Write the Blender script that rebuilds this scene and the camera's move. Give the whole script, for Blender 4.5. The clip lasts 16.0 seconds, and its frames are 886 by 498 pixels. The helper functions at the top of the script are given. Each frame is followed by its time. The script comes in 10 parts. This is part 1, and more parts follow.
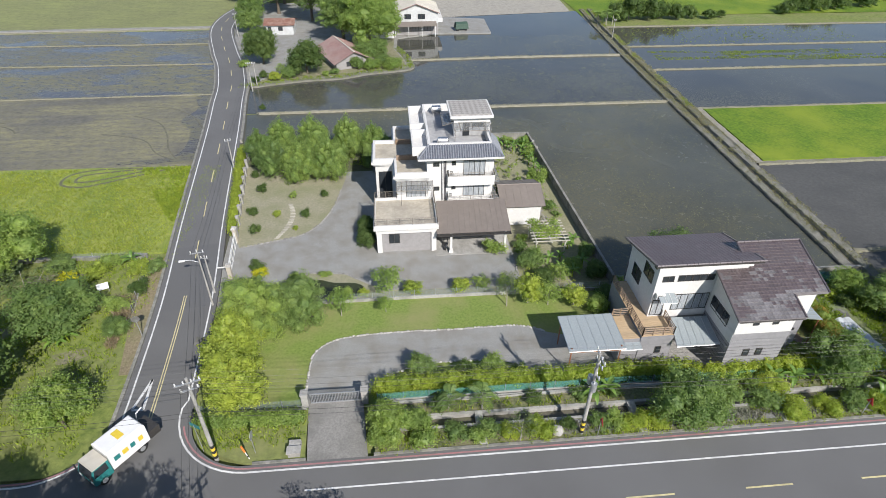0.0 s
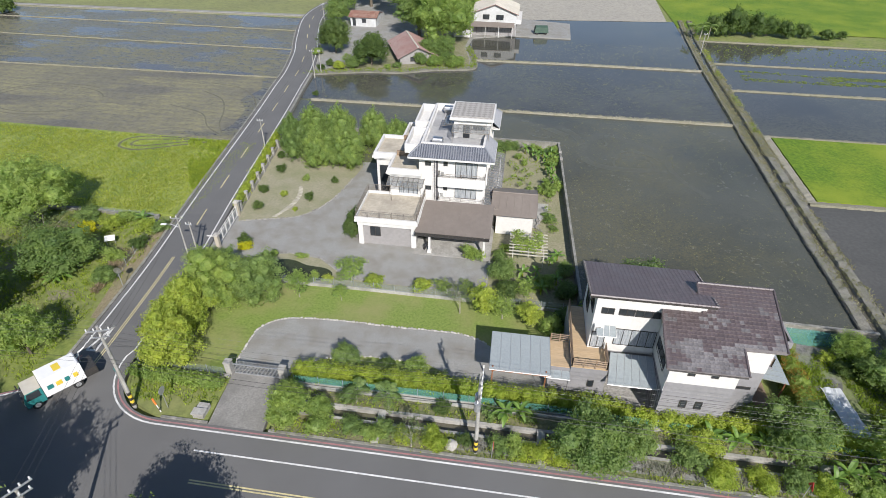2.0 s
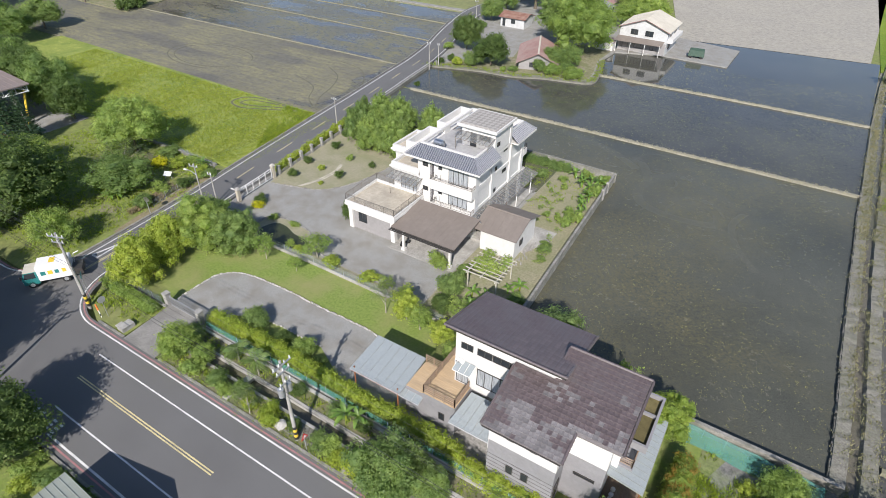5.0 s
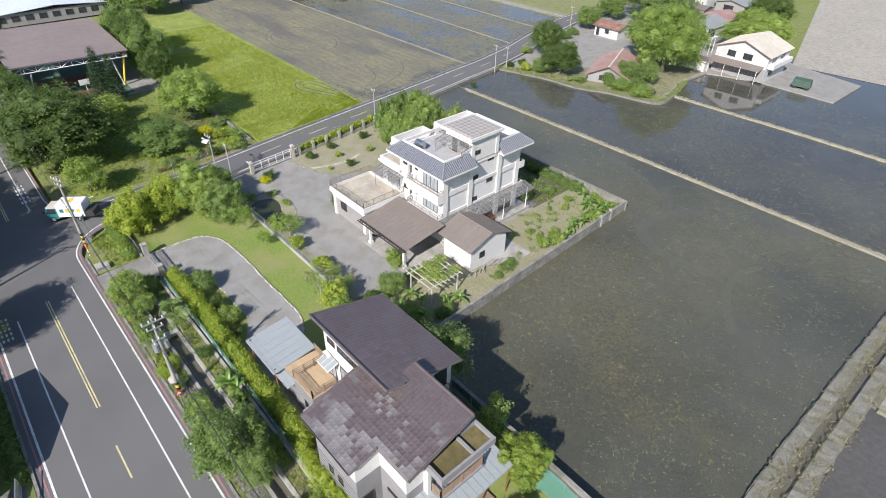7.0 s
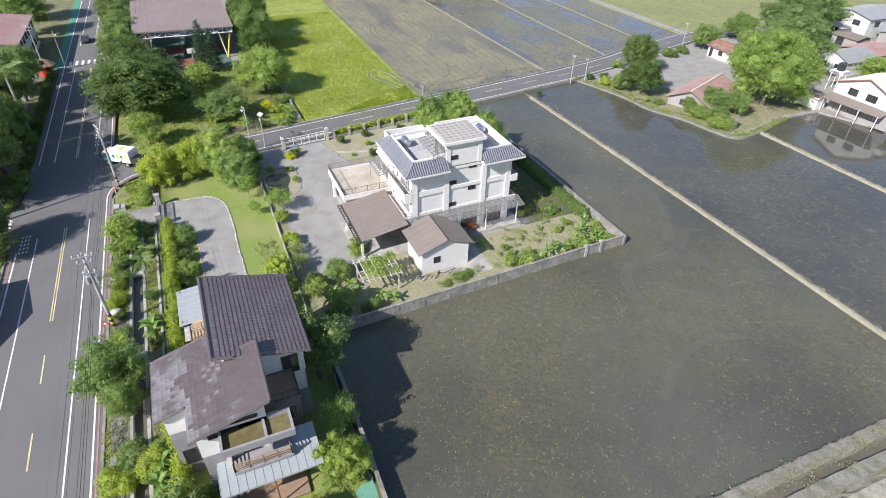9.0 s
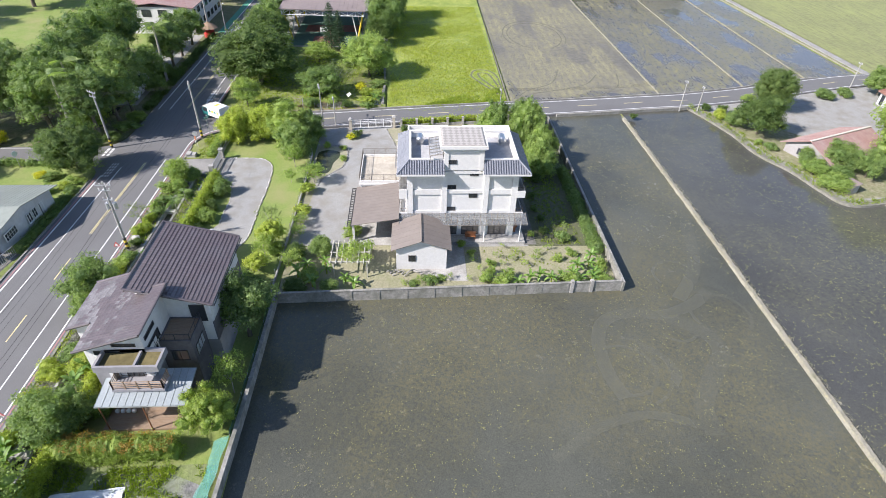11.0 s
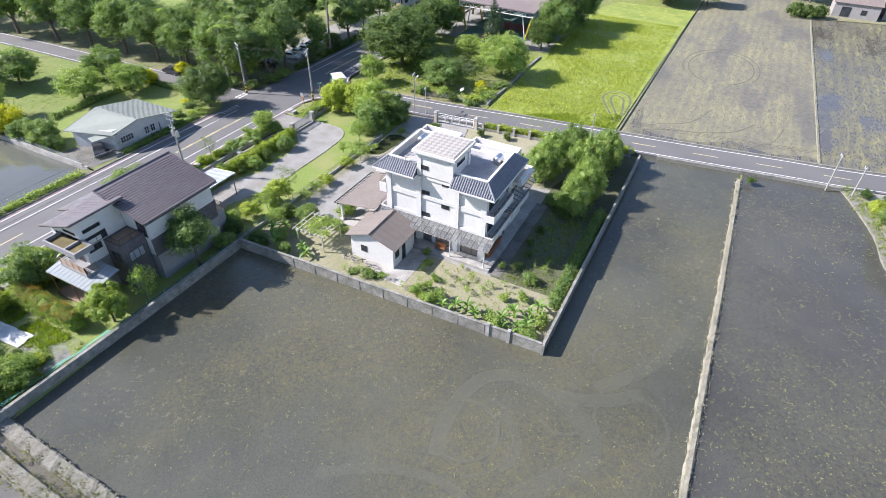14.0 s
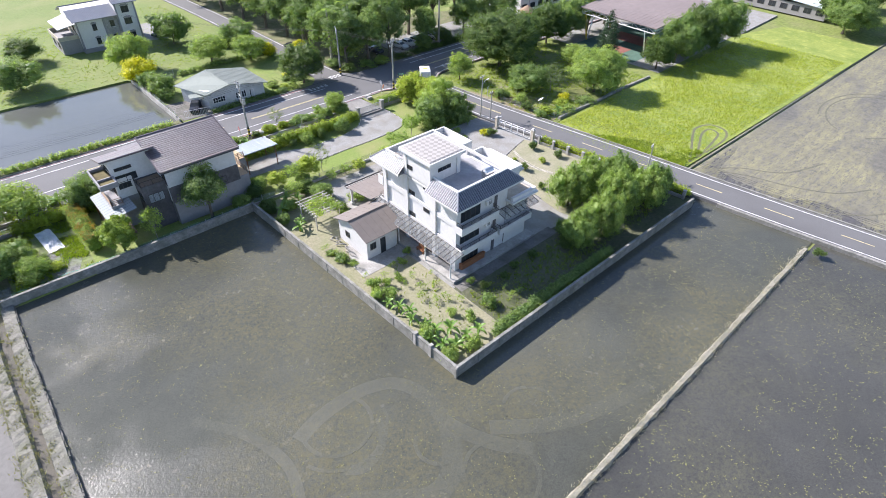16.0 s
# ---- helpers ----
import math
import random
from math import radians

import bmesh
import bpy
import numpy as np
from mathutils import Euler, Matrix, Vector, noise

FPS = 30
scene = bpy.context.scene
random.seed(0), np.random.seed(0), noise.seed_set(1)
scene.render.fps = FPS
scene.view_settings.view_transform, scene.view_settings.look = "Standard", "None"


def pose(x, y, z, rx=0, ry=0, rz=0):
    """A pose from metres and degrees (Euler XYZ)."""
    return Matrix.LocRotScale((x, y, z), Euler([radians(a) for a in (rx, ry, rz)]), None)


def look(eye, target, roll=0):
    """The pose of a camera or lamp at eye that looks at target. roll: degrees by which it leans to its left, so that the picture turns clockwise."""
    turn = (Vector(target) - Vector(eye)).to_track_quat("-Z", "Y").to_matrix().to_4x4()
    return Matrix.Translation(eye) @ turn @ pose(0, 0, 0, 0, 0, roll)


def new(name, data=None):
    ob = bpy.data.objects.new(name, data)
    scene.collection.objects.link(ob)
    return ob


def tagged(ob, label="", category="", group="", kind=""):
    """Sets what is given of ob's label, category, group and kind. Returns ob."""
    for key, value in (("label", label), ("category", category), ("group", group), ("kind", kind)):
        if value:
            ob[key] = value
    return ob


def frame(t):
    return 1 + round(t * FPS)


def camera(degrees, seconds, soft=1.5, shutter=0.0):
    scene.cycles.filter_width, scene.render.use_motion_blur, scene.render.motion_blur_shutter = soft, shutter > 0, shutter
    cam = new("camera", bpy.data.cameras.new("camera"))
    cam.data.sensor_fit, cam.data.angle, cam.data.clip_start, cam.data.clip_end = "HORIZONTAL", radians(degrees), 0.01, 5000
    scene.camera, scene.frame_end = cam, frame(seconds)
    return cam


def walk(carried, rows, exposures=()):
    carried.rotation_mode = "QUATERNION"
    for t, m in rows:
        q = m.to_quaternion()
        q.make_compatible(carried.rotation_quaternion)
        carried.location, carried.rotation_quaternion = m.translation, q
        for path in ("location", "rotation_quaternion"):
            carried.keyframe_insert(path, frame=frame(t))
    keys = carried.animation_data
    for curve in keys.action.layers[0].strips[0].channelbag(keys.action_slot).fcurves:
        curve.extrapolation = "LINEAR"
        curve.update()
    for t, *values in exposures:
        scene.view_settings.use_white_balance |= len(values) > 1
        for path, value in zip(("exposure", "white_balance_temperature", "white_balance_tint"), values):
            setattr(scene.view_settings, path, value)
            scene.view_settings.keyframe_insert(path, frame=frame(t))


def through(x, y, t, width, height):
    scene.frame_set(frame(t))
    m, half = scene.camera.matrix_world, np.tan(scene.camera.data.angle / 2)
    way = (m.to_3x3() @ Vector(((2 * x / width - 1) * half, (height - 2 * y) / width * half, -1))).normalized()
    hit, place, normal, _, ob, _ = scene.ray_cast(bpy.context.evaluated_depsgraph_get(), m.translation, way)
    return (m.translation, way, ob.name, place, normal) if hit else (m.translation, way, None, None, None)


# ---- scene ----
cam = camera(76.6, 16.0, soft=0.4)
METRES, EYE, TILT, LEAN, TURN = 168.0, 42.0, 0.0, 0.0, -5.6
ROWS = [
    (0.0, 0.0, 0.0, 0.0, 0.31, -35.69, -0.43),
    (0.5, 0.0239, 0.0014, 0.0, 3.96, -35.72, -0.46),
    (1.0, 0.0477, 0.0039, -0.0001, 7.12, -35.73, -0.51),
    (1.5, 0.0716, 0.0078, -0.0001, 10.24, -35.75, -0.56),
    (2.0, 0.0955, 0.0133, 0.0001, 13.77, -35.8, -0.64),
    (2.5, 0.1196, 0.0205, 0.0004, 17.83, -35.85, -0.67),
    (3.0, 0.1437, 0.0296, 0.0007, 22.08, -35.89, -0.76),
    (3.5, 0.1681, 0.041, 0.0013, 26.25, -35.95, -0.78),
    (4.0, 0.1921, 0.0543, 0.0017, 30.2, -35.97, -0.8),
    (6.5, 0.3034, 0.151, 0.0052, 49.21, -36.35, -1.1),
    (7.0, 0.3231, 0.1766, 0.0059, 53.63, -36.41, -1.12),
    (7.5, 0.3412, 0.2041, 0.0065, 57.93, -36.46, -1.13),
    (8.0, 0.3574, 0.2334, 0.0073, 62.2, -36.55, -1.16),
    (8.5, 0.3713, 0.2641, 0.008, 66.72, -36.64, -1.19),
    (11.0, 0.3982, 0.4315, 0.0134, 92.91, -37.35, -1.46),
    (11.5, 0.3936, 0.4662, 0.0148, 98.53, -37.53, -1.4),
    (12.0, 0.3856, 0.4995, 0.0158, 103.83, -37.71, -1.38),
    (12.5, 0.3744, 0.533, 0.0166, 108.75, -37.83, -1.26),
    (13.0, 0.3606, 0.5652, 0.0172, 113.46, -37.93, -1.17),
    (13.5, 0.3441, 0.5962, 0.018, 118.19, -38.04, -1.08),
    (14.0, 0.3254, 0.6251, 0.0193, 123.08, -38.18, -1.09),
    (14.5, 0.3039, 0.6529, 0.0198, 128.0, -38.27, -0.92),
    (15.0, 0.2804, 0.6781, 0.0208, 132.93, -38.38, -0.83),
    (15.5, 0.2549, 0.7009, 0.0216, 138.15, -38.5, -0.73),
    (16.0, 0.227, 0.7212, 0.0228, 143.56, -38.64, -0.64),
]
walk(cam, [(t, pose(0, 0, EYE, TILT, LEAN, TURN) @ pose(METRES * x, METRES * y, METRES * z, 90 + pitch, roll, yaw)) for t, x, y, z, yaw, pitch, roll in ROWS],
     exposures=[(0.0, 0.35, 6330.0, 12.0), (3.5, 0.38, 6380.0, 13.0), (7.0, 0.56, 6350.0, 15.0), (11.0, 0.99, 6260.0, 17.0), (16.0, 1.18, 6150.0, 19.0)])

# ---- daylight ----
SUN_TO = Vector((0.375, -0.927, 0.755)).normalized()
world = bpy.data.worlds.new("sky")
scene.world = world
world.use_nodes = True
_sky = world.node_tree.nodes.new("ShaderNodeTexSky")
_sky.sky_type, _sky.sun_disc = "NISHITA", False
_sky.sun_elevation = math.asin(SUN_TO.z)
_sky.sun_rotation = math.atan2(SUN_TO.x, SUN_TO.y)
_sky.air_density, _sky.dust_density, _sky.ozone_density = 1.0, 0.5, 1.4
world.node_tree.links.new(_sky.outputs[0], world.node_tree.nodes["Background"].inputs[0])
world.node_tree.nodes["Background"].inputs[1].default_value = 0.1
_lamp = bpy.data.lights.new("sun", "SUN")
_lamp.energy, _lamp.angle, _lamp.color = 4.8, radians(0.6), (1.0, 0.95, 0.87)
sun = new("sun", _lamp)
sun.matrix_world = look(SUN_TO * 100, (0, 0, 0))


# ---- materials ----
class Nodes:
    """A small node builder: n(type, value inputs by name) returns the node."""

    def __init__(self, name):
        self.m = bpy.data.materials.new(name)
        self.m.use_nodes = True
        self.t = self.m.node_tree
        self.t.nodes.clear()
        self.out = self.t.nodes.new("ShaderNodeOutputMaterial")

    def n(self, kind, **sockets):
        node = self.t.nodes.new("ShaderNode" + kind)
        for key, value in sockets.items():
            self.put(node.inputs[key.replace("_", " ")], value)
        return node

    def put(self, socket, value):
        if isinstance(value, bpy.types.NodeSocket):
            self.t.links.new(value, socket)
        elif isinstance(value, tuple) and len(value) == 3 and socket.type == "RGBA":
            socket.default_value = (*value, 1)
        else:
            socket.default_value = value

    def coords(self, scale=(1, 1, 1)):
        c = self.n("TexCoord").outputs["Object"]
        if scale == (1, 1, 1):
            return c
        return self.n("Mapping", Vector=c, Scale=scale).outputs[0]

    def noise(self, scale, detail=3.0, rough=0.55, vector=None):
        return self.n("TexNoise", Vector=vector or self.coords(), Scale=scale, Detail=detail, Roughness=rough).outputs["Fac"]

    def ramp(self, fac, *stops):
        node = self.n("ValToRGB", Fac=fac)
        r = node.color_ramp
        while len(r.elements) < len(stops):
            r.elements.new(0.5)
        for e, (p, c) in zip(r.elements, stops):
            e.position = p
            e.color = (*c, 1) if isinstance(c, tuple) else (c, c, c, 1)
        return node.outputs[0]

    def mix(self, fac, a, b, mode="MIX"):
        node = self.t.nodes.new("ShaderNodeMix")
        node.data_type, node.blend_type = "RGBA", mode
        self.put(node.inputs[0], fac)
        self.put(node.inputs[6], a)
        self.put(node.inputs[7], b)
        return node.outputs[2]

    def math(self, op, a, b=0.0):
        node = self.t.nodes.new("ShaderNodeMath")
        node.operation = op
        self.put(node.inputs[0], a)
        self.put(node.inputs[1], b)
        return node.outputs[0]

    def bump(self, height, strength, distance=0.05):
        return self.n("Bump", Height=height, Strength=strength, Distance=distance).outputs[0]

    def done(self, shader):
        self.t.links.new(shader, self.out.inputs[0])
        return self.m


def mat(name, a, b, scale=4.0, rough=0.85, bump=0.3, stain=None, stain_scale=0.15, amount=0.5, metal=0.0, spec=0.4, own=0.0, stretch=(1, 1, 1)):
    """Two colours by fine noise, a third in large stains, relief, and some change from object to object (own)."""
    k = Nodes(name)
    v = k.coords(stretch)
    fine = k.noise(scale, 4.0, 0.65, v)
    col = k.ramp(fine, (0.32, a), (0.68, b))
    if stain:
        s = k.ramp(k.noise(stain_scale, 5.0, 0.6, v), (0.42, 0.0), (0.66, amount))
        col = k.mix(s, col, stain)
    if own:
        r = k.n("ObjectInfo").outputs["Random"]
        col = k.mix(own, col, k.ramp(r, (0.0, (0.25, 0.25, 0.25)), (1.0, (1.6, 1.6, 1.6))), "MULTIPLY")
    p = k.n("BsdfPrincipled", Base_Color=col, Roughness=rough, Metallic=metal, Specular_IOR_Level=spec, Normal=k.bump(k.noise(scale * 3, 3.0, 0.6, v), bump))
    return k.done(p.outputs[0])


def leafy(name, a, b, c, through=0.5, rough=0.55):
    """Foliage: every leaf clump takes its own green, and lets some light through."""
    k = Nodes(name)
    r = k.n("NewGeometry").outputs["Random Per Island"]
    near = lambda p, q: tuple(0.55 * x + 0.45 * y for x, y in zip(p, q))
    col = k.ramp(r, (0.0, near(a, b)), (0.5, b), (1.0, near(c, b)))
    fine = k.noise(2.6, 3.0, 0.7)
    col = k.mix(0.6, col, k.ramp(fine, (0.34, (0.6, 0.64, 0.55)), (0.66, (1.38, 1.34, 1.25))), "MULTIPLY")
    col = k.mix(0.5, col, k.ramp(k.noise(0.7, 2.0, 0.5), (0.36, (0.72, 0.8, 0.85)), (0.64, (1.25, 1.15, 1.0))), "MULTIPLY")
    o = k.n("ObjectInfo").outputs["Random"]
    col = k.mix(0.35, col, k.ramp(o, (0.0, (0.6, 0.7, 0.6)), (1.0, (1.3, 1.2, 1.2))), "MULTIPLY")
    p = k.n("BsdfPrincipled", Base_Color=col, Roughness=rough, Specular_IOR_Level=0.35)
    t = k.n("BsdfTranslucent", Color=k.mix(1.0, col, (1.35, 1.45, 0.62), "MULTIPLY"))
    return _leaf_mix(k, p, t, through)


def _leaf_mix(k, p, t, f):
    m = k.t.nodes.new("ShaderNodeMixShader")
    m.inputs[0].default_value = f
    k.t.links.new(p.outputs[0], m.inputs[1])
    k.t.links.new(t.outputs[0], m.inputs[2])
    return k.done(m.outputs[0])


def sheer(name, col, clear, rough=0.3):
    """Net, polycarbonate: a surface that lets part of the light straight through."""
    k = Nodes(name)
    p = k.n("BsdfPrincipled", Base_Color=k.mix(0.4, col, k.ramp(k.noise(6.0), (0.3, tuple(0.6 * c for c in col)), (0.7, col))), Roughness=rough)
    t = k.n("BsdfTransparent")
    return _leaf_mix(k, p, t, clear)


def water_mat(name, mud, silt, scum, ripple=0.25, rough=0.05, streak=(1, 1, 1), scum_from=0.6, brown_amount=0.35, gloss=0.75):
    """Shallow water over mud: dark silt below, a clear wet surface with small ripples."""
    k = Nodes(name)
    v = k.coords()
    big = k.noise(0.06, 5.0, 0.6, v)
    col = k.mix(k.ramp(big, (0.35, 0.0), (0.7, 1.0)), mud, silt)
    mott = k.ramp(k.noise(10.0, 6.0, 0.8, v), (0.36, (0.6, 0.6, 0.6)), (0.64, (1.36, 1.35, 1.32)))
    col = k.mix(0.85, col, mott, "MULTIPLY")
    brown = k.ramp(k.noise(0.045, 3.0, 0.55, v), (0.4, 0.0), (0.58, brown_amount))
    col = k.mix(k.math("MULTIPLY", brown, k.ramp(k.noise(3.2, 6.0, 0.75, v), (0.4, 0.0), (0.6, 1.0))), col, scum)
    w = k.n("Mapping", Vector=v, Scale=streak).outputs[0]
    sc = k.math("MULTIPLY", k.ramp(k.noise(0.9, 6.0, 0.75, w), (scum_from, 0.0), (scum_from + 0.1, 1.0)), k.ramp(k.noise(0.07, 3.0, 0.5, v), (0.4, 0.0), (0.65, 0.9)))
    col = k.mix(sc, col, scum)
    still = k.ramp(k.noise(0.06, 3.0, 0.6, k.n("Mapping", Vector=v, Location=(31.0, 7.0, 0.0)).outputs[0]), (0.42, 0.15), (0.56, 1.0))
    r = k.math("ADD", k.math("MULTIPLY", sc, 0.5), k.math("MULTIPLY", still, rough))
    relief = k.math("ADD", k.math("MULTIPLY", k.noise(2.4, 4.0, 0.65, v), 0.7), k.math("MULTIPLY", k.noise(6.0, 4.0, 0.6, v), 0.6))
    calm = k.ramp(k.noise(0.035, 2.0, 0.5, v), (0.4, 0.25), (0.62, 1.0))
    p = k.n("BsdfPrincipled", Base_Color=col, Roughness=r, IOR=1.33, Specular_IOR_Level=gloss, Normal=k.n("Bump", Height=k.math("MULTIPLY", relief, calm), Strength=ripple, Distance=0.05).outputs[0])
    return k.done(p.outputs[0])


def field_mat(name, a, b, mud, wet=0.0, streak=(0.3, 1.0, 1.0), scale=3.2, rows=0.3, cover=0.42):
    """Stubble or crops in long drill rows, with wet mud between and a pool here and there."""
    k = Nodes(name)
    v = k.coords()
    drill = k.n("Mapping", Vector=v, Scale=streak).outputs[0]
    wave = k.n("TexWave", Vector=v, Scale=rows, Distortion=3.5, Detail=4.0, Detail_Scale=1.0)
    wave.bands_direction = "Y"
    straw = k.ramp(k.noise(scale, 5.0, 0.75, drill), (cover, 0.0), (cover + 0.16, 1.0))
    straw = k.math("MULTIPLY", straw, k.ramp(wave.outputs["Fac"], (0.1, 0.68), (0.8, 1.0)))
    patch = k.ramp(k.noise(0.05, 5.0, 0.62, v), (0.36, 0.0), (0.62, 1.0))
    pool = k.ramp(k.noise(0.11, 4.0, 0.6, k.n("Mapping", Vector=v, Location=(13.0, 5.0, 0.0), Scale=(0.4, 1.0, 1.0)).outputs[0]), (0.5, 0.0), (0.62, 1.0))
    ground = k.mix(0.7, mud, k.ramp(k.noise(1.1, 6.0, 0.75, v), (0.34, (0.55, 0.55, 0.57)), (0.66, (1.45, 1.42, 1.36))), "MULTIPLY")
    cover_now = k.math("MULTIPLY", straw, k.math("ADD", k.math("MULTIPLY", patch, 0.6), 0.4))
    cover_now = k.math("MULTIPLY", cover_now, k.math("SUBTRACT", 1.0, k.math("MULTIPLY", pool, 0.8 if wet > 0.1 else 0.0)))
    col = k.mix(cover_now, ground, k.mix(k.noise(3.0, 3.0, 0.6, v), a, b))
    r = k.math("ADD", k.math("MULTIPLY", cover_now, 0.6 * wet), k.math("SUBTRACT", 0.9 - wet * 0.75, k.math("MULTIPLY", pool, wet * 0.22)))
    p = k.n("BsdfPrincipled", Base_Color=col, Roughness=r, Specular_IOR_Level=0.5, Normal=k.bump(k.math("MULTIPLY", k.noise(5.0, 4.0, 0.7, v), k.math("SUBTRACT", 1.0, k.math("MULTIPLY", pool, 0.9))), 0.35 - 0.25 * wet))
    return k.done(p.outputs[0])


M = {}
M["grass"] = mat("rough_grass", (0.1, 0.14, 0.03), (0.22, 0.26, 0.065), 1.4, 0.9, 0.9, (0.22, 0.21, 0.1), 0.12, 0.55)
M["lawn"] = mat("mown_lawn", (0.125, 0.185, 0.035), (0.215, 0.275, 0.065), 3.5, 0.9, 0.8, (0.25, 0.245, 0.1), 0.17, 0.8)
M["meadow"] = mat("rough_meadow", (0.105, 0.15, 0.032), (0.175, 0.225, 0.058), 2.5, 0.9, 0.8, (0.2, 0.215, 0.075), 0.1, 0.7)
_k = Nodes("young_rice")
_rv = _k.coords()
_rc = _k.ramp(_k.noise(3.0, 6.0, 0.8, _k.n("Mapping", Vector=_rv, Scale=(1, 0.5, 1)).outputs[0]), (0.32, (0.165, 0.21, 0.038)), (0.66, (0.29, 0.335, 0.068)))
_rc = _k.mix(_k.ramp(_k.noise(0.2, 6.0, 0.7, _k.n("Mapping", Vector=_rv, Scale=(1, 0.4, 1)).outputs[0]), (0.44, 0.0), (0.6, 0.85)), _rc, (0.15, 0.21, 0.034))
_rc = _k.mix(_k.ramp(_k.noise(0.5, 6.0, 0.75, _rv), (0.52, 0.0), (0.64, 0.7)), _rc, (0.34, 0.36, 0.085))
M["rice"] = _k.done(_k.n("BsdfPrincipled", Base_Color=_rc, Roughness=0.9, Normal=_k.bump(_k.noise(5.0, 4.0, 0.7, _rv), 0.9, 0.12)).outputs[0])
M["rice_deep"] = mat("rice_crop", (0.05, 0.115, 0.006), (0.15, 0.235, 0.013), 2.2, 0.85, 1.0, (0.22, 0.275, 0.022), 0.07, 0.8)
M["soil"] = mat("dry_soil", (0.23, 0.22, 0.145), (0.34, 0.315, 0.225), 3.5, 0.95, 0.45, (0.19, 0.205, 0.1), 0.3, 0.6)
M["farm_soil"] = mat("farm_soil", (0.15, 0.15, 0.075), (0.3, 0.27, 0.19), 2.2, 0.95, 0.6, (0.12, 0.15, 0.05), 0.35, 0.6)
M["dark_mud"] = mat("dark_wet_mud", (0.075, 0.074, 0.068), (0.105, 0.103, 0.096), 2.0, 0.65, 0.4, (0.06, 0.06, 0.056), 0.12, 0.6)
M["stubble_track"] = mat("stubble_wheel_track", (0.098, 0.096, 0.074), (0.15, 0.145, 0.105), 3.0, 0.85, 0.5, (0.17, 0.162, 0.11), 0.8, 0.7)
M["track_mud"] = mat("wheel_track_mud", (0.085, 0.085, 0.055), (0.135, 0.135, 0.085), 3.0, 0.8, 0.5, (0.14, 0.15, 0.07), 0.8, 0.6)
M["rubble"] = mat("weedy_rubble", (0.09, 0.09, 0.085), (0.26, 0.257, 0.245), 2.2, 0.95, 1.0, (0.15, 0.2, 0.05), 0.28, 0.9)
M["litter"] = mat("weedy_bank", (0.06, 0.085, 0.028), (0.2, 0.205, 0.1), 4.0, 0.95, 0.9, (0.24, 0.2, 0.13), 0.5, 0.6)
M["bund_far"] = mat("grey_earth_bund", (0.15, 0.142, 0.105), (0.25, 0.238, 0.18), 5.0, 0.95, 0.9, (0.17, 0.175, 0.09), 0.3, 0.5)
M["bund"] = mat("dry_bund", (0.21, 0.197, 0.152), (0.35, 0.33, 0.265), 5.0, 0.95, 0.9, (0.17, 0.17, 0.1), 0.3, 0.4)
M["weedy_plot"] = mat("rough_weedy_ground", (0.11, 0.15, 0.04), (0.22, 0.26, 0.09), 3.0, 0.95, 0.8, (0.2, 0.19, 0.14), 0.4, 0.6)
M["cut_verge"] = mat("cut_stony_verge", (0.12, 0.118, 0.105), (0.32, 0.315, 0.29), 5.0, 0.95, 1.0, (0.13, 0.15, 0.065), 0.5, 0.7)
M["weedy_soil"] = mat("weedy_garden_soil", (0.2, 0.19, 0.115), (0.32, 0.3, 0.205), 3.5, 0.95, 0.5, (0.17, 0.19, 0.08), 0.4, 0.5)
M["apron"] = mat("worn_concrete_drive", (0.2, 0.195, 0.18), (0.29, 0.28, 0.26), 5.0, 0.9, 0.3, (0.14, 0.135, 0.125), 0.4, 0.7)
M["ditch_bund"] = mat("rough_ditch_bank", (0.14, 0.135, 0.112), (0.27, 0.26, 0.225), 5.0, 0.95, 1.0, (0.11, 0.12, 0.065), 0.6, 0.5)
# weedy soil with the deep shade north of the villa put into its colour
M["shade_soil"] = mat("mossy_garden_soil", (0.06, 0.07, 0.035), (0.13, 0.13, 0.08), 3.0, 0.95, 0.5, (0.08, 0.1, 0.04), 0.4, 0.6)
M["asphalt"] = mat("asphalt", (0.116, 0.1155, 0.114), (0.158, 0.157, 0.1545), 14.0, 0.85, 0.2, (0.115, 0.113, 0.111), 0.13, 0.6)
M["asphalt_new"] = mat("newer_asphalt", (0.105, 0.105, 0.105), (0.14, 0.14, 0.14), 14.0, 0.85, 0.2, (0.125, 0.123, 0.12), 0.2, 0.5)
M["dry_strip"] = mat("dry_brown_grass", (0.17, 0.14, 0.085), (0.3, 0.25, 0.16), 4.0, 0.95, 0.8, (0.16, 0.17, 0.07), 0.4, 0.7)
M["gravel"] = mat("grey_gravel", (0.2, 0.2, 0.19), (0.345, 0.343, 0.322), 14.0, 0.95, 0.4, (0.215, 0.2, 0.172), 0.45, 0.75)
M["concrete"] = mat("weathered_concrete", (0.3, 0.29, 0.27), (0.43, 0.42, 0.39), 5.0, 0.9, 0.3, (0.19, 0.185, 0.165), 0.5, 0.7)
M["wall_old"] = mat("stained_wall_concrete", (0.19, 0.185, 0.165), (0.32, 0.31, 0.28), 3.0, 0.92, 0.45, (0.11, 0.115, 0.09), 0.7, 0.7)
M["dark_concrete"] = mat("dark_concrete", (0.12, 0.115, 0.105), (0.22, 0.21, 0.19), 4.0, 0.9, 0.4, (0.07, 0.075, 0.05), 0.5, 0.7)
M["white"] = mat("white_render", (0.57, 0.56, 0.54), (0.65, 0.64, 0.62), 3.0, 0.85, 0.08, (0.55, 0.54, 0.5), 0.35, 0.35)
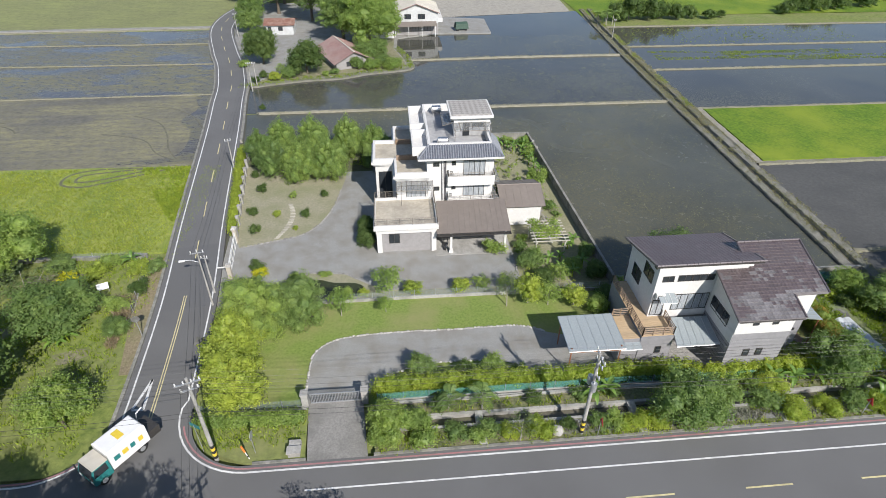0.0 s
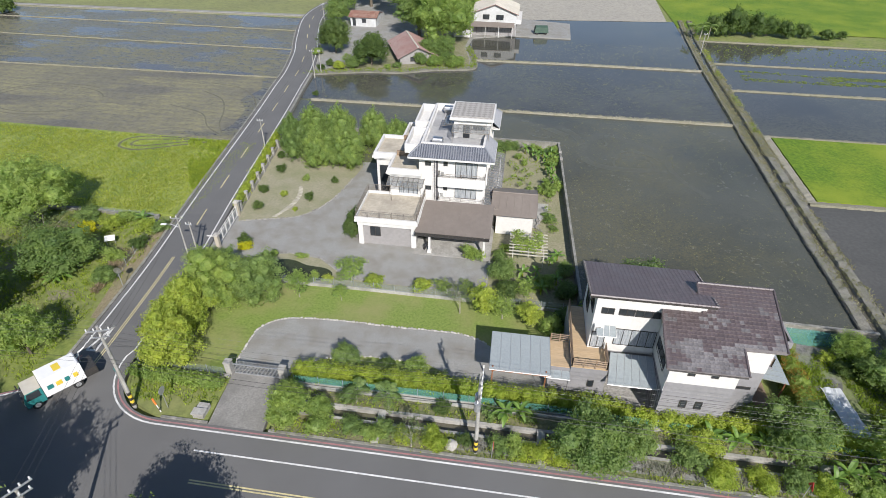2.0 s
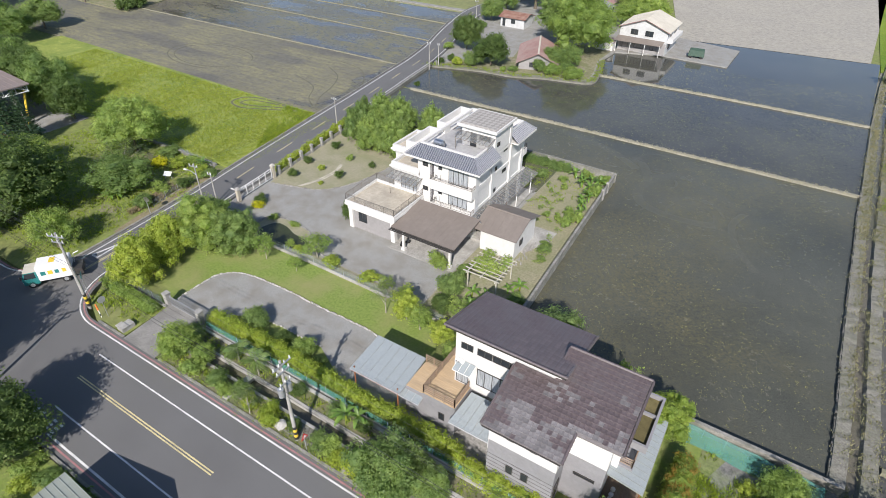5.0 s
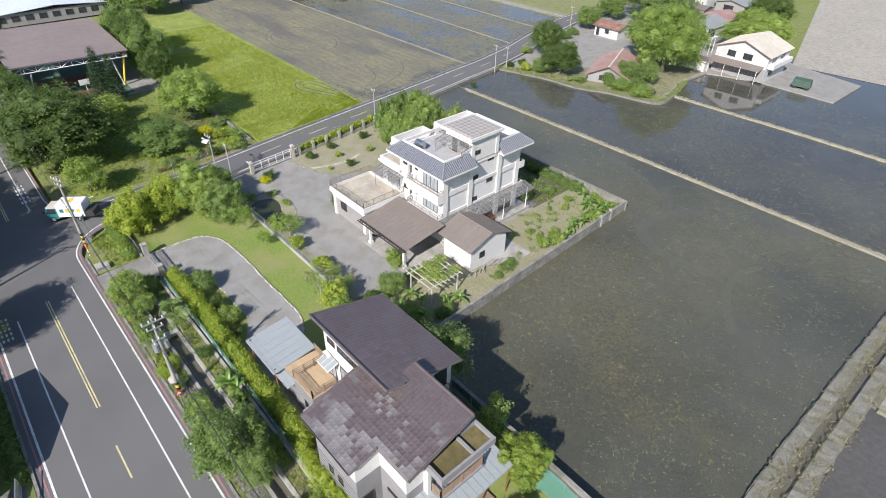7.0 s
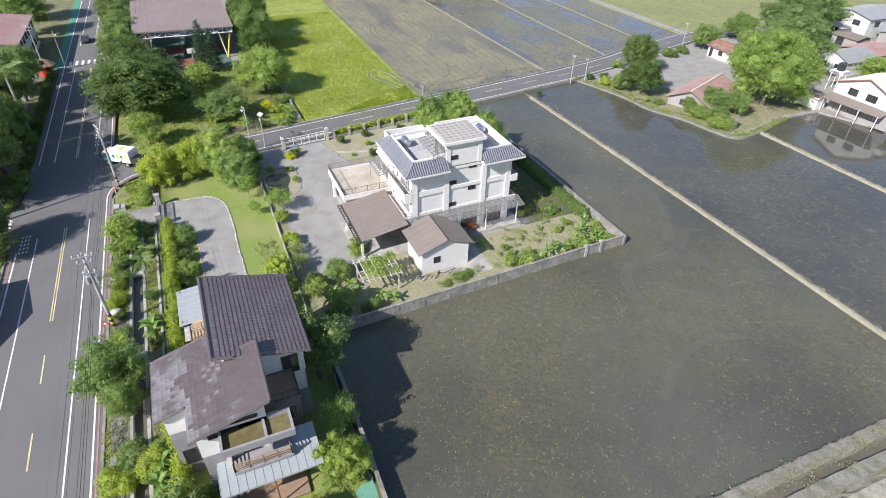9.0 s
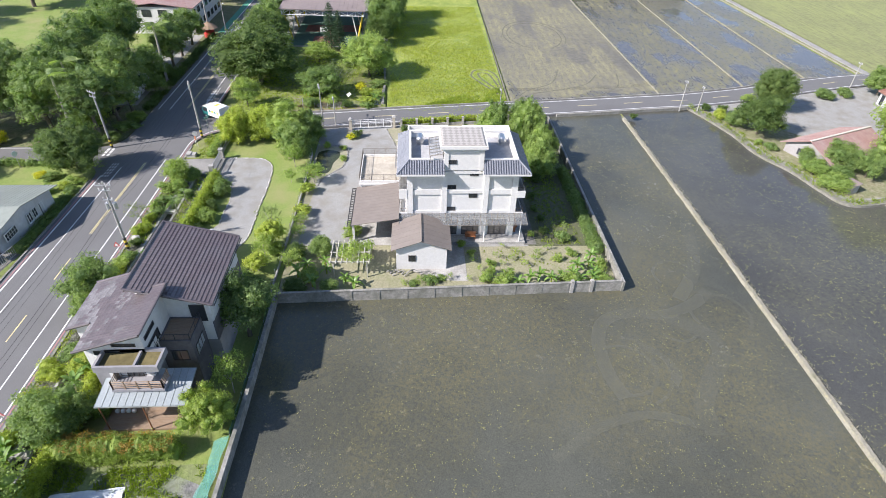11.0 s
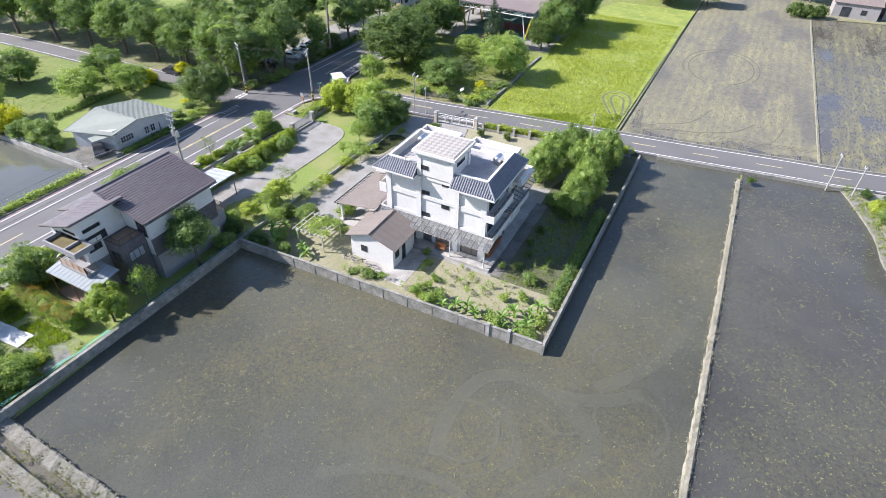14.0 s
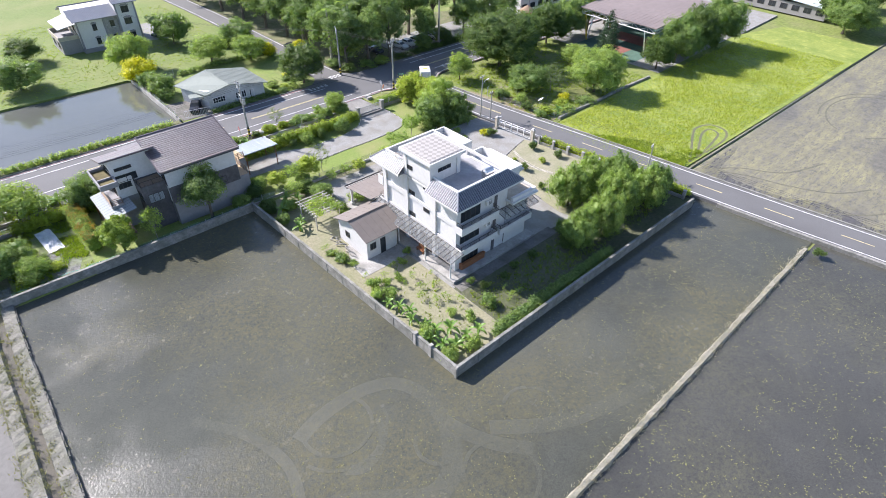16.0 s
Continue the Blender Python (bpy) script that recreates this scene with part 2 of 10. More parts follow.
M["grey_clad"] = mat("grey_cladding", (0.235, 0.23, 0.238), (0.28, 0.275, 0.283), 2.5, 0.7, 0.08, (0.2, 0.197, 0.2), 0.4, 0.4)
M["dark_clad"] = mat("dark_cladding", (0.1, 0.094, 0.1), (0.145, 0.137, 0.145), 3.0, 0.6, 0.15, (0.04, 0.04, 0.04), 0.5, 0.5)
M["warm_grey"] = mat("warm_grey_render", (0.26, 0.25, 0.247), (0.31, 0.298, 0.294), 2.5, 0.8, 0.1, (0.23, 0.22, 0.214), 0.4, 0.4)
M["line"] = mat("white_road_paint", (0.55, 0.55, 0.54), (0.78, 0.78, 0.76), 7.0, 0.7, 0.1, (0.3, 0.3, 0.3), 0.8, 0.5)
M["line_y"] = mat("yellow_road_paint", (0.52, 0.45, 0.22), (0.66, 0.59, 0.34), 7.0, 0.7, 0.1, (0.28, 0.25, 0.16), 0.8, 0.5)
M["line_r"] = mat("red_road_paint", (0.3, 0.13, 0.13), (0.42, 0.22, 0.22), 7.0, 0.8, 0.1, (0.2, 0.15, 0.15), 0.8, 0.6)
M["green_paint"] = mat("green_lane_paint", (0.05, 0.22, 0.14), (0.08, 0.3, 0.2), 6.0, 0.8, 0.1, (0.1, 0.17, 0.13), 0.8, 0.5)
M["tile"] = mat("brown_roof_tile", (0.083, 0.062, 0.063), (0.118, 0.093, 0.093), 3.0, 0.42, 0.2, (0.125, 0.118, 0.12), 0.5, 0.4, spec=1.0, own=0.25)
M["tile_board"] = mat("dusty_tile_bed", (0.15, 0.135, 0.133), (0.2, 0.185, 0.182), 4.0, 0.85, 0.2)
M["tile_pale"] = mat("bleached_roof_tile", (0.148, 0.138, 0.14), (0.2, 0.19, 0.193), 3.0, 0.45, 0.2, own=0.3)
M["tile_blue"] = mat("slate_blue_tile", (0.05, 0.058, 0.078), (0.085, 0.096, 0.12), 4.0, 0.4, 0.15, (0.2, 0.21, 0.24), 0.7, 0.4, own=0.2)
# paler than the slate slope: the rolls' highlights are put into this colour
M["tile_roll"] = mat("weathered_cover_tile", (0.17, 0.18, 0.205), (0.25, 0.26, 0.285), 4.0, 0.35, 0.15, (0.14, 0.15, 0.175), 0.7, 0.4, own=0.1)
M["metal_brown"] = mat("brown_sheet_metal", (0.178, 0.153, 0.133), (0.205, 0.177, 0.155), 1.5, 0.6, 0.05, (0.165, 0.14, 0.122), 0.4, 0.5, spec=0.4)
M["metal_grey"] = mat("grey_green_sheet_metal", (0.2, 0.22, 0.2), (0.25, 0.27, 0.25), 1.2, 0.85, 0.08, (0.17, 0.182, 0.165), 0.3, 0.5, spec=0.2)
M["sage_metal"] = mat("sage_sheet_metal", (0.245, 0.27, 0.24), (0.29, 0.315, 0.28), 1.2, 0.9, 0.05, (0.225, 0.245, 0.215), 0.3, 0.5, spec=0.1)
M["metal_taupe"] = mat("taupe_sheet_metal", (0.21, 0.172, 0.155), (0.25, 0.205, 0.188), 0.8, 0.6, 0.06, (0.18, 0.148, 0.138), 0.12, 0.5)
M["cream_roof"] = mat("cream_sheet_metal", (0.46, 0.43, 0.36), (0.54, 0.51, 0.44), 1.0, 0.6, 0.06, (0.38, 0.35, 0.29), 0.2, 0.5)
M["rust_roof"] = mat("rusty_sheet_metal", (0.16, 0.075, 0.055), (0.26, 0.135, 0.1), 2.0, 0.8, 0.15, (0.33, 0.25, 0.2), 0.5, 0.6)
M["red_roof"] = mat("red_sheet_metal", (0.24, 0.14, 0.126), (0.31, 0.2, 0.18), 1.6, 0.75, 0.15, (0.32, 0.255, 0.235), 0.3, 0.6)
M["grey_roof"] = mat("weathered_grey_sheet_metal", (0.2, 0.22, 0.225), (0.27, 0.285, 0.29), 1.0, 0.6, 0.06, (0.2, 0.2, 0.19), 0.25, 0.5)
M["old_white"] = mat("stained_white_render", (0.46, 0.47, 0.47), (0.56, 0.57, 0.57), 2.0, 0.85, 0.1, (0.36, 0.355, 0.34), 0.4, 0.5)
M["blue_roof"] = mat("pale_blue_sheet_metal", (0.5, 0.56, 0.62), (0.62, 0.67, 0.72), 1.0, 0.5, 0.05, (0.42, 0.46, 0.5), 0.2, 0.4)
M["steel"] = mat("galvanised_steel", (0.38, 0.39, 0.4), (0.52, 0.53, 0.54), 8.0, 0.45, 0.1, metal=0.6)
M["chrome"] = mat("stainless_steel", (0.55, 0.55, 0.55), (0.66, 0.66, 0.66), 5.0, 0.38, 0.05, metal=1.0)
M["white_metal"] = mat("white_painted_metal", (0.66, 0.66, 0.64), (0.76, 0.76, 0.74), 6.0, 0.5, 0.05, (0.5, 0.47, 0.42), 1.2, 0.3)
M["dark_metal"] = mat("dark_bronze_metal", (0.045, 0.042, 0.04), (0.08, 0.075, 0.07), 6.0, 0.45, 0.05, metal=0.3)
M["bronze"] = mat("bronze_railing", (0.16, 0.14, 0.12), (0.22, 0.2, 0.17), 6.0, 0.5, 0.05, metal=0.2)
M["yellow"] = mat("yellow_paint", (0.62, 0.45, 0.04), (0.72, 0.55, 0.07), 6.0, 0.5, 0.05)
M["black"] = mat("black_paint", (0.02, 0.02, 0.02), (0.04, 0.04, 0.04), 6.0, 0.5, 0.05)
M["orange"] = mat("orange_plastic", (0.62, 0.16, 0.03), (0.75, 0.22, 0.05), 6.0, 0.5, 0.05)
M["red"] = mat("red_paint", (0.45, 0.03, 0.03), (0.55, 0.06, 0.05), 6.0, 0.5, 0.05)
M["teal"] = mat("teal_paint", (0.02, 0.16, 0.16), (0.04, 0.22, 0.21), 5.0, 0.35, 0.05)
M["wood"] = mat("oiled_wood", (0.2, 0.145, 0.1), (0.3, 0.225, 0.16), 5.0, 0.65, 0.2, (0.25, 0.15, 0.08), 0.8, 0.5, stretch=(4, 0.5, 1))
M["pale_wood"] = mat("weathered_pale_paint", (0.4, 0.38, 0.31), (0.54, 0.52, 0.44), 5.0, 0.8, 0.2, (0.28, 0.26, 0.2), 0.9, 0.5)
M["wood_red"] = mat("red_brown_wood", (0.2, 0.08, 0.035), (0.3, 0.13, 0.06), 5.0, 0.5, 0.2, stretch=(4, 0.5, 1))
M["decking"] = mat("tan_decking", (0.42, 0.3, 0.17), (0.55, 0.41, 0.26), 3.0, 0.75, 0.2, (0.34, 0.26, 0.17), 0.5, 0.6, stretch=(0.4, 4, 1))
M["terrace"] = mat("beige_terrace_tile", (0.4, 0.36, 0.29), (0.52, 0.47, 0.38), 2.2, 0.85, 0.15, (0.3, 0.27, 0.22), 0.5, 0.7)
M["roof_deck"] = mat("grey_roof_screed", (0.33, 0.33, 0.335), (0.43, 0.43, 0.43), 2.2, 0.85, 0.12, (0.24, 0.24, 0.245), 0.4, 0.7)
M["moss"] = mat("mossy_roof_screed", (0.1, 0.085, 0.035), (0.19, 0.16, 0.07), 2.0, 0.9, 0.3, (0.06, 0.05, 0.02), 0.5, 0.6)
M["stone"] = mat("pale_stone", (0.32, 0.305, 0.28), (0.52, 0.5, 0.465), 6.0, 0.9, 0.4, own=0.4)
M["grey_stone"] = mat("grey_stone", (0.17, 0.165, 0.155), (0.33, 0.32, 0.3), 5.0, 0.9, 0.5, own=0.4)
M["brick"] = mat("tan_brick", (0.22, 0.15, 0.1), (0.34, 0.25, 0.17), 5.0, 0.9, 0.3)
M["bark"] = mat("bark", (0.09, 0.075, 0.055), (0.18, 0.155, 0.12), 6.0, 0.95, 0.8, stretch=(1, 1, 0.3))
M["pale_bark"] = mat("pale_bark", (0.26, 0.235, 0.195), (0.42, 0.39, 0.33), 5.0, 0.95, 0.5, stretch=(1, 1, 0.3))
M["straw"] = mat("floating_straw", (0.12, 0.125, 0.045), (0.21, 0.205, 0.085), 3.0, 0.9, 0.2)
M["rubber"] = mat("black_rubber", (0.02, 0.02, 0.02), (0.035, 0.035, 0.035), 6.0, 0.85, 0.2)
M["tarp"] = mat("pale_tarpaulin", (0.5, 0.52, 0.54), (0.68, 0.7, 0.72), 1.5, 0.5, 0.6, (0.4, 0.42, 0.42), 0.6, 0.5)
M["green_tarp"] = mat("dark_green_tarpaulin", (0.035, 0.07, 0.05), (0.06, 0.1, 0.075), 2.0, 0.6, 0.3)
M["court_red"] = mat("red_court", (0.2, 0.08, 0.065), (0.25, 0.11, 0.09), 1.5, 0.9, 0.1)
M["court_green"] = mat("green_court", (0.07, 0.13, 0.1), (0.09, 0.165, 0.125), 1.5, 0.9, 0.1)
M["solar"] = mat("solar_glass", (0.015, 0.02, 0.05), (0.03, 0.04, 0.09), 1.0, 0.12, 0.02)
M["cable"] = mat("black_cable", (0.02, 0.02, 0.02), (0.035, 0.035, 0.035), 4.0, 0.6, 0.05)
M["cable_grey"] = mat("grey_cable", (0.12, 0.12, 0.12), (0.17, 0.17, 0.17), 4.0, 0.5, 0.05, metal=0.3)
M["car_white"] = mat("white_car_paint", (0.7, 0.7, 0.7), (0.76, 0.76, 0.76), 2.0, 0.2, 0.01)
M["car_dark"] = mat("dark_car_paint", (0.03, 0.033, 0.04), (0.05, 0.053, 0.06), 2.0, 0.2, 0.01)
M["driftwood"] = mat("bleached_wood", (0.2, 0.19, 0.175), (0.36, 0.345, 0.32), 6.0, 0.9, 0.4, own=0.2, stretch=(1, 1, 4))
M["net_green"] = sheer("green_net", (0.1, 0.31, 0.26), 0.45, 0.8)
M["net_pale"] = sheer("weathered_net", (0.28, 0.34, 0.34), 0.72, 0.8)
M["poly"] = sheer("polycarbonate_sheet", (0.36, 0.4, 0.41), 0.16, 0.3)
M["smoke_poly"] = sheer("smoked_canopy_glass", (0.26, 0.27, 0.27), 0.68, 0.15)

_k = Nodes("window_glass")
M["glass"] = _k.done(_k.n("BsdfPrincipled", Base_Color=_k.ramp(_k.noise(0.5), (0.3, (0.02, 0.025, 0.03)), (0.7, (0.05, 0.055, 0.06))), Roughness=0.05, IOR=1.5).outputs[0])
_k = Nodes("tower_roof_tile")
_chk = _k.n("TexChecker", Vector=_k.n("Mapping", Vector=_k.coords(), Rotation=(0, 0, 0.785), Scale=(1, 1, 1)).outputs[0], Color1=(0.37, 0.348, 0.315), Color2=(0.24, 0.222, 0.203), Scale=2.0)
M["tower_tile"] = _k.done(_k.n("BsdfPrincipled", Base_Color=_k.mix(_k.ramp(_k.noise(3.0), (0.35, 0.0), (0.75, 0.5)), _chk.outputs[0], (0.42, 0.4, 0.37)), Roughness=0.7).outputs[0])

_k = Nodes("shuttered_glass")
M["shutter_glass"] = _k.done(_k.n("BsdfPrincipled", Base_Color=_k.ramp(_k.noise(7.0, 2.0, 0.5, _k.coords((0.2, 0.2, 6))), (0.35, (0.09, 0.082, 0.075)), (0.65, (0.17, 0.155, 0.142))), Roughness=0.25, IOR=1.5).outputs[0])
_k = Nodes("curtained_glass")
M["curtain_glass"] = _k.done(_k.n("BsdfPrincipled", Base_Color=_k.ramp(_k.noise(5.0, 2.0, 0.5, _k.coords((6, 6, 0.2))), (0.35, (0.2, 0.22, 0.24)), (0.65, (0.42, 0.44, 0.45))), Roughness=0.08, IOR=1.5).outputs[0])
M["paddy"] = water_mat("paddy_water", (0.063, 0.066, 0.054), (0.095, 0.098, 0.08), (0.145, 0.13, 0.062), 0.9, 0.27, brown_amount=0.55, gloss=0.65)
M["paddy_silt"] = water_mat("pale_silt", (0.078, 0.08, 0.063), (0.104, 0.106, 0.084), (0.14, 0.128, 0.066), 0.3, 0.36)
M["paddy_far"] = water_mat("flooded_paddy", (0.055, 0.056, 0.052), (0.081, 0.082, 0.074), (0.15, 0.145, 0.08), 0.08, 0.04, (0.3, 1, 1), 0.66)
M["pond"] = water_mat("fish_pond_water", (0.098, 0.103, 0.094), (0.122, 0.127, 0.116), (0.1, 0.105, 0.06), 0.04, 0.02, scum_from=0.8, gloss=1.0)
M["garden_pond"] = water_mat("garden_pond_water", (0.035, 0.042, 0.02), (0.05, 0.058, 0.03), (0.1, 0.13, 0.03), 0.06, 0.04)
M["path_stone"] = mat("sandy_path_stone", (0.36, 0.335, 0.27), (0.46, 0.43, 0.36), 6.0, 0.95, 0.3, own=0.3)
M["ditch"] = water_mat("ditch_water", (0.1, 0.093, 0.072), (0.14, 0.13, 0.102), (0.1, 0.12, 0.03), 0.1, 0.05)
M["stubble"] = field_mat("rice_stubble", (0.215, 0.203, 0.105), (0.31, 0.29, 0.16), (0.118, 0.114, 0.1), 0.25, scale=3.4, rows=0.16, cover=0.375)
M["stubble_wet"] = field_mat("wet_stubble", (0.19, 0.182, 0.085), (0.275, 0.258, 0.125), (0.082, 0.076, 0.074), 0.85, scale=3.0, rows=0.14, cover=0.41)
M["mud"] = field_mat("wet_mud", (0.14, 0.13, 0.085), (0.18, 0.165, 0.11), (0.075, 0.071, 0.066), 0.45)
M["dry_field"] = field_mat("dry_field", (0.36, 0.33, 0.26), (0.42, 0.39, 0.32), (0.3, 0.285, 0.25), 0.05)
M["grass_rows"] = field_mat("grass_in_rows", (0.2, 0.24, 0.07), (0.3, 0.32, 0.12), (0.17, 0.18, 0.08), 0.0, (0.04, 0.7, 1))

M["leaf_mid"] = leafy("mid_green_leaves", (0.12, 0.185, 0.066), (0.2, 0.285, 0.1), (0.3, 0.39, 0.15))
M["leaf_plume"] = leafy("plume_leaves", (0.15, 0.22, 0.07), (0.24, 0.33, 0.105), (0.34, 0.43, 0.155))
M["leaf_clip"] = leafy("clipped_leaves", (0.15, 0.225, 0.048), (0.235, 0.32, 0.07), (0.33, 0.41, 0.105))
M["leaf_dark"] = leafy("dark_green_leaves", (0.072, 0.12, 0.038), (0.115, 0.175, 0.055), (0.18, 0.25, 0.082))
M["leaf_park"] = leafy("park_tree_leaves", (0.095, 0.155, 0.066), (0.16, 0.235, 0.095), (0.25, 0.335, 0.14))
M["leaf_light"] = leafy("light_green_leaves", (0.18, 0.255, 0.075), (0.28, 0.37, 0.11), (0.38, 0.47, 0.16))
M["leaf_yellow"] = leafy("yellow_green_leaves", (0.235, 0.295, 0.06), (0.365, 0.43, 0.085), (0.48, 0.53, 0.135))
M["leaf_gold"] = leafy("golden_leaves", (0.3, 0.34, 0.03), (0.58, 0.55, 0.03), (0.72, 0.66, 0.06))
M["leaf_rust"] = leafy("rusty_hedge_leaves", (0.26, 0.19, 0.05), (0.38, 0.24, 0.06), (0.48, 0.3, 0.08))
M["leaf_hedge"] = leafy("hedge_leaves", (0.2, 0.27, 0.045), (0.33, 0.4, 0.066), (0.44, 0.5, 0.11))
M["leaf_banana"] = leafy("banana_leaves", (0.108, 0.203, 0.041), (0.162, 0.270, 0.061), (0.243, 0.351, 0.095), 0.3, 0.4)
M["leaf_grey"] = leafy("dull_grey_green_leaves", (0.121, 0.162, 0.074), (0.176, 0.223, 0.108), (0.257, 0.297, 0.162))
M["needle"] = leafy("conifer_needles", (0.015, 0.04, 0.018), (0.028, 0.062, 0.026), (0.045, 0.09, 0.035), 0.15)
M["blade"] = leafy("grass_blades", (0.16, 0.22, 0.025), (0.24, 0.32, 0.04), (0.34, 0.4, 0.07), 0.4)
M["blade_rice"] = leafy("rice_blades", (0.23, 0.275, 0.055), (0.33, 0.375, 0.085), (0.41, 0.44, 0.13), 0.6)
M["twig"] = leafy("dry_brush", (0.16, 0.125, 0.085), (0.26, 0.21, 0.145), (0.36, 0.3, 0.22), 0.1)
M["dead_stem"] = leafy("dead_grey_stems", (0.1, 0.1, 0.085), (0.18, 0.178, 0.155), (0.28, 0.275, 0.245), 0.1)
M["blade_olive"] = leafy("olive_grass_blades", (0.15, 0.155, 0.09), (0.24, 0.235, 0.15), (0.34, 0.32, 0.22), 0.3)
M["blade_dry"] = leafy("dry_grass_blades", (0.255, 0.24, 0.185), (0.35, 0.33, 0.265), (0.45, 0.425, 0.35), 0.2)


# ---- mesh building ----
class Geo:
    """Gathers points and faces for one mesh."""

    def __init__(self):
        self.v, self.f = [], []

    def add(self, verts, faces):
        o = len(self.v)
        self.v.extend(tuple(p) for p in verts)
        self.f.extend(tuple(o + i for i in f) for f in faces)
        return self

    def box(self, x0, y0, z0, x1, y1, z1):
        return self.prism([(x0, y0), (x1, y0), (x1, y1), (x0, y1)], z0, z1)

    def prism(self, poly, z0, z1):
        area = sum(a[0] * b[1] - b[0] * a[1] for a, b in zip(poly, poly[1:] + poly[:1]))
        if area < 0:
            poly = poly[::-1]
        n = len(poly)
        top = z1 if callable(z1) else (lambda x, y: z1)
        return self.add([(x, y, z0) for x, y in poly] + [(x, y, top(x, y)) for x, y in poly],
                        [tuple(range(n))[::-1], tuple(range(n, 2 * n))] + [(i, (i + 1) % n, n + (i + 1) % n, n + i) for i in range(n)])

    def slab(self, corners, thick):
        """A flat or sloping sheet from its upper corners, given round the outline."""
        n = len(corners)
        return self.add([(x, y, z - thick) for x, y, z in corners] + list(corners),
                        [tuple(range(n))[::-1], tuple(range(n, 2 * n))] + [(i, (i + 1) % n, n + (i + 1) % n, n + i) for i in range(n)])

    def tube(self, pts, r, n=6, caps=True):
        """A round bar along points; r is one radius or one for each point."""
        pts = [Vector(p) for p in pts]
        rs = r if isinstance(r, (list, tuple)) else [r] * len(pts)
        verts, faces = [], []
        for i, p in enumerate(pts):
            d = (pts[min(i + 1, len(pts) - 1)] - pts[max(i - 1, 0)]).normalized()
            a = d.cross(Vector((0, 0, 1)) if abs(d.z) < 0.9 else Vector((1, 0, 0))).normalized()
            b = d.cross(a)
            verts += [p + rs[i] * (math.cos(2 * math.pi * j / n) * a + math.sin(2 * math.pi * j / n) * b) for j in range(n)]
        for i in range(len(pts) - 1):
            faces += [(i * n + j, (i + 1) * n + j, (i + 1) * n + (j + 1) % n, i * n + (j + 1) % n) for j in range(n)]
        if caps:
            faces += [tuple(range(n)), tuple(range((len(pts) - 1) * n, len(pts) * n))[::-1]]
        return self.add(verts, faces)

    def ball(self, c, r, seg=8, rings=5, squash=1.0):
        pts = [(c[0], c[1], c[2] - r * squash)]
        for i in range(1, rings):
            a = math.pi * i / rings - math.pi / 2
            pts += [(c[0] + r * math.cos(a) * math.cos(2 * math.pi * j / seg), c[1] + r * math.cos(a) * math.sin(2 * math.pi * j / seg), c[2] + r * squash * math.sin(a)) for j in range(seg)]
        pts.append((c[0], c[1], c[2] + r * squash))
        fs = [(0, 1 + (j + 1) % seg, 1 + j) for j in range(seg)]
        for i in range(rings - 2):
            fs += [(1 + i * seg + j, 1 + i * seg + (j + 1) % seg, 1 + (i + 1) * seg + (j + 1) % seg, 1 + (i + 1) * seg + j) for j in range(seg)]
        t, o = len(pts) - 1, 1 + (rings - 2) * seg
        fs += [(t, o + j, o + (j + 1) % seg) for j in range(seg)]
        return self.add(pts, fs)

    def ribbon(self, pts, half, z0, z1):
        """A band of half-width half along a line in plan, from z0 up to z1."""
        left, right = offset(pts, half), offset(pts, -half)
        verts, faces = [], []
        for (ax, ay), (bx, by) in zip(left, right):
            verts += [(ax, ay, z0), (ax, ay, z1), (bx, by, z1), (bx, by, z0)]
        for i in range(len(pts) - 1):
            o = 4 * i
            faces += [(o, o + 1, o + 5, o + 4), (o + 1, o + 2, o + 6, o + 5), (o + 2, o + 3, o + 7, o + 6)]
        e = 4 * (len(pts) - 1)
        faces += [(3, 2, 1, 0), (e, e + 1, e + 2, e + 3)]
        return self.add(verts, faces)

    def mesh(self, name):
        m = bpy.data.meshes.new(name)
        m.from_pydata(self.v, [], self.f)
        m.update()
        return m


def offset(pts, d):
    """A line in plan, moved d metres to its left."""
    out = []
    for i, p in enumerate(pts):
        a, b = pts[max(i - 1, 0)], pts[min(i + 1, len(pts) - 1)]
        l = math.hypot(b[0] - a[0], b[1] - a[1])
        out.append((p[0] - (b[1] - a[1]) / l * d, p[1] + (b[0] - a[0]) / l * d))
    return out


def smooth(pts, n=6):
    """A Catmull-Rom line through points in plan."""
    out = []
    for i in range(len(pts) - 1):
        p = [Vector(pts[max(0, min(len(pts) - 1, j))]) for j in range(i - 1, i + 3)]
        for k in range(n):
            t = k / n
            out.append(tuple(0.5 * (2 * p[1] + (p[2] - p[0]) * t + (2 * p[0] - 5 * p[1] + 4 * p[2] - p[3]) * t * t + (3 * p[1] - p[0] - 3 * p[2] + p[3]) * t ** 3)))
    return out + [tuple(pts[-1])]


def along(pts, step):
    """Points and headings every step metres along a line in plan."""
    out, left = [], 0.0
    for a, b in zip(pts, pts[1:]):
        l = math.hypot(b[0] - a[0], b[1] - a[1])
        h = math.degrees(math.atan2(b[1] - a[1], b[0] - a[0]))
        while left <= l:
            out.append((a[0] + (b[0] - a[0]) * left / l, a[1] + (b[1] - a[1]) * left / l, h))
            left += step
        left -= l
    return out


def part(name, geo, material, parent, label="", at=None):
    """One mesh under a thing or under a part, in the thing's own metres."""
    ob = new(name, geo if isinstance(geo, bpy.types.Mesh) else geo.mesh(name))
    if not ob.data.materials:
        ob.data.materials.append(material)
    ob.parent = parent
    if at is not None:
        ob.matrix_basis = at
    return tagged(ob, label)


def thing(name, label, category, x=0.0, y=0.0, z=0.0, turn=0.0, group="", kind=""):
    ob = new(name)
    ob.empty_display_size = 0.3
    ob.matrix_basis = pose(x, y, z, 0, 0, turn)
    return tagged(ob, label, category, group, kind)


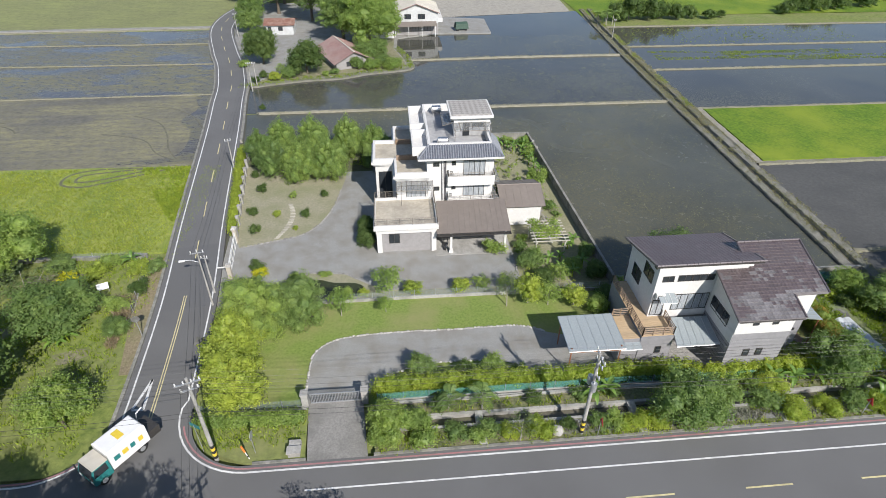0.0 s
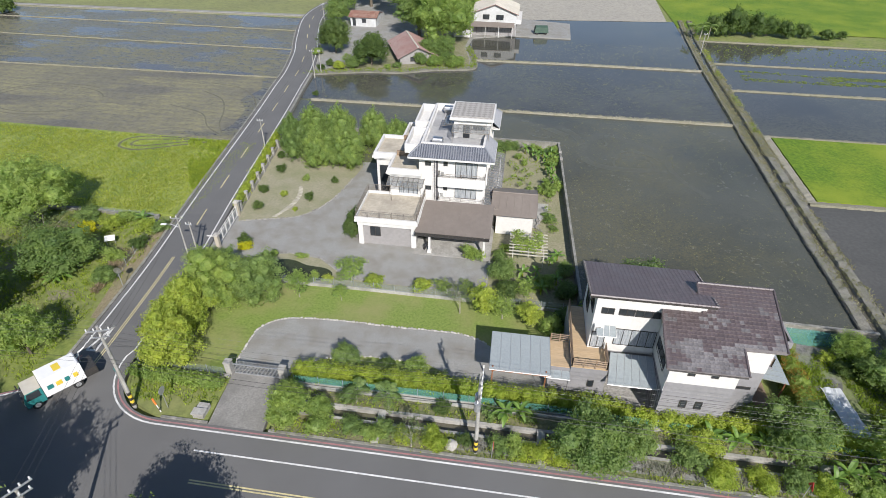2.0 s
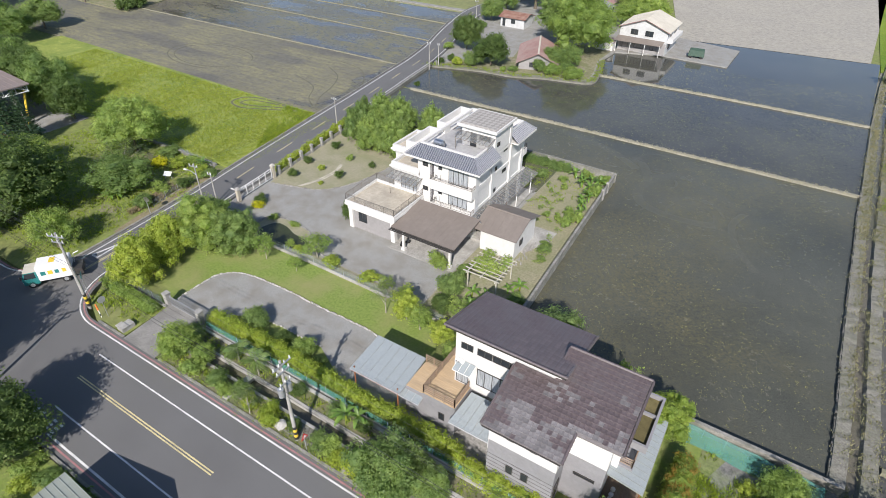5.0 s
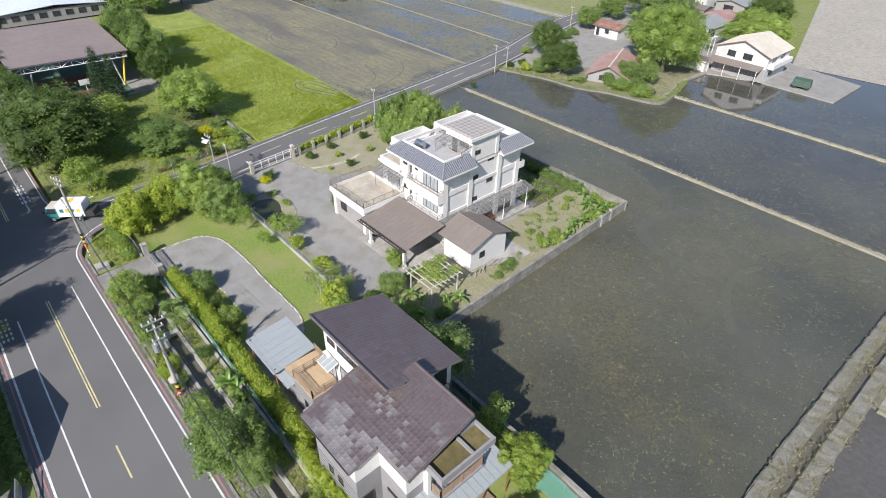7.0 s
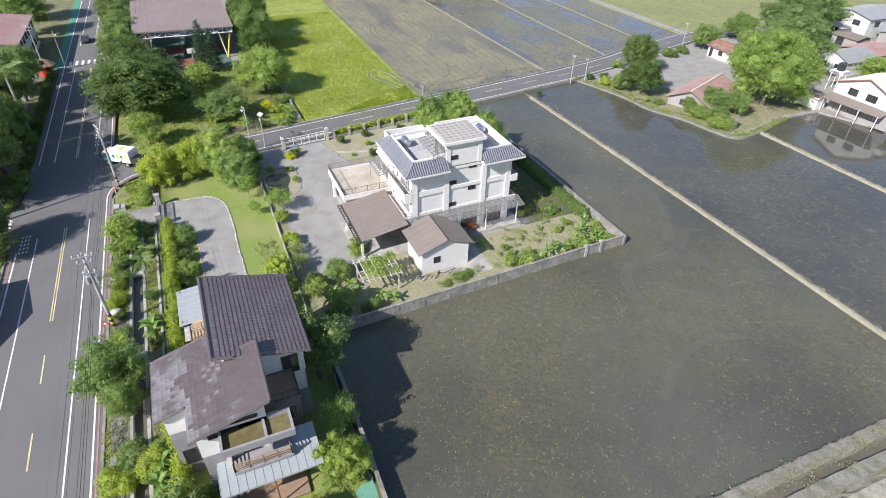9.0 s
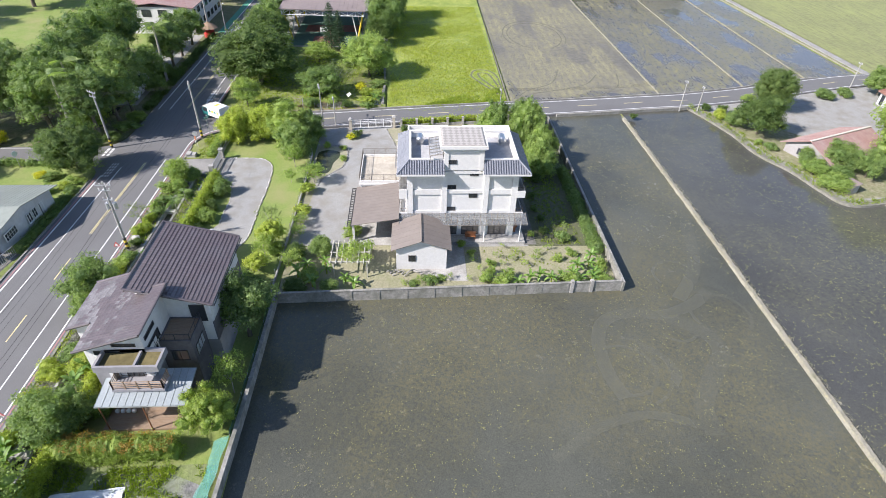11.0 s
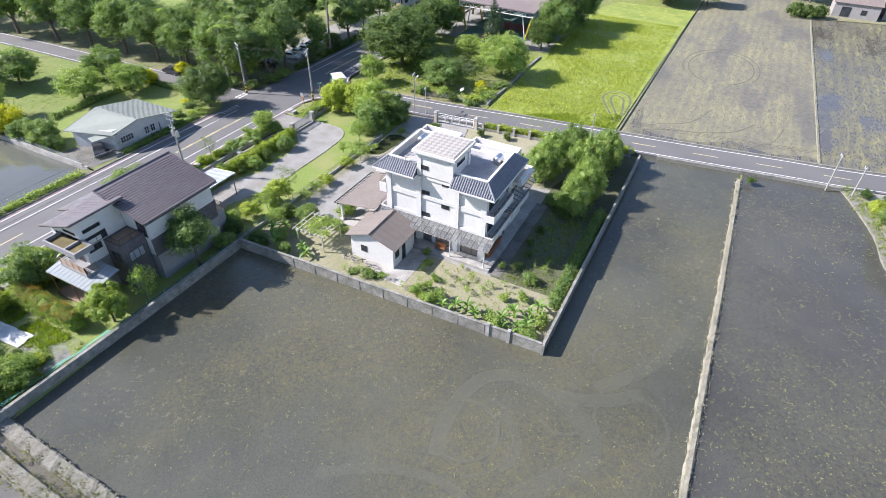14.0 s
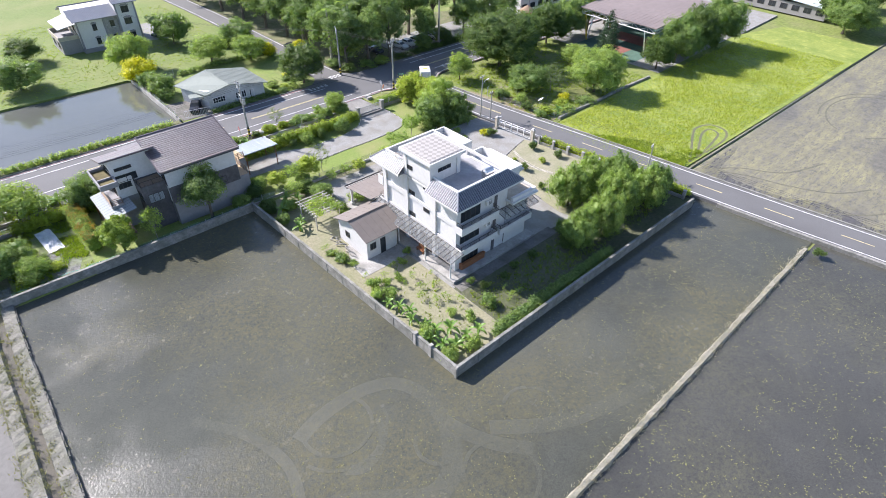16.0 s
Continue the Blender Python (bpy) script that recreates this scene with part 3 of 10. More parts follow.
def setting(name, geo, material, label, category):
    ob = new(name, geo.mesh(name))
    ob.data.materials.append(material)
    return tagged(ob, label, category, "", "structure")


def single(name, geo, material, label, category, group="", kind="", at=None):
    """A thing that is one plain mesh."""
    ob = new(name, geo if isinstance(geo, bpy.types.Mesh) else geo.mesh(name))
    if not ob.data.materials:
        ob.data.materials.append(material)
    if at is not None:
        ob.matrix_basis = at
    return tagged(ob, label, category, group, kind)


LOT, PAD = -0.3, -0.45

# ---- ground, fields and water ----
def grid_sheet(x0, y0, x1, y1, z):
    return Geo().add([(x0, y0, z), (x1, y0, z), (x1, y1, z), (x0, y1, z)], [(0, 1, 2, 3)])


def sheet(poly, z):
    n = len(poly)
    return Geo().add([(x, y, z) for x, y in poly], [tuple(range(n))])


setting("ground", grid_sheet(-2500, -2500, 2500, 2500, -0.55), M["grass"], "flat rough green farmland reaching the horizon", "ground")

# flooded paddies of the middle block, between the side road and the long ditch
setting("water_paddy", sheet([(-26, 60), (-20, 50), (25.3, 49.7), (55.4, 48.9), (56.6, 106.4), (-31, 106.2)], PAD), M["paddy"], "shallow muddy water of a ploughed rice paddy", "paddy")
setting("water_paddy_north", sheet([(-31.4, 106.6), (57, 106.6), (58, 139), (-36, 139)], PAD), M["paddy_far"], "flooded rice paddy with floating straw", "paddy")
setting("water_paddy_far", sheet([(-36, 139.2), (58, 139.2), (60, 185), (-36, 185)], PAD), M["paddy_far"], "flooded rice paddy beyond a low bund", "paddy")
# east block
setting("field_mud_east", sheet([(58.9, 46), (59, 66), (59.3, 78.4), (260, 78.4), (260, 46)], PAD), M["dark_mud"], "wet bare mud of a drained paddy", "field")
setting("field_rice_east", Geo().prism([(61.4, 79.4), (260, 77.7), (260, 101.6), (62.0, 102.0)], -0.5, -0.2), M["rice_deep"], "dense bright green young rice crop", "rice field")
setting("water_paddy_east", sheet([(60, 103), (260, 102.2), (260, 126.6), (60, 126.2)], PAD), M["paddy_far"], "flooded rice paddy", "paddy")
setting("water_paddy_east_2", sheet([(60, 127), (260, 128), (260, 145), (60, 145.4)], PAD), M["paddy_far"], "flooded paddy with green weed in streaks", "paddy")
setting("water_paddy_east_3", sheet([(60, 146), (260, 146), (260, 164.5), (60, 165)], PAD), M["paddy_far"], "flooded paddy with straw in streaks", "paddy")
setting("field_green_far_east", sheet([(60, 178), (320, 178), (320, 320), (60, 320)], -0.4), M["rice_deep"], "far bright green rice fields", "rice field")
# west block
setting("field_stubble", sheet([(-30, 85.5), (-240, 88), (-240, 114.6), (-34, 117.6)], PAD), M["stubble"], "drying rice stubble on grey mud", "field")
setting("field_wet_stubble", sheet([(-34, 118), (-240, 115), (-240, 140), (-41, 138)], PAD), M["stubble_wet"], "flooded field with straw in drill rows", "field")
setting("field_wet_stubble_2", sheet([(-41, 138.4), (-240, 140.4), (-240, 156), (-44, 155)], PAD), M["stubble_wet"], "flooded field with straw in drill rows", "field")
setting("field_wet_stubble_3", sheet([(-44, 155.4), (-240, 156.4), (-240, 164), (-48, 169)], PAD), M["stubble_wet"], "flooded field with straw in drill rows", "field")
setting("field_grass_far", sheet([(-48, 173.5), (-320, 166.6), (-320, 330), (-48, 330)], -0.4), M["grass_rows"], "pale green grass field mown in rows", "field")
setting("field_rice_west", Geo().prism([(-27.5, 60.8), (-104, 58.8), (-121, 64), (-122, 86.2), (-31.5, 84.6)], -0.5, -0.15), M["rice"], "yellow-green unripe rice field with wheel marks", "rice field")
setting("field_dry_north", sheet([(13, 179), (58, 184.5), (64, 300), (-20, 300)], -0.4), M["dry_field"], "bare dry grey-brown field", "field")


def bund(name, pts, half, top, material, label, seed, jitter=0.13, flat=0.55):
    """A low earth bank with an uneven crest."""
    rng = random.Random(seed)
    line = [(x, y) for x, y, _ in along(pts, 0.6)] + [pts[-1]]
    geo = Geo()
    l, r = offset(line, half), offset(line, -half)
    verts = []
    for (ax, ay), (bx, by) in zip(l, r):
        j1, j2 = rng.uniform(-jitter, jitter), rng.uniform(-jitter, jitter)
        mx, my = (ax + bx) / 2, (ay + by) / 2
        verts += [(ax + j1, ay + j1, -0.55), (mx + (ax - mx) * flat, my + (ay - my) * flat, top + rng.uniform(-0.07, 0.07)), (mx + (bx - mx) * flat, my + (by - my) * flat, top + rng.uniform(-0.07, 0.07)), (bx + j2, by + j2, -0.55)]
    faces = []
    for i in range(len(line) - 1):
        o = 4 * i
        faces += [(o + k, o + k + 1, o + k + 5, o + k + 4) for k in range(3)]
    geo.add(verts, faces)
    return setting(name, geo, material, label, "bund")


bund("bund_1", [(-25.6, 106.2), (5, 106.6), (57, 106.9)], 0.4, -0.16, M["bund"], "low dry earth bund with straw on it", 1)
bund("bund_2", [(3.6, 137.5), (30, 138.5), (58.5, 138.6)], 0.45, -0.16, M["bund"], "low dry earth bund with straw on it", 2)
DITCH_W = [(55.5, 46), (55.9, 53), (56.1, 60), (56.15, 67), (56.4, 77), (56.65, 85), (56.9, 93), (57.05, 100), (57.4, 108), (58.6, 139), (60.2, 166), (62, 186)]
DITCH_E = [(57.6, 46), (58.1, 53), (58.35, 60), (58.4, 67), (58.65, 77), (58.8, 85), (59.1, 93), (59.4, 100), (59.8, 108), (61, 139), (62.6, 166), (64.6, 186)]
setting("ground_ditch", Geo().ribbon([((a[0] + b[0]) / 2, a[1]) for a, b in zip(DITCH_W, DITCH_E)], 2.5, -0.56, PAD - 0.012), M["ditch_bund"], "rough earth under the irrigation ditch", "ground")
bund("bund_3", DITCH_W, 0.7, -0.06, M["ditch_bund"], "stone-faced earth bund along a narrow irrigation ditch", 3, 0.06, 0.86)
bund("bund_4", DITCH_E, 0.82, -0.04, M["ditch_bund"], "weedy earth bund along a narrow irrigation ditch", 4, 0.08, 0.7)
_st = Geo()
_sr = random.Random(9)
for x, y, _h in along(DITCH_W[:9], 0.4):
    if _sr.random() < 0.85:
        u, w, t0 = _sr.uniform(0.1, 0.22), _sr.uniform(0.12, 0.2), _sr.uniform(-0.2, -0.04)
        _st.box(x - 0.66 - u * 0.5, y - w, -0.56, x - 0.56 + u * 0.3, y + w, t0)
setting("bund_facing", _st, M["dark_concrete"], "dark rough stones facing the ditch bund", "stones")
for _i, (_y, _x0, _x1) in enumerate(((78.7, 60, 250), (102.6, 60, 250), (126.7, 60, 250), (145.3, 61, 250), (165, 62, 250), (54, 59, 250))):
    bund("bund_%d" % (5 + _i), [(_x0, _y), (_x1, _y + 0.6)], 0.75 if _i == 0 else 0.45, -0.2, M["bund_far"], "low earth bund between paddies", 10 + _i)
for _i, (_x0, _y, _y2) in enumerate(((-35, 117.8, 114.8), (-41, 138.2, 140.2), (-46, 155.2, 156.2), (-50, 170.2, 164.0), (-30.5, 85.0, 87.5))):
    bund("bund_%d" % (11 + _i), [(_x0, _y), (-240, _y2)], 0.28, -0.28, M["bund_far"], "low earth bund between fields", 20 + _i)
bund("bund_16", [(60.5, 78.6), (60.8, 90), (61.2, 102.6)], 1.0, -0.18, M["bund"], "low straw-covered bund beside the rice", 31)
setting("water_channel", Geo().ribbon([((a[0] + b[0]) / 2 - 0.05, a[1]) for a, b in zip(DITCH_W[:11], DITCH_E)], 0.6, -0.54, -0.46), M["ditch"], "water in a narrow irrigation channel", "water")
setting("track_far", Geo().ribbon([(-50, 172.0), (-240, 166.4)], 0.9, -0.5, -0.25), M["gravel"], "pale farm track between fields", "track")

# ---- roads ----
SIDE = smooth([(-22.3, 24), (-22.5, 31), (-23.0, 39), (-24.2, 51.5), (-26.6, 68), (-30.4, 97), (-32.6, 112), (-34.0, 122), (-37.2, 136), (-40.8, 147.4), (-46.2, 168), (-46.4, 184), (-42.5, 200), (-38, 214), (-30, 240)], 6)
SOUTH = smooth([(-10.3, 22), (-10.2, 10), (-10.0, -4), (-9.6, -25), (-8.6, -52), (-6, -90), (-2, -140)], 5)
SIDE_HALF = 2.95
setting("road_main", Geo().box(-420, 17.3, -0.55, 420, 28.75, 0.0), M["asphalt"], "grey asphalt two-lane country road", "road")
setting("road_side", Geo().ribbon(SIDE, SIDE_HALF + 0.35, -0.55, 0.005), M["asphalt"], "narrow asphalt side road between fields", "road")
setting("road_south", Geo().ribbon(SOUTH, 2.6, -0.55, 0.004), M["asphalt"], "narrow asphalt lane with trees on its side", "road")


def fillet(c, r, a0, a1, out, n=12):
    """The asphalt of a rounded road corner: arc round c, closed at the point out."""
    return [out] + [(c[0] + r * math.cos(radians(a0 + (a1 - a0) * i / n)), c[1] + r * math.sin(radians(a0 + (a1 - a0) * i / n))) for i in range(n + 1)]


_cor = Geo()
_cor.prism(fillet((-13.4, 34.5), 5.8, 180, 270, (-20.3, 27.6)), -0.5, 0.003)
_cor.prism(fillet((-31.2, 33.9), 5.2, 0, -90, (-24.6, 27.6)), -0.5, 0.003)
_cor.prism(fillet((-16.9, 13.0), 4.3, 0, 90, (-12.0, 18.4)), -0.5, 0.003)
_cor.prism(fillet((-2.6, 12.5), 4.8, 180, 90, (-8.4, 18.4)), -0.5, 0.003)
setting("road_corners", _cor, M["asphalt"], "rounded asphalt corners of the crossroads", "road")

_w = Geo()
_z0, _z1 = 0.004, 0.016


def line(geo, pts, half):
    return geo.ribbon(pts, half, _z0, _z1)


def dashes(geo, pts, half, on, off, start=0.0):
    for x, y, h in along(pts, on + off):
        c, s = math.cos(radians(h)), math.sin(radians(h))
        geo.ribbon([(x + c * start, y + s * start), (x + c * (start + on), y + s * (start + on))], half, _z0, _z1)


_sidee = [p for p in offset(SIDE, -SIDE_HALF + 0.25) if 35.5 < p[1]]
_sidew = [p for p in offset(SIDE, SIDE_HALF - 0.25) if 34 < p[1]]
_arc_se = [(-13.2 + 7.2 * math.cos(radians(a)), 35.2 + 7.1 * math.sin(radians(a))) for a in range(180, 271, 8)]
_arc_sw = [(-31.6 + 6.4 * math.cos(radians(a)), 34.6 + 6.3 * math.sin(radians(a))) for a in range(0, -91, -8)]
line(_w, [(420, 28.1)] + [(x, 28.1) for x in (200, 60, 0)] + _arc_se[::-1] + _sidee, 0.08)
line(_w, [(-300, 28.3), (-60, 28.3)] + _arc_sw[::-1] + _sidew, 0.08)
line(_w, [(-8.4, 26.1), (60, 26.05), (420, 26)], 0.07)
line(_w, [(-5.8, 20.2), (60, 20.1), (420, 20)], 0.07)
line(_w, [(-3.4, 18.2), (60, 18.05), (420, 18)], 0.09)
line(_w, [(-28, 18.2), (-70, 18.2), (-300, 18.4)], 0.09)
line(_w, [(-28, 20.3), (-74, 20.4)], 0.07)
line(_w, [(-92, 20.4), (-300, 20.6)], 0.07)
line(_w, [(-30, 26.2), (-74, 26.3)], 0.07)
line(_w, [(-92, 26.3), (-300, 26.5)], 0.07)
line(_w, offset([p for p in SOUTH if p[1] < 13], 2.2), 0.06)
line(_w, offset([p for p in SOUTH if p[1] < 13], -2.2), 0.06)
for _r in range(2):
    for _c in range(3):
        _w.box(-25.1 + _c * 0.95, 31.6 + _r * 0.75, _z0, -24.45 + _c * 0.95, 32.0 + _r * 0.75, _z1)
        _w.box(-12.2 + _c * 0.95, 15.6 + _r * 0.75, _z0, -11.5 + _c * 0.95, 16.0 + _r * 0.75, _z1)
for _c in range(5):
    for _r in range(3):
        _w.box(-33 - _c * 1.4, 26.7 - _r * 0.45, _z0, -32.2 - _c * 1.4, 26.9 - _r * 0.45, _z1)
        _w.box(-3.5 - _c * 0.9, 19.2 - _r * 0.4, _z0, -3.0 - _c * 0.9, 19.4 - _r * 0.4, _z1)
for _c in range(7):
    _w.box(-80 - 0.0, 19 + _c * 1.2, _z0, -77, 19.55 + _c * 1.2, _z1)
# a give-way triangle
for _a, _b in (((-24.9, 35.4), (-23.9, 35.4)), ((-23.9, 35.4), (-24.2, 39.0)), ((-24.2, 39.0), (-24.9, 35.4))):
    line(_w, [_a, _b], 0.12)
setting("road_marking_white", _w, M["line"], "worn white road lines", "road marking")
_y = Geo()
for _o in (-0.12, 0.12):
    line(_y, [(-7.4, 23.35 + _o), (11.8, 23.3 + _o)], 0.06)
    line(_y, [(-28.5, 23.4 + _o), (-74, 23.5 + _o)], 0.06)
    line(_y, [(-92, 23.6 + _o), (-300, 23.8 + _o)], 0.06)
    line(_y, offset([p for p in SIDE if 31.2 < p[1] < 52], _o + 0.3), 0.05)
dashes(_y, [(17.1, 23.2), (400, 23.0)], 0.07, 4.0, 6.0)
dashes(_y, [p for p in SIDE if 56.5 < p[1] < 190], 0.07, 4.0, 6.0)
setting("road_marking_yellow", _y, M["line_y"], "worn yellow centre lines", "road marking")
_r = Geo()
line(_r, [(420, 28.45), (60, 28.45), (0, 28.45)] + [(-13.2 + 6.85 * math.cos(radians(a)), 35.3 + 6.85 * math.sin(radians(a))) for a in range(270, 195, -8)], 0.07)
line(_r, [(-300, 28.6), (-60, 28.6)] + [(-31.6 + 6.75 * math.cos(radians(a)), 34.9 + 6.3 * math.sin(radians(a))) for a in range(-90, 0, 8)], 0.07)
line(_r, [(-3, 17.8), (60, 17.7), (420, 17.7)], 0.07)
setting("road_marking_red", _r, M["line_r"], "faded red no-stopping line by the kerb", "road marking")
_gl = Geo()
_gl.box(-300, 16.4, -0.5, -76, 18.0, 0.02)
setting("pavement_green", _gl, M["green_paint"], "green painted cycle path by the road", "pavement")
_kb = Geo()
_kb.ribbon(offset([p for p in SIDE if 33 < p[1] < 160], SIDE_HALF + 0.5), 0.16, -0.55, 0.16)
_kb.ribbon([(420, 28.9), (-2.9, 28.9)], 0.12, -0.55, 0.1)
_kb.ribbon([(-8.6, 28.9), (-13, 28.9)], 0.12, -0.55, 0.1)
_kb.ribbon([(-2, 17.2), (420, 17.2)], 0.12, -0.55, 0.12)
_kb.ribbon([p for p in offset(SIDE, -SIDE_HALF - 0.5) if 92 < p[1] < 122], 0.22, -0.55, 0.1)
setting("kerb", _kb, M["wall_old"], "low weathered concrete kerb and retaining edge", "kerb")
setting("road_patch", Geo().ribbon([p for p in SIDE if 48.5 < p[1] < 61.5], 2.6, -0.1, 0.0095), M["asphalt_new"], "darker resurfaced stretch of the side road", "road")
setting("road_patch_2", Geo().ribbon([p for p in SIDE if 120 < p[1] < 133], 2.6, -0.1, 0.0095), M["asphalt_new"], "darker resurfaced stretch of the side road", "road")
_mh = Geo().box(-21.5, 43.3, 0.004, -20.5, 44.5, 0.016)
setting("manhole_patch", _mh, M["dark_concrete"], "dark square asphalt patch round a manhole", "manhole")

# ---- the lots ----
setting("ground_lawn", Geo().prism([(-20.3, 37), (-18.8, 33.4), (-16.5, 34.3), (54.5, 34.4), (54.6, 49.8), (-21.2, 49.3)], -0.55, LOT), M["lawn"], "mown green lawn round the dark-roofed house", "lawn")
_vg = Geo().prism([(-21.2, 49.4), (25.1, 49.7), (23.6, 90.6), (-25.2, 90.6), (-22.2, 64)], -0.55, LOT)
setting("pavement_gravel_yard", _vg, M["gravel"], "grey gravel and paving yard of the white villa", "yard")
_gd = Geo().prism([(-20.4, 60.9), (-13.6, 62.9), (-11.4, 64.6), (-9.8, 67.5), (-8.8, 71), (-8.2, 75), (-7.6, 79), (-8.5, 83), (-8.5, 90.6), (-25.0, 90.6), (-22.2, 66)], -0.5, LOT + 0.03)
setting("ground_front_garden", _gd, M["soil"], "dry bare soil garden with thin grass", "garden")
# dark sheet: the villa's shade on this ground is partly painted in
setting("ground_back_garden", Geo().prism([(-24.6, 84.0), (-16, 82.6), (-9, 80.9), (14.9, 80.9), (14.9, 90.55), (-25.1, 90.55)], -0.5, LOT + 0.036), M["shade_soil"], "weedy soil behind the villa, coloured dark for its shade", "garden")
_gd = Geo().prism([(14.6, 49.6), (25.0, 49.7), (23.5, 90.6), (14.95, 90.6), (14.95, 71.5), (14.4, 63), (14.5, 57)], -0.5, LOT + 0.02)
setting("ground_side_garden", _gd, M["weedy_soil"], "dry soil kitchen garden beside the villa", "garden")
setting("pavement_shed", Geo().prism([(14.6, 65.6), (20.0, 65.6), (21.7, 69.6), (21.9, 72.2), (14.6, 72.2)], -0.5, LOT + 0.05), M["concrete"], "concrete paving round the garden shed", "pavement")

DRIVE = smooth([(-9.3, 35.3), (-9.4, 38.5), (-9.1, 41.2), (-7.8, 42.7), (-5.5, 43.5), (-0.7, 43.8), (5.2, 43.7), (9.4, 43.8), (13.2, 43.6), (15.2, 42.6)], 5)
DRIVE_S = smooth([(9.2, 39.2), (7.6, 39.1), (2.5, 39.0), (-0.9, 38.1), (-2.6, 36.9), (-3.8, 35.3)], 4)
setting("pavement_drive", Geo().prism(DRIVE + [(18, 41.6), (24.5, 41.4), (24.5, 36.4), (14, 36.8)] + DRIVE_S, -0.5, LOT + 0.03), M["gravel"], "grey gravel driveway with a curved edge", "driveway")
setting("pavement_apron", Geo().prism([(-8.5, 28.7), (-3.4, 28.7), (-4.0, 35.4), (-9.0, 35.4)], -0.5, -0.02), M["apron"], "concrete ramp over the ditch to the gate", "driveway")
setting("pavement_house", Geo().prism([(24.4, 35.2), (31.2, 35.2), (31.2, 41), (24.4, 41)], -0.5, LOT + 0.05), M["grey_stone"], "rough stone paved court at the house", "pavement")
setting("pavement_carport", Geo().prism([(4.7, 57.2), (14.5, 57.2), (14.5, 64.9), (4.7, 64.9)], -0.5, LOT + 0.06), M["concrete"], "pale concrete carport floor", "pavement")
setting("pavement_north", Geo().prism([(-3.5, 80.3), (14.6, 80.3), (14.6, 82.0), (-3.5, 82.0)], -0.5, LOT + 0.06), M["dark_concrete"], "paved path behind the villa", "pavement")

# ditch strip between the road and the hedge
setting("ground_verge", Geo().prism([(-2.8, 28.8), (120, 28.8), (120, 31.0), (-2.8, 31.0)], -0.55, 0.02), M["litter"], "weedy roadside verge", "verge")
setting("ground_verge_corner", Geo().prism([(-8.7, 28.9), (-13.5, 28.9), (-16.6, 30.2), (-18.6, 32.8), (-18.9, 34.2), (-8.9, 34.2)], -0.55, 0.0), M["grass"], "grassy corner verge", "verge")
setting("water_ditch", Geo().box(-2.8, 31.0, -0.55, 120, 32.6, -0.5), M["ditch"], "dark water in a lined roadside ditch", "water")
_dw = Geo()
_dw.box(-2.8, 31.0, -0.55, 120, 31.28, 0.06)
_dw.box(-2.8, 32.4, -0.55, 120, 32.7, -0.02)
_dw.box(-9, 34.1, -0.55, -18.6, 34.35, 0.2)
_dw.box(-2.8, 34.05, -0.55, 56, 34.3, 0.15)
for _x in (6.2, 20.5, 34.0, 44.0):
    _dw.box(_x, 28.8, -0.3, _x + 0.7, 32.6, 0.09)
setting("wall_ditch", _dw, M["concrete"], "weathered concrete ditch walls", "wall")
setting("ground_terrace", Geo().box(-2.8, 32.7, -0.55, 56, 34.05, -0.1), M["litter"], "weedy terrace above the ditch", "verge")
setting("ground_verge_east", Geo().prism([(54.6, 34), (120, 32.6), (120, 53.4), (54.6, 49.8)], -0.55, -0.35), M["litter"], "overgrown plot with weeds", "plot")
setting("ground_rubble", sheet([(46.2, 39.2), (47.6, 38.6), (49.8, 41.8), (50.6, 44.6), (50.2, 47.4), (47.6, 47.8), (46.6, 45.4), (45.9, 42.4)], LOT + 0.02), M["rubble"], "weedy ground with grey rubble", "plot")
setting("ground_plot", sheet([(45.6, 35.2), (54.4, 35.2), (54.5, 48.6), (45.6, 48.6)], LOT + 0.01), M["weedy_plot"], "rough weedy ground beside the clipped hedge", "plot")
setting("ground_cut_verge", sheet([(13.5, 29.5), (50, 29.5), (50, 30.95), (13.5, 30.95)], 0.026), M["cut_verge"], "cut stony verge beside the ditch", "verge")

# compound walls
def wall_line(name, pts, half, z0, z1, label, cope=0.05):
    g = Geo().ribbon(pts, half, z0, z1)
    g.ribbon(pts, half + cope, z1, z1 + 0.06)
    return setting(name, g, M["wall_old"], label, "wall")


wall_line("wall_east", [(25.15, 49.85), (24.4, 70), (23.64, 90.6)], 0.11, -0.6, 1.02, "weathered grey concrete compound wall above the paddy")
wall_line("wall_north", [(23.75, 90.72), (0, 90.78), (-23.6, 90.85)], 0.11, -0.6, 1.02, "weathered grey concrete compound wall above the paddy")
wall_line("wall_paddy_south", [(25.28, 49.8), (40, 49.75), (56, 49.4)], 0.13, -0.6, 0.82, "weathered concrete retaining wall along the paddy")
_pl = Geo()
for _y2 in np.arange(52, 90, 3.2):
    _x = 25.15 - (_y2 - 50) * 0.0375
    _pl.box(_x - 0.15, _y2 - 0.1, -0.6, _x + 0.15, _y2 + 0.1, 1.0)
for _x in np.arange(-21, 24, 3.2):
    _pl.box(_x - 0.1, 90.62, -0.6, _x + 0.1, 90.93, 1.0)
setting("wall_piers", _pl, M["wall_old"], "shallow concrete piers of the compound wall", "wall")
_sl = Geo().box(23.65, 84.3, -0.5, 24.1, 84.7, 1.3)
_sl.box(23.56, 86.7, -0.5, 24.0, 87.1, 1.3)
setting("wall_gate_posts", _sl, M["concrete"], "two square concrete posts in the garden wall", "wall")

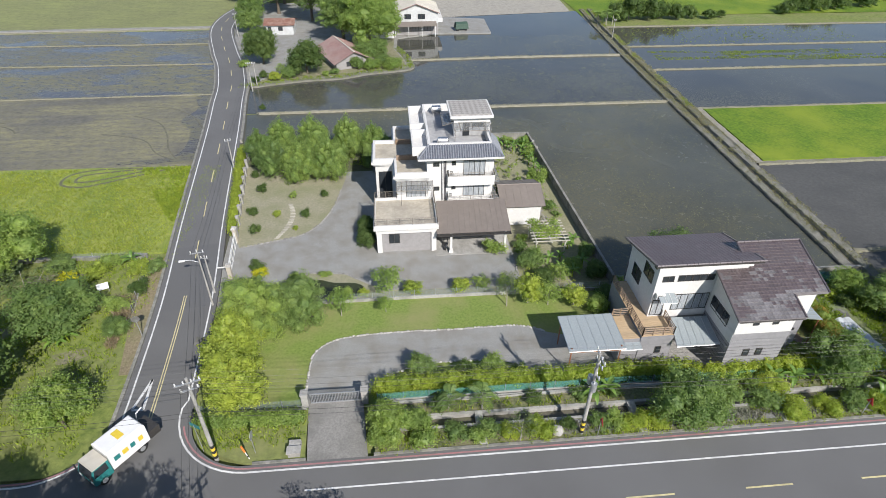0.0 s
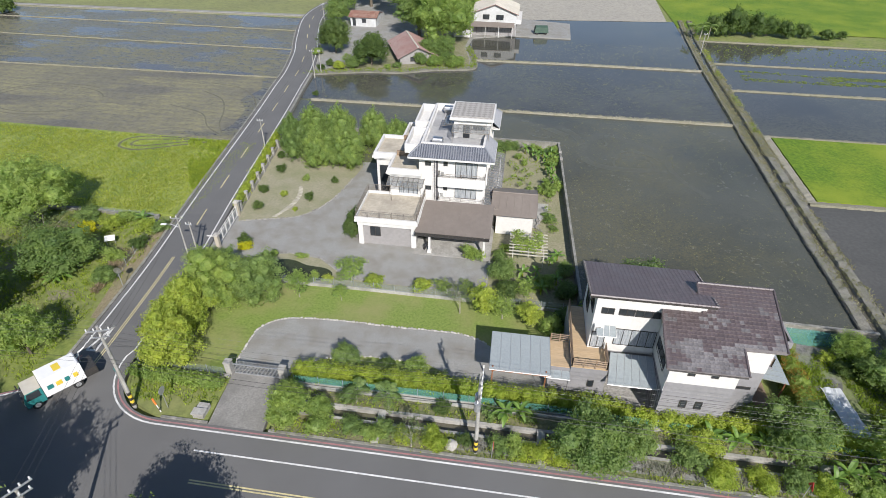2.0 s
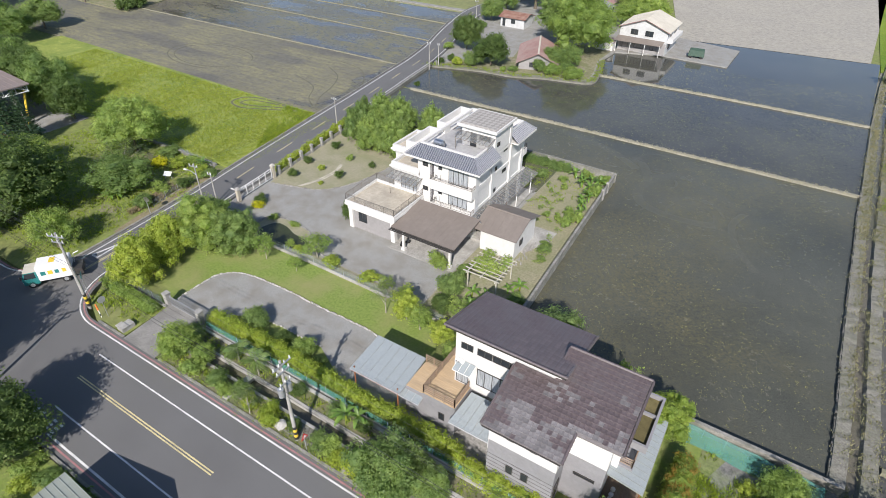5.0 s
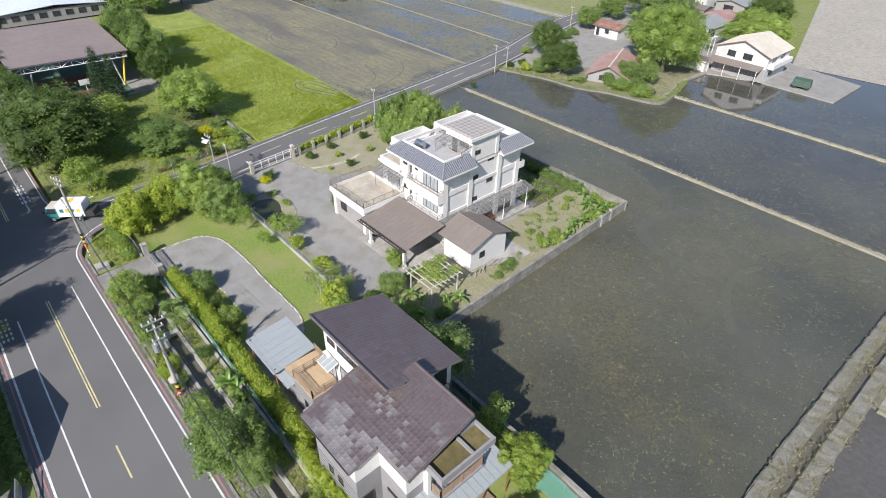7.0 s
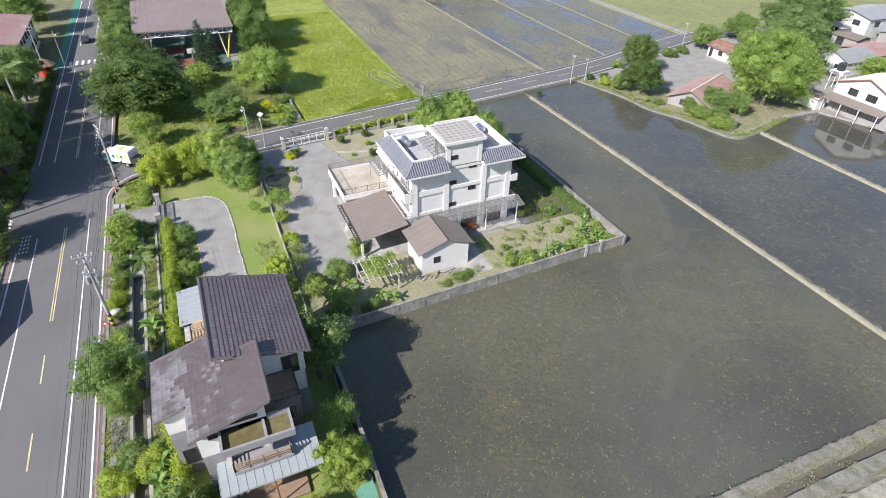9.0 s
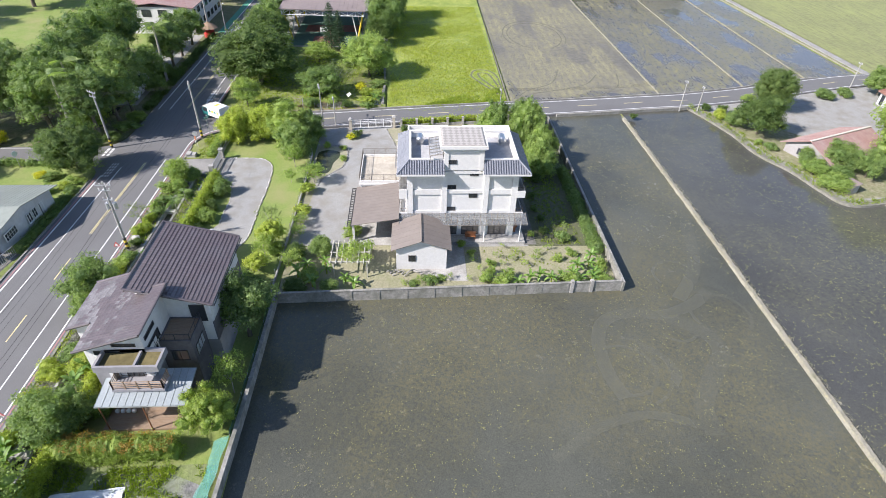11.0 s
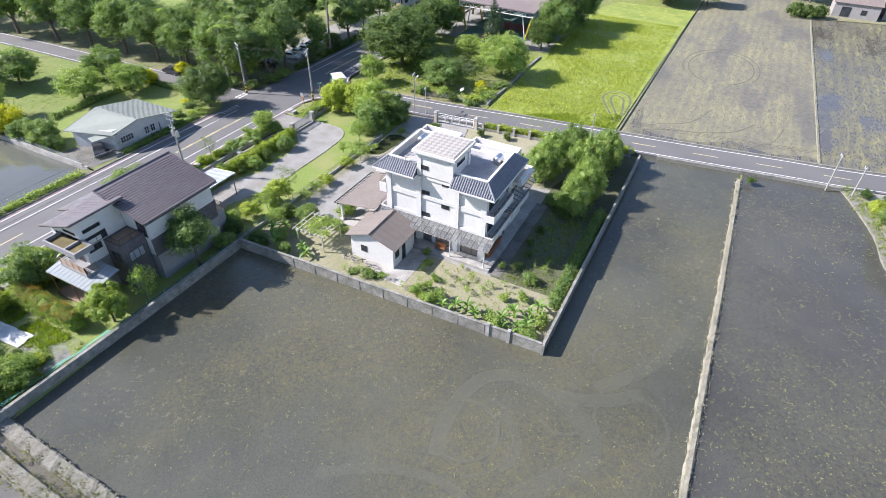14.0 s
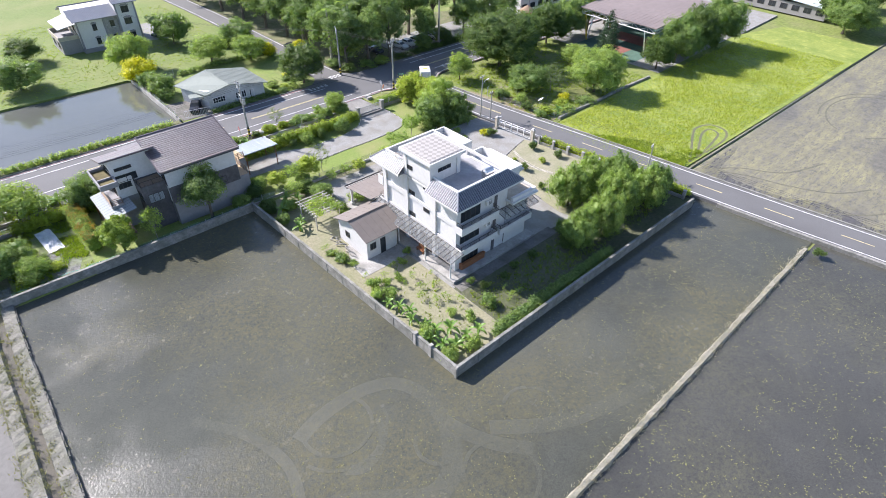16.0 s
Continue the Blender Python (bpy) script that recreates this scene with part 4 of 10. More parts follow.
# west and south
setting("ground_west_plot", Geo().prism([(-26.2, 31), (-29, 29.2), (-66, 29.2), (-66, 60.4), (-27.4, 60.4)], -0.55, -0.25), M["grass"], "rough grass plot with trees by the road", "plot")
setting("ground_road_strip", Geo().prism([(-28.3, 59.5), (-31.2, 59.5), (-30.9, 56), (-30.2, 50), (-28.8, 45), (-27.8, 40), (-26.9, 40), (-27.0, 45), (-27.6, 50), (-28.2, 55)], -0.5, -0.2), M["dry_strip"], "strip of dry brown grass beside the side road", "verge")
setting("wall_plot", Geo().ribbon(smooth([(-31.4, 59.9), (-36, 59.7), (-42, 60.0), (-50, 59.6), (-62, 59.8)], 5), 0.22, -0.5, 0.22), M["wall_old"], "low old stone wall between the plot and the rice", "wall")
for _i, (_x, _y, _a, _b) in enumerate(((-33.6, 43.0, 1.7, 1.0), (-41.4, 56.4, 3.4, 0.9), (-43.0, 47.0, 1.6, 1.2), (-36.6, 51.6, 1.8, 0.7))):
    setting("ground_bare_patch_%d" % (_i + 1), sheet([(_x + _a * (1 + 0.25 * math.sin(3 * q + _i)) * math.cos(q), _y + _b * (1 + 0.25 * math.sin(2 * q + _i)) * math.sin(q)) for q in [2 * math.pi * n / 16 for n in range(16)]], -0.244), M["farm_soil"], "patch of bare pale soil in the grass", "soil")
setting("ground_court", Geo().prism([(-66, 29.2), (-130, 29.2), (-130, 58.4), (-66, 60.4)], -0.55, -0.2), M["gravel"], "grey school yard", "yard")
setting("ground_south_plot", Geo().prism([(-7.2, 17.0), (21.6, 17.0), (21.6, -9), (22.8, -10), (140, -12), (140, -130), (-3, -130), (-6.2, -52), (-7.4, -10)], -0.55, -0.12), M["meadow"], "green lawn and rough meadow", "lawn")
setting("ground_bungalow_lawn", sheet([(-6.6, 16.6), (21, 16.6), (21, -5.2), (-6.8, -5.2)], -0.11), M["lawn"], "bright mown lawn round the bungalow", "lawn")
setting("water_pond", sheet([(22, -10.3), (140, -12), (140, 15.2), (22, 15.2)], -0.5), M["pond"], "still grey-green fish pond", "pond")
setting("ground_pond_bank", Geo().box(22, 15.2, -0.55, 420, 17.1, -0.05), M["litter"], "planted bank between the pond and the road", "verge")
setting("ground_park", Geo().prism([(-13.2, 12), (-15, 16.4), (-19, 17.1), (-300, 17.1), (-300, -160), (-6, -160), (-11.6, -52), (-12.6, -10)], -0.55, -0.12), M["litter"], "shaded park ground under trees", "park")
setting("ground_playing_field", sheet([(-40, -52), (-140, -52), (-140, 8), (-66, 8), (-62, -4), (-38, -12)], -0.1), M["lawn"], "mown green playing field", "lawn")
setting("pavement_parking", sheet([(-30, 4), (-74, 4), (-74, 13.5), (-30, 13.5)], -0.1), M["gravel"], "gravel car park under trees", "parking")
setting("ground_farm", Geo().prism([(-31.5, 119), (-29.5, 121.8), (-18.7, 125), (-11.3, 125.8), (-5, 128.6), (1, 130), (4.8, 131.8), (4.2, 138), (2, 147), (2.5, 156.5), (12.5, 160.4), (28.6, 160.2), (29, 176), (13, 179.4), (-10, 200), (-42, 200), (-43.4, 170), (-38, 148), (-33.5, 130)], -0.55, -0.15), M["gravel"], "farmyard ground with grey concrete and soil", "yard")
setting("ground_farm_soil", sheet([(-29.6, 122.6), (-18.6, 125.9), (-11.3, 126.8), (-5.2, 129.6), (1, 131), (3.9, 132.6), (3.4, 138), (1.2, 147), (1.6, 156), (-5, 158), (-14, 154), (-19, 146), (-17, 138), (-24, 131)], -0.144), M["farm_soil"], "bare soil and weeds along the farm pond", "soil")
setting("ground_shed_yard", Geo().prism([(-131.4, 111), (-136.5, 130), (-143.0, 164.5), (-215, 166), (-215, 111)], -0.55, -0.25), M["farm_soil"], "grey yard in front of the storage sheds", "yard")
setting("ground_farm_bank", Geo().ribbon(smooth([(-31.6, 120), (-29.3, 121.6), (-18.7, 124.8), (-11.3, 125.6), (-5, 128.4), (1, 129.8), (5.0, 131.6), (4.4, 138), (2.2, 147)], 4), 0.7, -0.56, -0.1), M["ditch_bund"], "weedy stony bank of the farm pond", "bank")

# ---- plants ----
def ico(rng, c, r, rough=0.12):
    b = bmesh.new()
    bmesh.ops.create_icosphere(b, subdivisions=1, radius=1.0)
    v = [(c[0] + p.co.x * r[0] * (1 + rng.uniform(-rough, rough)), c[1] + p.co.y * r[1] * (1 + rng.uniform(-rough, rough)), c[2] + p.co.z * r[2] * (1 + rng.uniform(-rough, rough))) for p in b.verts]
    f = [tuple(q.index for q in p.verts) for p in b.faces]
    b.free()
    return v, f


def crown(seed, blobs, count, size, spread=0.42, low=-0.75, core=0.72, slim=0.55, droop=0.0, up=0.4):
    """Twigs spread over uneven lumps, each with a spray of small leaves, and an inner mass that stops the light."""
    rng = np.random.default_rng(seed)
    py = random.Random(seed)
    c = np.array([b[:3] for b in blobs], float)
    r = np.array([b[3:6] for b in blobs], float)
    w = (r[:, 0] * r[:, 2]) ** 0.9
    n = max(30, count // 5)
    k = rng.choice(len(blobs), n * 2, p=w / w.sum())
    d = rng.normal(size=(n * 2, 3))
    d /= np.linalg.norm(d, axis=1)[:, None]
    ok = d[:, 2] > low
    d, k = d[ok], k[ok]
    reach = rng.uniform(0.66, 1.16, len(d)) + 0.1 * rng.normal(size=len(d)).clip(0, 2)
    p = c[k] + r[k] * d * reach[:, None]
    inside = np.zeros(len(d), bool)
    for j in range(len(blobs)):
        q = (((p - c[j]) / r[j]) ** 2).sum(1) < 0.5
        inside |= q & (k != j)
    p, d = p[~inside][:n], d[~inside][:n]
    m = count * 2
    own = rng.integers(len(p), size=m)
    out = d[own]
    p = p[own] + rng.normal(size=(m, 3)) * np.array([1.0, 1.0, 0.7]) * size * 1.05
    nrm = out * 0.5 + rng.normal(size=(m, 3)) * spread
    nrm[:, 2] += up
    nrm /= np.linalg.norm(nrm, axis=1)[:, None]
    a = np.cross(nrm, rng.normal(size=(m, 3)))
    a[:, 2] -= droop
    a /= np.linalg.norm(a, axis=1)[:, None]
    b = np.cross(nrm, a)
    s = 0.7 * size * rng.uniform(0.55, 1.35, m)[:, None]
    v = np.stack([p + a * s, p - a * s * 0.55 + b * s * slim, p - a * s * 0.55 - b * s * slim], 1).reshape(-1, 3)
    f = np.arange(3 * m).reshape(-1, 3)
    g = Geo()
    g.v, g.f = [tuple(x) for x in v.tolist()], [tuple(x) for x in f.tolist()]
    if core:
        for bl in blobs:
            g.add(*ico(py, bl[:3], [core * q for q in bl[3:6]], 0.25))
    return g


def lumps(seed, n, centre, radii, lump, jitter=0.35, flat=0.85, bottom=-0.55):
    """Lumps spread through the upper shell of an ellipsoid."""
    rng = random.Random(seed)
    out = [(*centre, radii[0] * 0.62, radii[1] * 0.62, radii[2] * 0.66)]
    for i in range(n):
        z = bottom + (1 - bottom) * (i + 0.5) / n
        a = i * 2.39996 + rng.uniform(-jitter, jitter)
        q = math.sqrt(max(0.0, 1 - z * z))
        t = rng.uniform(0.45, 1.04)
        l = lump * rng.uniform(0.5, 1.5)
        out.append((centre[0] + radii[0] * t * q * math.cos(a), centre[1] + radii[1] * t * q * math.sin(a), centre[2] + radii[2] * t * z, l, l, l * flat))
    return out


def trunk_geo(seed, height, radius, blobs, limbs=6):
    rng = random.Random(seed)
    g = Geo()
    lean = (rng.uniform(-0.04, 0.04) * height, rng.uniform(-0.04, 0.04) * height)
    top = height * 0.75
    g.tube([(0, 0, -0.3), (0, 0, 0.15), (lean[0] * 0.4, lean[1] * 0.4, top * 0.4), (lean[0] * 0.7, lean[1] * 0.7, top * 0.7), (lean[0], lean[1], top)], [radius * 1.5, radius * 1.1, radius * 0.85, radius * 0.65, radius * 0.3], 7)
    for b in rng.sample(blobs, min(limbs, len(blobs))):
        z = max(0.2 * height, min(b[2] - 0.5, top * 0.7) * rng.uniform(0.6, 0.9))
        f = z / top
        s = Vector((lean[0] * f, lean[1] * f, z))
        e = Vector(b[:3])
        g.tube([s, s.lerp(e, 0.5) + Vector((0, 0, 0.06 * height)), e], [radius * 0.5, radius * 0.3, radius * 0.12], 5, False)
    return g


def tree_kind(name, label, category, seed, height, width, leaf, bark, n_lumps=14, leaves=3000, size=0.3, clear=0.3, shape=1.0, lump=0.17, radius=None, bottom=-0.68, **kw):
    """Builds one tree at the origin: trunk with limbs, and a crown. It is copied to its places."""
    th = thing(name, label, category)
    ch = height * (1 - clear)
    cz = height * clear + ch * 0.5
    bl = lumps(seed, n_lumps * 2 + 6, (0, 0, cz), (width / 2, width / 2, ch / 2), width * lump, flat=0.85 * shape, bottom=bottom)
    part("trunk", trunk_geo(seed, height * 0.8, radius or 0.028 * height, bl if height > 1.5 else []), M[bark], th, "")
    part("crown", crown(seed, bl, leaves, size, **kw), M[leaf], th, "")
    th["_h"], th["_w"] = height, width
    return th


def bush_kind(name, label, category, seed, height, width, leaf, n_lumps=7, leaves=700, size=0.2, group="", deep=None):
    th = thing(name, label, category, group=group)
    bl = lumps(seed, n_lumps, (0, 0, height * 0.48), (width / 2, (deep or width) / 2, height * 0.52), width * 0.2)
    g = Geo()
    for i in range(3):
        a = i * 2.1 + seed
        g.tube([(0, 0, -0.1), (0.2 * width * math.cos(a), 0.2 * width * math.sin(a), height * 0.6)], [0.05, 0.02], 5)
    part("stem", g, M["bark"], th)
    part("foliage", crown(seed, bl, leaves, size, core=0.8), M[leaf], th)
    th["_h"], th["_w"] = height, width
    return th


_used = set()


def plant(kind, x, y, z, height=None, width=None, turn=0.0, label="", group=""):
    """A copy of a plant kind at a place, at a height and width in metres."""
    sz = height / kind["_h"] if height else 1.0
    sx = width / kind["_w"] if width else sz
    m = pose(x, y, z, 0, 0, turn) @ Matrix.Diagonal((sx, sx, sz, 1))
    if kind.name not in _used:
        _used.add(kind.name)
        kind.matrix_basis = m
        ob = kind
    else:
        k = kind.copy()
        scene.collection.objects.link(k)
        for c in kind.children:
            q = c.copy()
            scene.collection.objects.link(q)
            q.parent = k
            q.matrix_basis = c.matrix_basis
        k.matrix_basis = m
        ob = k
    if label:
        ob["label"] = label
    if group:
        ob["group"] = group
    return ob


def clear_marks():
    for o in scene.objects:
        for key in ("_h", "_w"):
            if key in o:
                del o[key]


def plume_kind(name, label, seed, height, width, leaf, spires=7, leaves=8000, size=0.15):
    """A bushy garden tree of several upright, pointed plumes of fine hanging foliage."""
    rg = random.Random(seed)
    th = thing(name, label, "tree")
    bl = lumps(seed, 26, (0, 0, height * 0.4), (width * 0.46, width * 0.46, height * 0.4), width * 0.15, flat=1.0, bottom=-0.95)
    for i in range(spires):
        a, q = i * 2.39996 + rg.uniform(-0.3, 0.3), width * 0.36 * math.sqrt(i / spires)
        top = height * (1.0 - 0.3 * (i / spires)) * rg.uniform(0.88, 1.05)
        x, y, n = q * math.cos(a), q * math.sin(a), 7
        for j in range(n):
            t = j / (n - 1)
            l = width * 0.17 * (1 - t) ** 0.7 * rg.uniform(0.8, 1.2) + 0.16
            bl.append((x + rg.uniform(-l, l) * 0.6, y + rg.uniform(-l, l) * 0.6, height * 0.35 + (top - height * 0.37) * t, l, l, l * 1.15))
    part("trunk", trunk_geo(seed, height * 0.8, 0.024 * height, bl), M["bark"], th)
    part("crown", crown(seed, bl, leaves, size, droop=0.7, slim=0.38, core=0.7), M[leaf], th)
    th["_h"], th["_w"] = height, width
    return th


K = {}
K["plume"] = plume_kind("bushy_garden_tree", "bushy light green garden tree with upright feathery plumes", 18, 6.5, 6.0, "leaf_plume")
K["plume_b"] = plume_kind("bushy_garden_tree", "bushy mid-green garden tree with upright feathery plumes", 58, 6.5, 6.0, "leaf_mid", 6)
K["broad_a"] = tree_kind("broadleaf_tree", "broad rounded tree with dense mid-green leaves", "tree", 11, 10, 10, "leaf_mid", "bark", 22, 9000, 0.25, clear=0.16)
K["broad_b"] = tree_kind("broadleaf_tree", "broad uneven tree with dark green leaves", "tree", 12, 10, 10, "leaf_dark", "bark", 24, 9000, 0.25, clear=0.14)
K["broad_c"] = tree_kind("broadleaf_tree", "spreading tree with light green leaves", "tree", 13, 9, 9.5, "leaf_light", "bark", 24, 9500, 0.21, clear=0.16)
K["mid_a"] = tree_kind("garden_tree", "rounded garden tree with mid-green leaves", "tree", 43, 5, 5, "leaf_mid", "bark", 16, 4200, 0.19, clear=0.16)
K["mid_b"] = tree_kind("garden_tree", "dense garden tree with dark green leaves", "tree", 44, 5, 5, "leaf_dark", "bark", 16, 4200, 0.19, clear=0.12)
K["mid_c"] = tree_kind("garden_tree", "loose garden tree with light green leaves", "tree", 45, 5, 5, "leaf_light", "bark", 16, 3800, 0.19, clear=0.18, core=0.5)
K["tall"] = tree_kind("park_tree", "tall park tree with a loose mid-green crown", "tree", 14, 13, 9, "leaf_park", "bark", 30, 5600, 0.25, clear=0.26, core=0.6, lump=0.125, bottom=-0.8)
K["tall_b"] = tree_kind("park_tree", "tall park tree with a layered light green crown", "tree", 15, 13, 9, "leaf_mid", "bark", 32, 5600, 0.25, clear=0.22, core=0.6, lump=0.12, bottom=-0.8)
K["giant"] = tree_kind("farm_tree", "very large airy tree with light green leaves", "tree", 53, 13, 14, "leaf_light", "bark", 34, 15000, 0.27, clear=0.08, lump=0.13, core=0.66)
K["yellow"] = tree_kind("golden_cypress", "bushy yellow-green conifer on the lawn", "tree", 16, 6, 5.4, "leaf_yellow", "bark", 22, 6500, 0.2, clear=0.0, droop=0.4, bottom=-0.95, lump=0.14)
K["weep"] = tree_kind("feathery_tree", "feathery mid-green tree with hanging twigs", "tree", 17, 6, 6.5, "leaf_mid", "bark", 22, 6500, 0.18, clear=0.0, droop=0.45, slim=0.5, bottom=-0.95, lump=0.14)
K["willow"] = tree_kind("bushy_garden_tree", "bushy light green garden tree with hanging foliage", "tree", 18, 6.5, 6.5, "leaf_light", "bark", 24, 10500, 0.16, clear=0.0, droop=0.7, slim=0.36, bottom=-0.95, lump=0.14)
K["layered"] = tree_kind("garden_tree", "garden tree with a clear trunk and layered dark green crown", "tree", 66, 8, 5, "leaf_park", "bark", 16, 5200, 0.19, clear=0.34, core=0.5, lump=0.17)
K["ball"] = tree_kind("round_tree", "clipped round tree with dense mid-green leaves", "tree", 19, 6, 5.6, "leaf_clip", "bark", 30, 9000, 0.13, clear=0.2, lump=0.11, core=0.88, bottom=-0.9)
K["small"] = tree_kind("young_tree", "small young tree with light leaves and a thin stem", "tree", 21, 3, 2.2, "leaf_light", "pale_bark", 9, 900, 0.14, clear=0.3, radius=0.05, core=0)
K["small_y"] = tree_kind("young_tree", "small young tree with yellow-green leaves", "tree", 22, 3, 2.4, "leaf_yellow", "pale_bark", 9, 1400, 0.14, clear=0.15, radius=0.05)
K["sapling"] = tree_kind("sapling", "knee-high sapling with thin light leaves", "plant", 46, 1.1, 1.0, "leaf_light", "pale_bark", 5, 160, 0.09, clear=0.25, radius=0.02, core=0)
K["bare"] = tree_kind("sparse_tree", "sparse thin-leaved small tree with pale branches", "tree", 23, 4, 3.4, "leaf_grey", "pale_bark", 12, 620, 0.13, clear=0.3, radius=0.07, core=0)
K["gold"] = tree_kind("flowering_tree", "bushy tree covered in yellow flowers", "tree", 24, 5.4, 5.6, "leaf_gold", "bark", 16, 3600, 0.2, clear=0.06)
K["shrub"] = bush_kind("shrub", "low rounded mid-green garden shrub", "shrub", 25, 1.2, 1.4, "leaf_mid", 9, 800, 0.11)
K["shrub_l"] = bush_kind("shrub", "low bright green garden shrub", "shrub", 26, 1.2, 1.5, "leaf_light", 9, 800, 0.11)
K["shrub_y"] = bush_kind("shrub", "low yellow-green garden shrub", "shrub", 27, 1.1, 1.3, "leaf_yellow", 9, 800, 0.11)
K["shrub_d"] = bush_kind("shrub", "low dark green garden shrub", "shrub", 28, 1.2, 1.4, "leaf_dark", 9, 800, 0.11)
K["shrub_g"] = bush_kind("shrub", "low shrub in yellow flower", "shrub", 29, 1.1, 1.3, "leaf_gold", 9, 800, 0.11)
K["bush"] = bush_kind("large_bush", "large rounded mid-green bush", "bush", 47, 2.6, 3.0, "leaf_mid", 16, 2600, 0.15)
K["bush_l"] = bush_kind("large_bush", "large loose light green bush", "bush", 48, 2.6, 3.0, "leaf_light", 16, 2600, 0.15)
K["bush_y"] = bush_kind("large_bush", "large leafy yellow-green garden bush", "bush", 49, 2.6, 3.0, "leaf_yellow", 16, 2600, 0.15)
K["bush_d"] = bush_kind("large_bush", "large dark green bush", "bush", 50, 2.6, 3.0, "leaf_dark", 16, 2600, 0.15)
K["bush_g"] = bush_kind("large_bush", "large bush in yellow flower", "bush", 52, 2.6, 3.0, "leaf_gold", 16, 2600, 0.15)
K["far_bush"] = bush_kind("distant_bush", "dense dark green bush at the far field edge", "bush", 54, 3.6, 5.2, "leaf_dark", 12, 1100, 0.3)
K["block"] = bush_kind("clipped_bush", "low clipped bright green roadside bush", "bush", 30, 1.1, 3.0, "leaf_hedge", 12, 2200, 0.12, "", 1.6)


def hedge(name, pts, height, deep, leaf, label, seed, per=190, size=0.14, step=0.6, z=LOT, kind="", core=0.8):
    """A row of leafy lumps along a line: one hedge."""
    rng = random.Random(seed)
    bl = []
    for x, y, h in along(pts, step):
        w = deep * rng.uniform(0.42, 0.58)
        q = height * rng.uniform(0.9, 1.12)
        bl.append((x + rng.uniform(-0.12, 0.12), y + rng.uniform(-0.12, 0.12), q * 0.6, w, w, q * 0.42))
        bl.append((x + rng.uniform(-0.2, 0.2), y + rng.uniform(-0.2, 0.2), q * 0.28, w * 1.02, w * 1.02, q * 0.3))
    th = thing(name, label, "hedge", 0, 0, z, kind=kind)
    part("foliage", crown(seed, bl, int(per * len(bl) / 2), size, core=core), M[leaf], th)
    g = Geo()
    for x, y, h in along(pts, step * 1.5):
        g.tube([(x, y, -0.1), (x, y, height * 0.5)], 0.04, 4)
    part("stems", g, M["bark"], th)
    return th


def frond(seed, length, width, rise, drop, n=7):
    """One long arching leaf, folded along its rib."""
    v, f = [], []
    for i in range(n + 1):
        t = i / n
        x = length * (t - 0.12 * t * t)
        z = rise * t - drop * t * t
        w = width * 0.5 * math.sin(math.pi * min(1, 0.12 + 0.9 * t)) ** 0.7
        v += [(x, -w, z + 0.18 * w), (x, 0, z - 0.06 * w), (x, w, z + 0.18 * w)]
        if i:
            o = 3 * i
            f += [(o - 3, o - 2, o + 1, o), (o - 2, o - 1, o + 2, o + 1)]
    return Geo().add(v, f)


def feather(length, drop, n=14):
    """One palm frond: a rib with leaflets on both sides."""
    g = Geo()
    pts = [(length * (t - 0.15 * t * t), 0, 0.45 * length * t - drop * length * t * t) for t in [i / n for i in range(n + 1)]]
    g.tube(pts, [0.03] * (n // 2) + [0.015] * (n + 1 - n // 2), 4, False)
    for i in range(2, n + 1):
        for s in (-1, 1):
            p = Vector(pts[i])
            l = 0.28 * length * math.sin(math.pi * (0.15 + 0.8 * i / n))
            g.add([p, p + Vector((0.08, s * 0.02, 0)), p + Vector((0.35 * l + 0.04, s * l, -0.35 * l)), p + Vector((0.3 * l - 0.04, s * l * 0.9, -0.38 * l))], [(0, 1, 2, 3)])
    return g


_leafm = [frond(1, 1.9, 0.55, 1.1, 1.5).mesh("leaf"), frond(2, 1.5, 0.5, 1.5, 1.0).mesh("leaf")]
_palmm = feather(2.2, 0.75).mesh("frond")
_bigpalm = feather(3.2, 0.7).mesh("frond")
for _m in _leafm:
    _m.materials.append(M["leaf_banana"])
_palmm.materials.append(M["leaf_mid"])
_bigpalm.materials.append(M["leaf_mid"])


def banana_kind(seed):
    rng = random.Random(seed)
    th = thing("banana_plant", "banana plant with broad arching green leaves", "plant")
    g = Geo().tube([(0, 0, -0.1), (0.03, 0, 0.7), (0.05, 0.02, 1.3)], [0.14, 0.11, 0.07], 7)
    part("stem", g, M["leaf_hedge"], th, "thick green banana stem")
    for i in range(8):
        part("leaf", _leafm[i % 2], None, th, at=pose(0.04, 0, rng.uniform(0.95, 1.3), 0, rng.uniform(-15, 12), i * 47 + rng.uniform(-15, 15)) @ Matrix.Scale(rng.uniform(0.75, 1.05), 4))
    th["_h"], th["_w"] = 2.4, 3.0
    return th


def palm_kind(name, label, seed, height, mesh, count, radius):
    rng = random.Random(seed)
    th = thing(name, label, "palm")
    part("trunk", Geo().tube([(0, 0, -0.3), (0.05, 0, height * 0.4), (0.1, 0.05, height)], [radius * 1.3, radius, radius * 0.8], 8), M["pale_bark"], th)
    for i in range(count):
        part("frond", mesh, None, th, at=pose(0.1, 0.05, height - 0.05, 0, rng.uniform(-28, 20), i * 360 / count + rng.uniform(-10, 10)) @ Matrix.Scale(rng.uniform(0.85, 1.1), 4))
    th["_h"], th["_w"] = height, 4.0
    return th


K["banana"] = banana_kind(3)
K["palm"] = palm_kind("garden_palm", "small palm with arching feathery fronds", 4, 2.2, _palmm, 11, 0.1)
K["royal"] = palm_kind("royal_palm", "tall palm with a pale straight trunk", 5, 12, _bigpalm, 14, 0.2)


